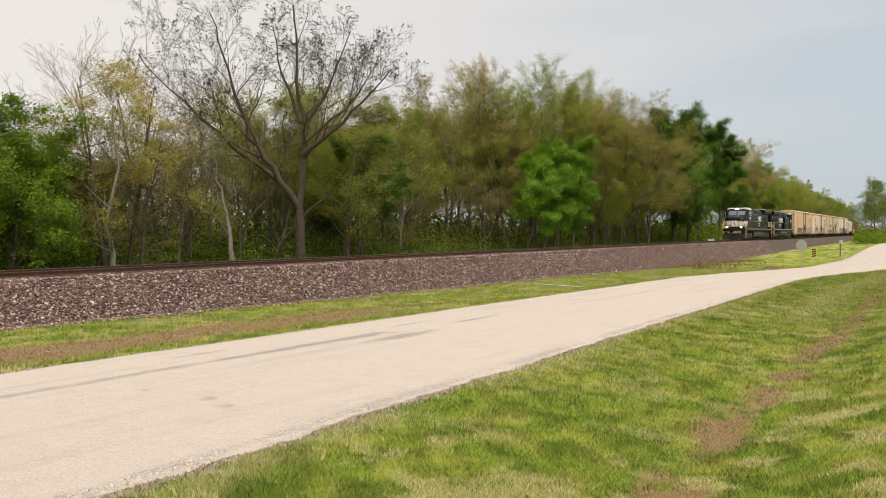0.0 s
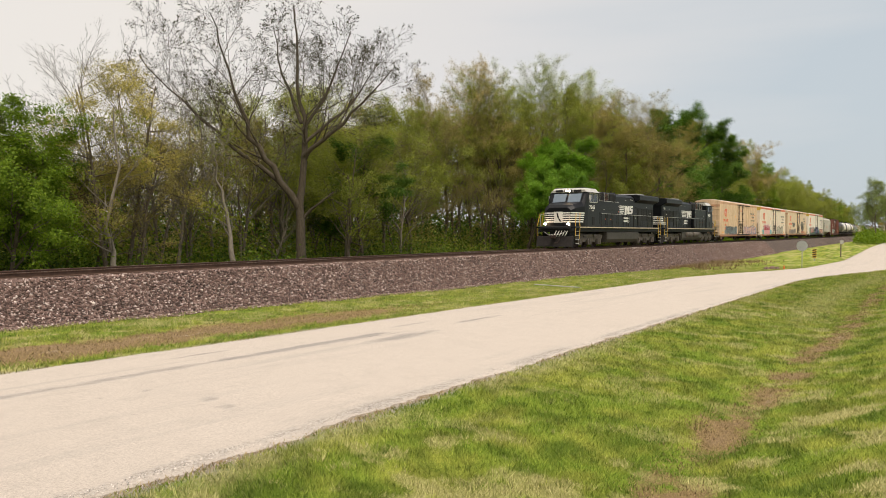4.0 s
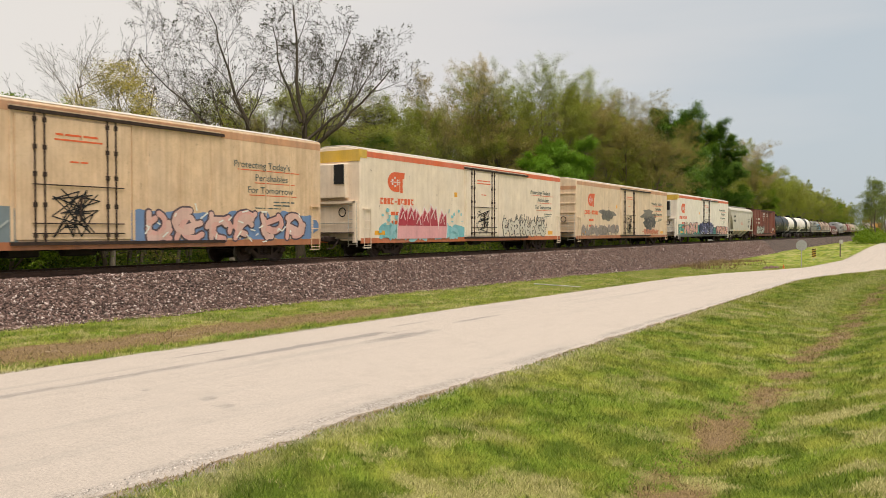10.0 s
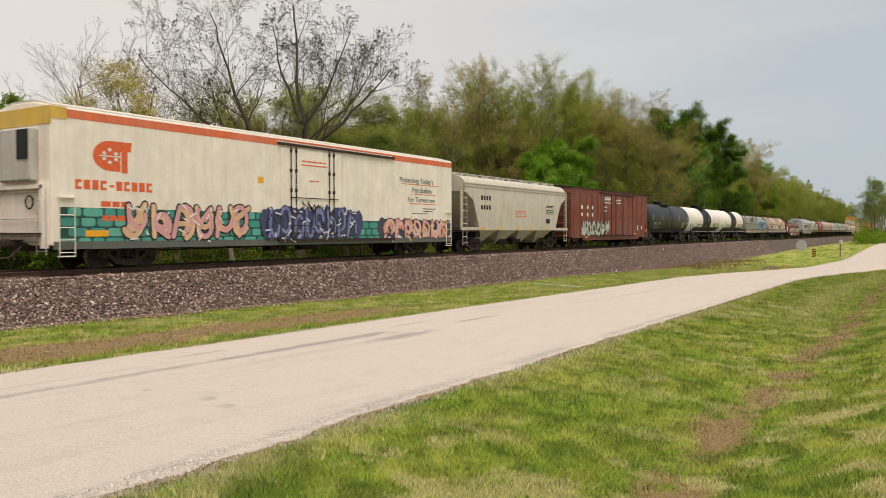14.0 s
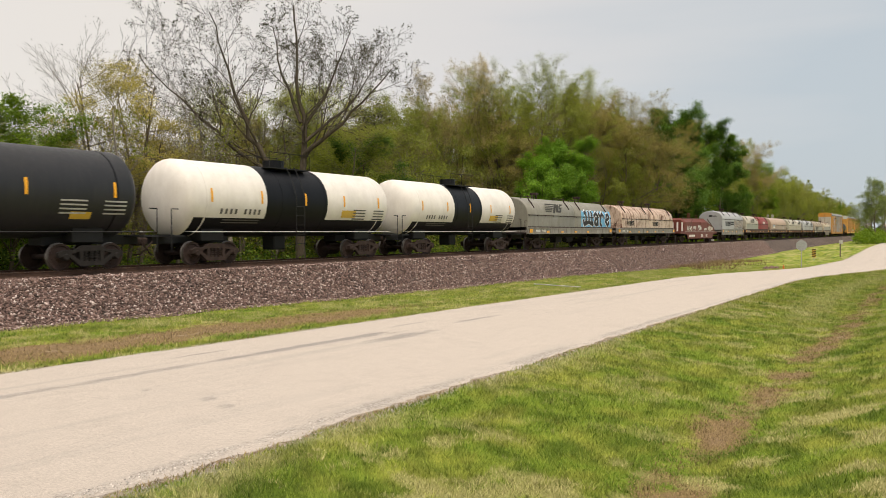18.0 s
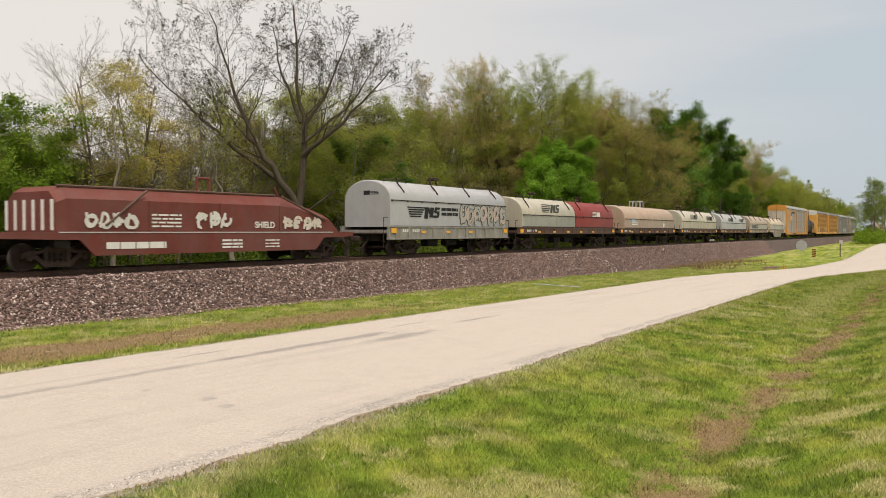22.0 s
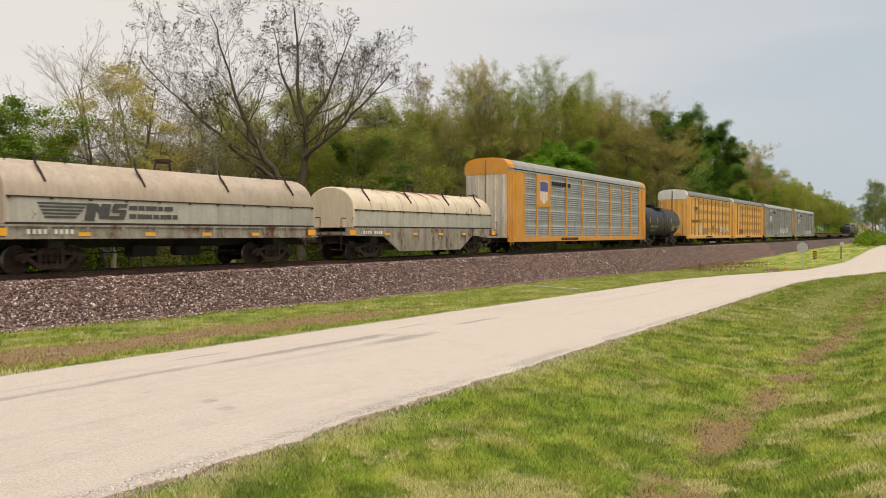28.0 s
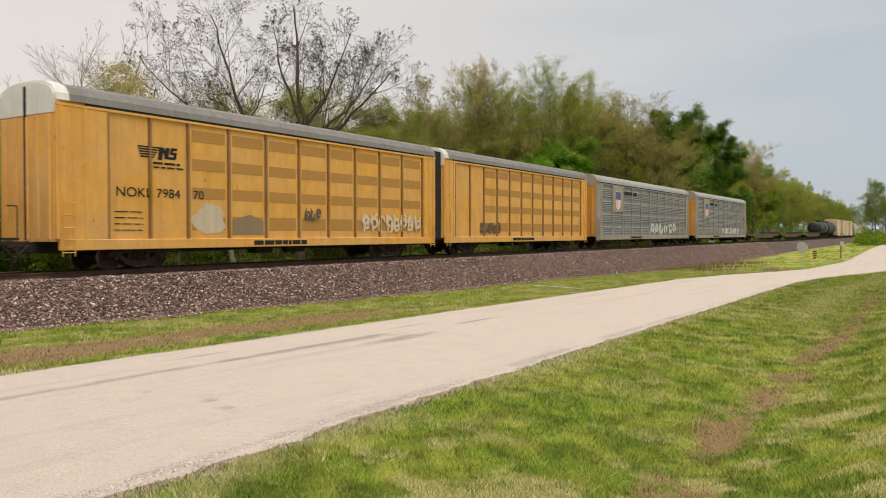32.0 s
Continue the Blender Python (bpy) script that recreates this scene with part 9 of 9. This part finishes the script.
graffiti(t, -1.54, -1.0, 8.5, 1.1, 1.9, None, (0.6, 0.62, 0.62), None, 7, 65, "pale sprayed tags")


def flat_car(a, b):
    t, H = car("flat_car", "empty brown flat car with stake pockets along its deck", a, b)
    part("deck", Geo().box(-H, H, -1.45, 1.45, 1.0, 1.12), M_TIE, t)
    part("side_sill", Geo().slab([(-H, 0.85), (-H, 1.1), (H, 1.1), (H, 0.85), (H - 4, 0.8), (H - 6, 0.5), (-H + 6, 0.5), (-H + 4, 0.8)], -1.5, -1.44), F_BROWN, t)
    for k in range(12):
        x = -H + 1 + k * (2 * H - 2) / 11
        part("stake_pocket", Geo().box(x - 0.08, x + 0.08, -1.56, -1.5, 0.85, 1.1), F_BROWN, t)
    for e in (-1, 1):
        part("bulkhead", Geo().box(*sorted((e * H, e * (H - 0.12))), -1.4, 1.4, 1.12, 1.42), F_BROWN, t)
    underframe(t, H, True, 3.0, (0.55, 1.0))


for a in (428.0, 454.6, 481.2):
    flat_car(a, a + 25.4)
tank_car("dark grey tank car far down the train", 508.6, 524.0, 1.45, 2.45, TANK_BLACK, None, 7)
tank_car("dark grey tank car far down the train", 525.2, 541.0, 1.45, 2.45, TANK_BLACK, None, 8)
boxcar("beige boxcar far down the train", 543.0, 563.2, CREAM3, 4.8)
boxcar("beige boxcar far down the train", 565.0, 585.2, CREAM3, 4.8)
for a in (592.0, 609.6, 627.2):
    covered_hopper("pale grey covered hopper far down the train", a, a + 16.0, HOPPER_GREY)


# writing too small to pick apart stays one piece
for ob in list(scene.collection.all_objects):
    if ob.name.split(".")[0] in ("lettering", "name_bar", "data_bars", "red_lettering", "underline", "end_stripes"):
        tagged(ob, kind="stuff")


# ---- small things by the line and the road ----
def on_ground(x, y, lift=0.0):
    return pose(x, y, float(ground_z(x, y)) + lift)


M_POST = plain("weathered_post", (0.16, 0.13, 0.10), 0.9, 0, 0.35)
M_SIGN_BACK = plain("galvanised_sign_back", (0.42, 0.43, 0.43), 0.45, 0.5, 0.15)
t = thing("warning_sign", "round sign on a steel post, seen from its grey back", "road sign", at=on_ground(75.3, 10.1))
part("post", Geo().box(-0.03, 0.03, -0.03, 0.03, -0.3, 2.35), M_SIGN_BACK, t)
part("disc", Geo().lathe_x([(-0.035, 0.0), (-0.035, 0.46), (-0.03, 0.46), (-0.03, 0.0)], 0, 1.95, 28), M_SIGN_BACK, t)
part("bracket", Geo().box(-0.05, -0.03, -0.2, 0.2, 1.9, 1.96), M_SIGN_BACK, t)
t = thing("chevron_marker", "yellow and black striped hazard marker on a short post", "road sign", at=on_ground(94.3, 11.4))
part("post", Geo().box(-0.03, 0.03, -0.03, 0.03, -0.2, 1.3), M_SIGN_BACK, t)
part("board", Geo().box(-0.045, -0.03, -0.2, 0.2, 0.35, 1.3), M_YELLOW, t)
for k in range(4):
    z = 0.38 + 0.24 * k
    part("stripe", Geo().add([(-0.05, 0.2, z), (-0.05, 0.2, z + 0.11), (-0.05, -0.2, z - 0.02 + 0.24), (-0.05, -0.2, z - 0.02 + 0.12)], [(0, 1, 2, 3)]), M_SOOT, t)
t = thing("marker_post", "dark wooden post with a small pale plate on top", "post", at=on_ground(109.5, 10.25))
part("post", Geo().box(-0.07, 0.07, -0.07, 0.07, -0.3, 2.1, 0.01), M_POST, t)
part("plate", Geo().box(-0.09, -0.07, -0.3, 0.1, 1.6, 2.1), M_GREY, t)
t = thing("traffic_cone", "small orange cone in the grass", "traffic cone", at=on_ground(71.0, 10.9))
part("cone", Geo().rod((0, 0, 0.02), (0, 0, 0.36), 0.10, 14, 0.02), plain("orange_plastic", (0.75, 0.17, 0.03), 0.5), t)
part("base", Geo().box(-0.13, 0.13, -0.13, 0.13, 0.0, 0.03), plain("orange_base", (0.6, 0.14, 0.03), 0.6), t)
t = thing("plastic_pipe", "pale pipe lying in the grass", "pipe", at=on_ground(34.0, 15.1, 0.05))
part("tube", Geo().rod((-0.35, 1.0, 0.10), (0.35, -1.1, -0.02), 0.024, 10), M_GREY, t)
t = thing("trackside_board", "small white board on a post beside the track", "sign", at=on_ground(114.0, TRACK_Y + 3.2))
part("post", Geo().box(-0.03, 0.03, -0.03, 0.03, 0, 2.1), M_POST, t)
part("board", Geo().box(-0.04, -0.03, -0.5, 0.35, 1.75, 2.25), M_WHITE, t)
t = thing("trackside_box", "small white box beside the track", "box", at=on_ground(111.5, TRACK_Y + 3.2))
part("case", Geo().box(-0.15, 0.15, -0.2, 0.2, 0.0, 1.65, 0.02), M_WHITE, t)
part("lid", Geo().box(-0.17, 0.17, -0.22, 0.22, 1.65, 1.70), M_GREY, t)
for dx, dy, r in ((0, 0, 0.32), (0.6, -0.3, 0.24), (-0.5, 0.35, 0.28), (1.2, 0.2, 0.2)):
    x, y = 70.2 + dx, 11.7 + dy
    rb = random.Random(int(r * 100))
    g = Geo()
    n = 9
    vs, fs = [], []
    for i in range(5):
        a = math.pi * (i / 4 - 0.5)
        for k in range(n):
            q = 2 * math.pi * k / n
            f = r * rb.uniform(0.8, 1.15)
            vs.append((f * 1.3 * math.cos(a) * math.cos(q), f * math.cos(a) * math.sin(q), f * 0.8 * math.sin(a)))
    for i in range(4):
        for k in range(n):
            fs.append((i * n + k, i * n + (k + 1) % n, (i + 1) * n + (k + 1) % n, (i + 1) * n + k))
    g.add(vs, fs)
    rock = new("rock", g.mesh("rock", M_STONE))
    rock.matrix_basis = on_ground(x, y, 0.02)
    tagged(rock, "dark angular rock by the culvert", "rock", "rocks by the culvert")


def travelled(t):
    """Metres that the train has run by t seconds, counted from its place at 14 s."""
    u = (t - 14.0) / 10.0
    return 169.296 * u + 5.2487 * u * u - 1.5165 * u ** 3


WHEEL_STEPS = [k / 30 for k in range(961)]


def motions():
    times = [2.0 * k for k in range(17)]
    for thing_, s in CARS:
        turn = 180 if thing_.name in TURNED else 0
        walk(thing_, [(t, pose(s - travelled(t), TRACK_Y, 0, 0, 0, turn)) for t in times])
    # the wheels roll on the rails; alike wheelsets share one run of keys
    rolling = [(WHEELS, WHEEL_R, -1), ([w for w in ENGINE_WHEELS if w.parent.parent.name not in TURNED], ENGINE_R, -1),
               ([w for w in ENGINE_WHEELS if w.parent.parent.name in TURNED], ENGINE_R, 1)]
    for sets, r, way in rolling:
        walk(sets[0], [(t, pose(0, 0, 0, 0, way * math.degrees(travelled(t) / r) % 360.0, 0)) for t in WHEEL_STEPS])
        keys = sets[0].animation_data
        for w in sets[1:]:
            w.rotation_mode = "QUATERNION"
            w.animation_data_create()
            w.animation_data.action = keys.action
            w.animation_data.action_slot = keys.action_slot


motions()
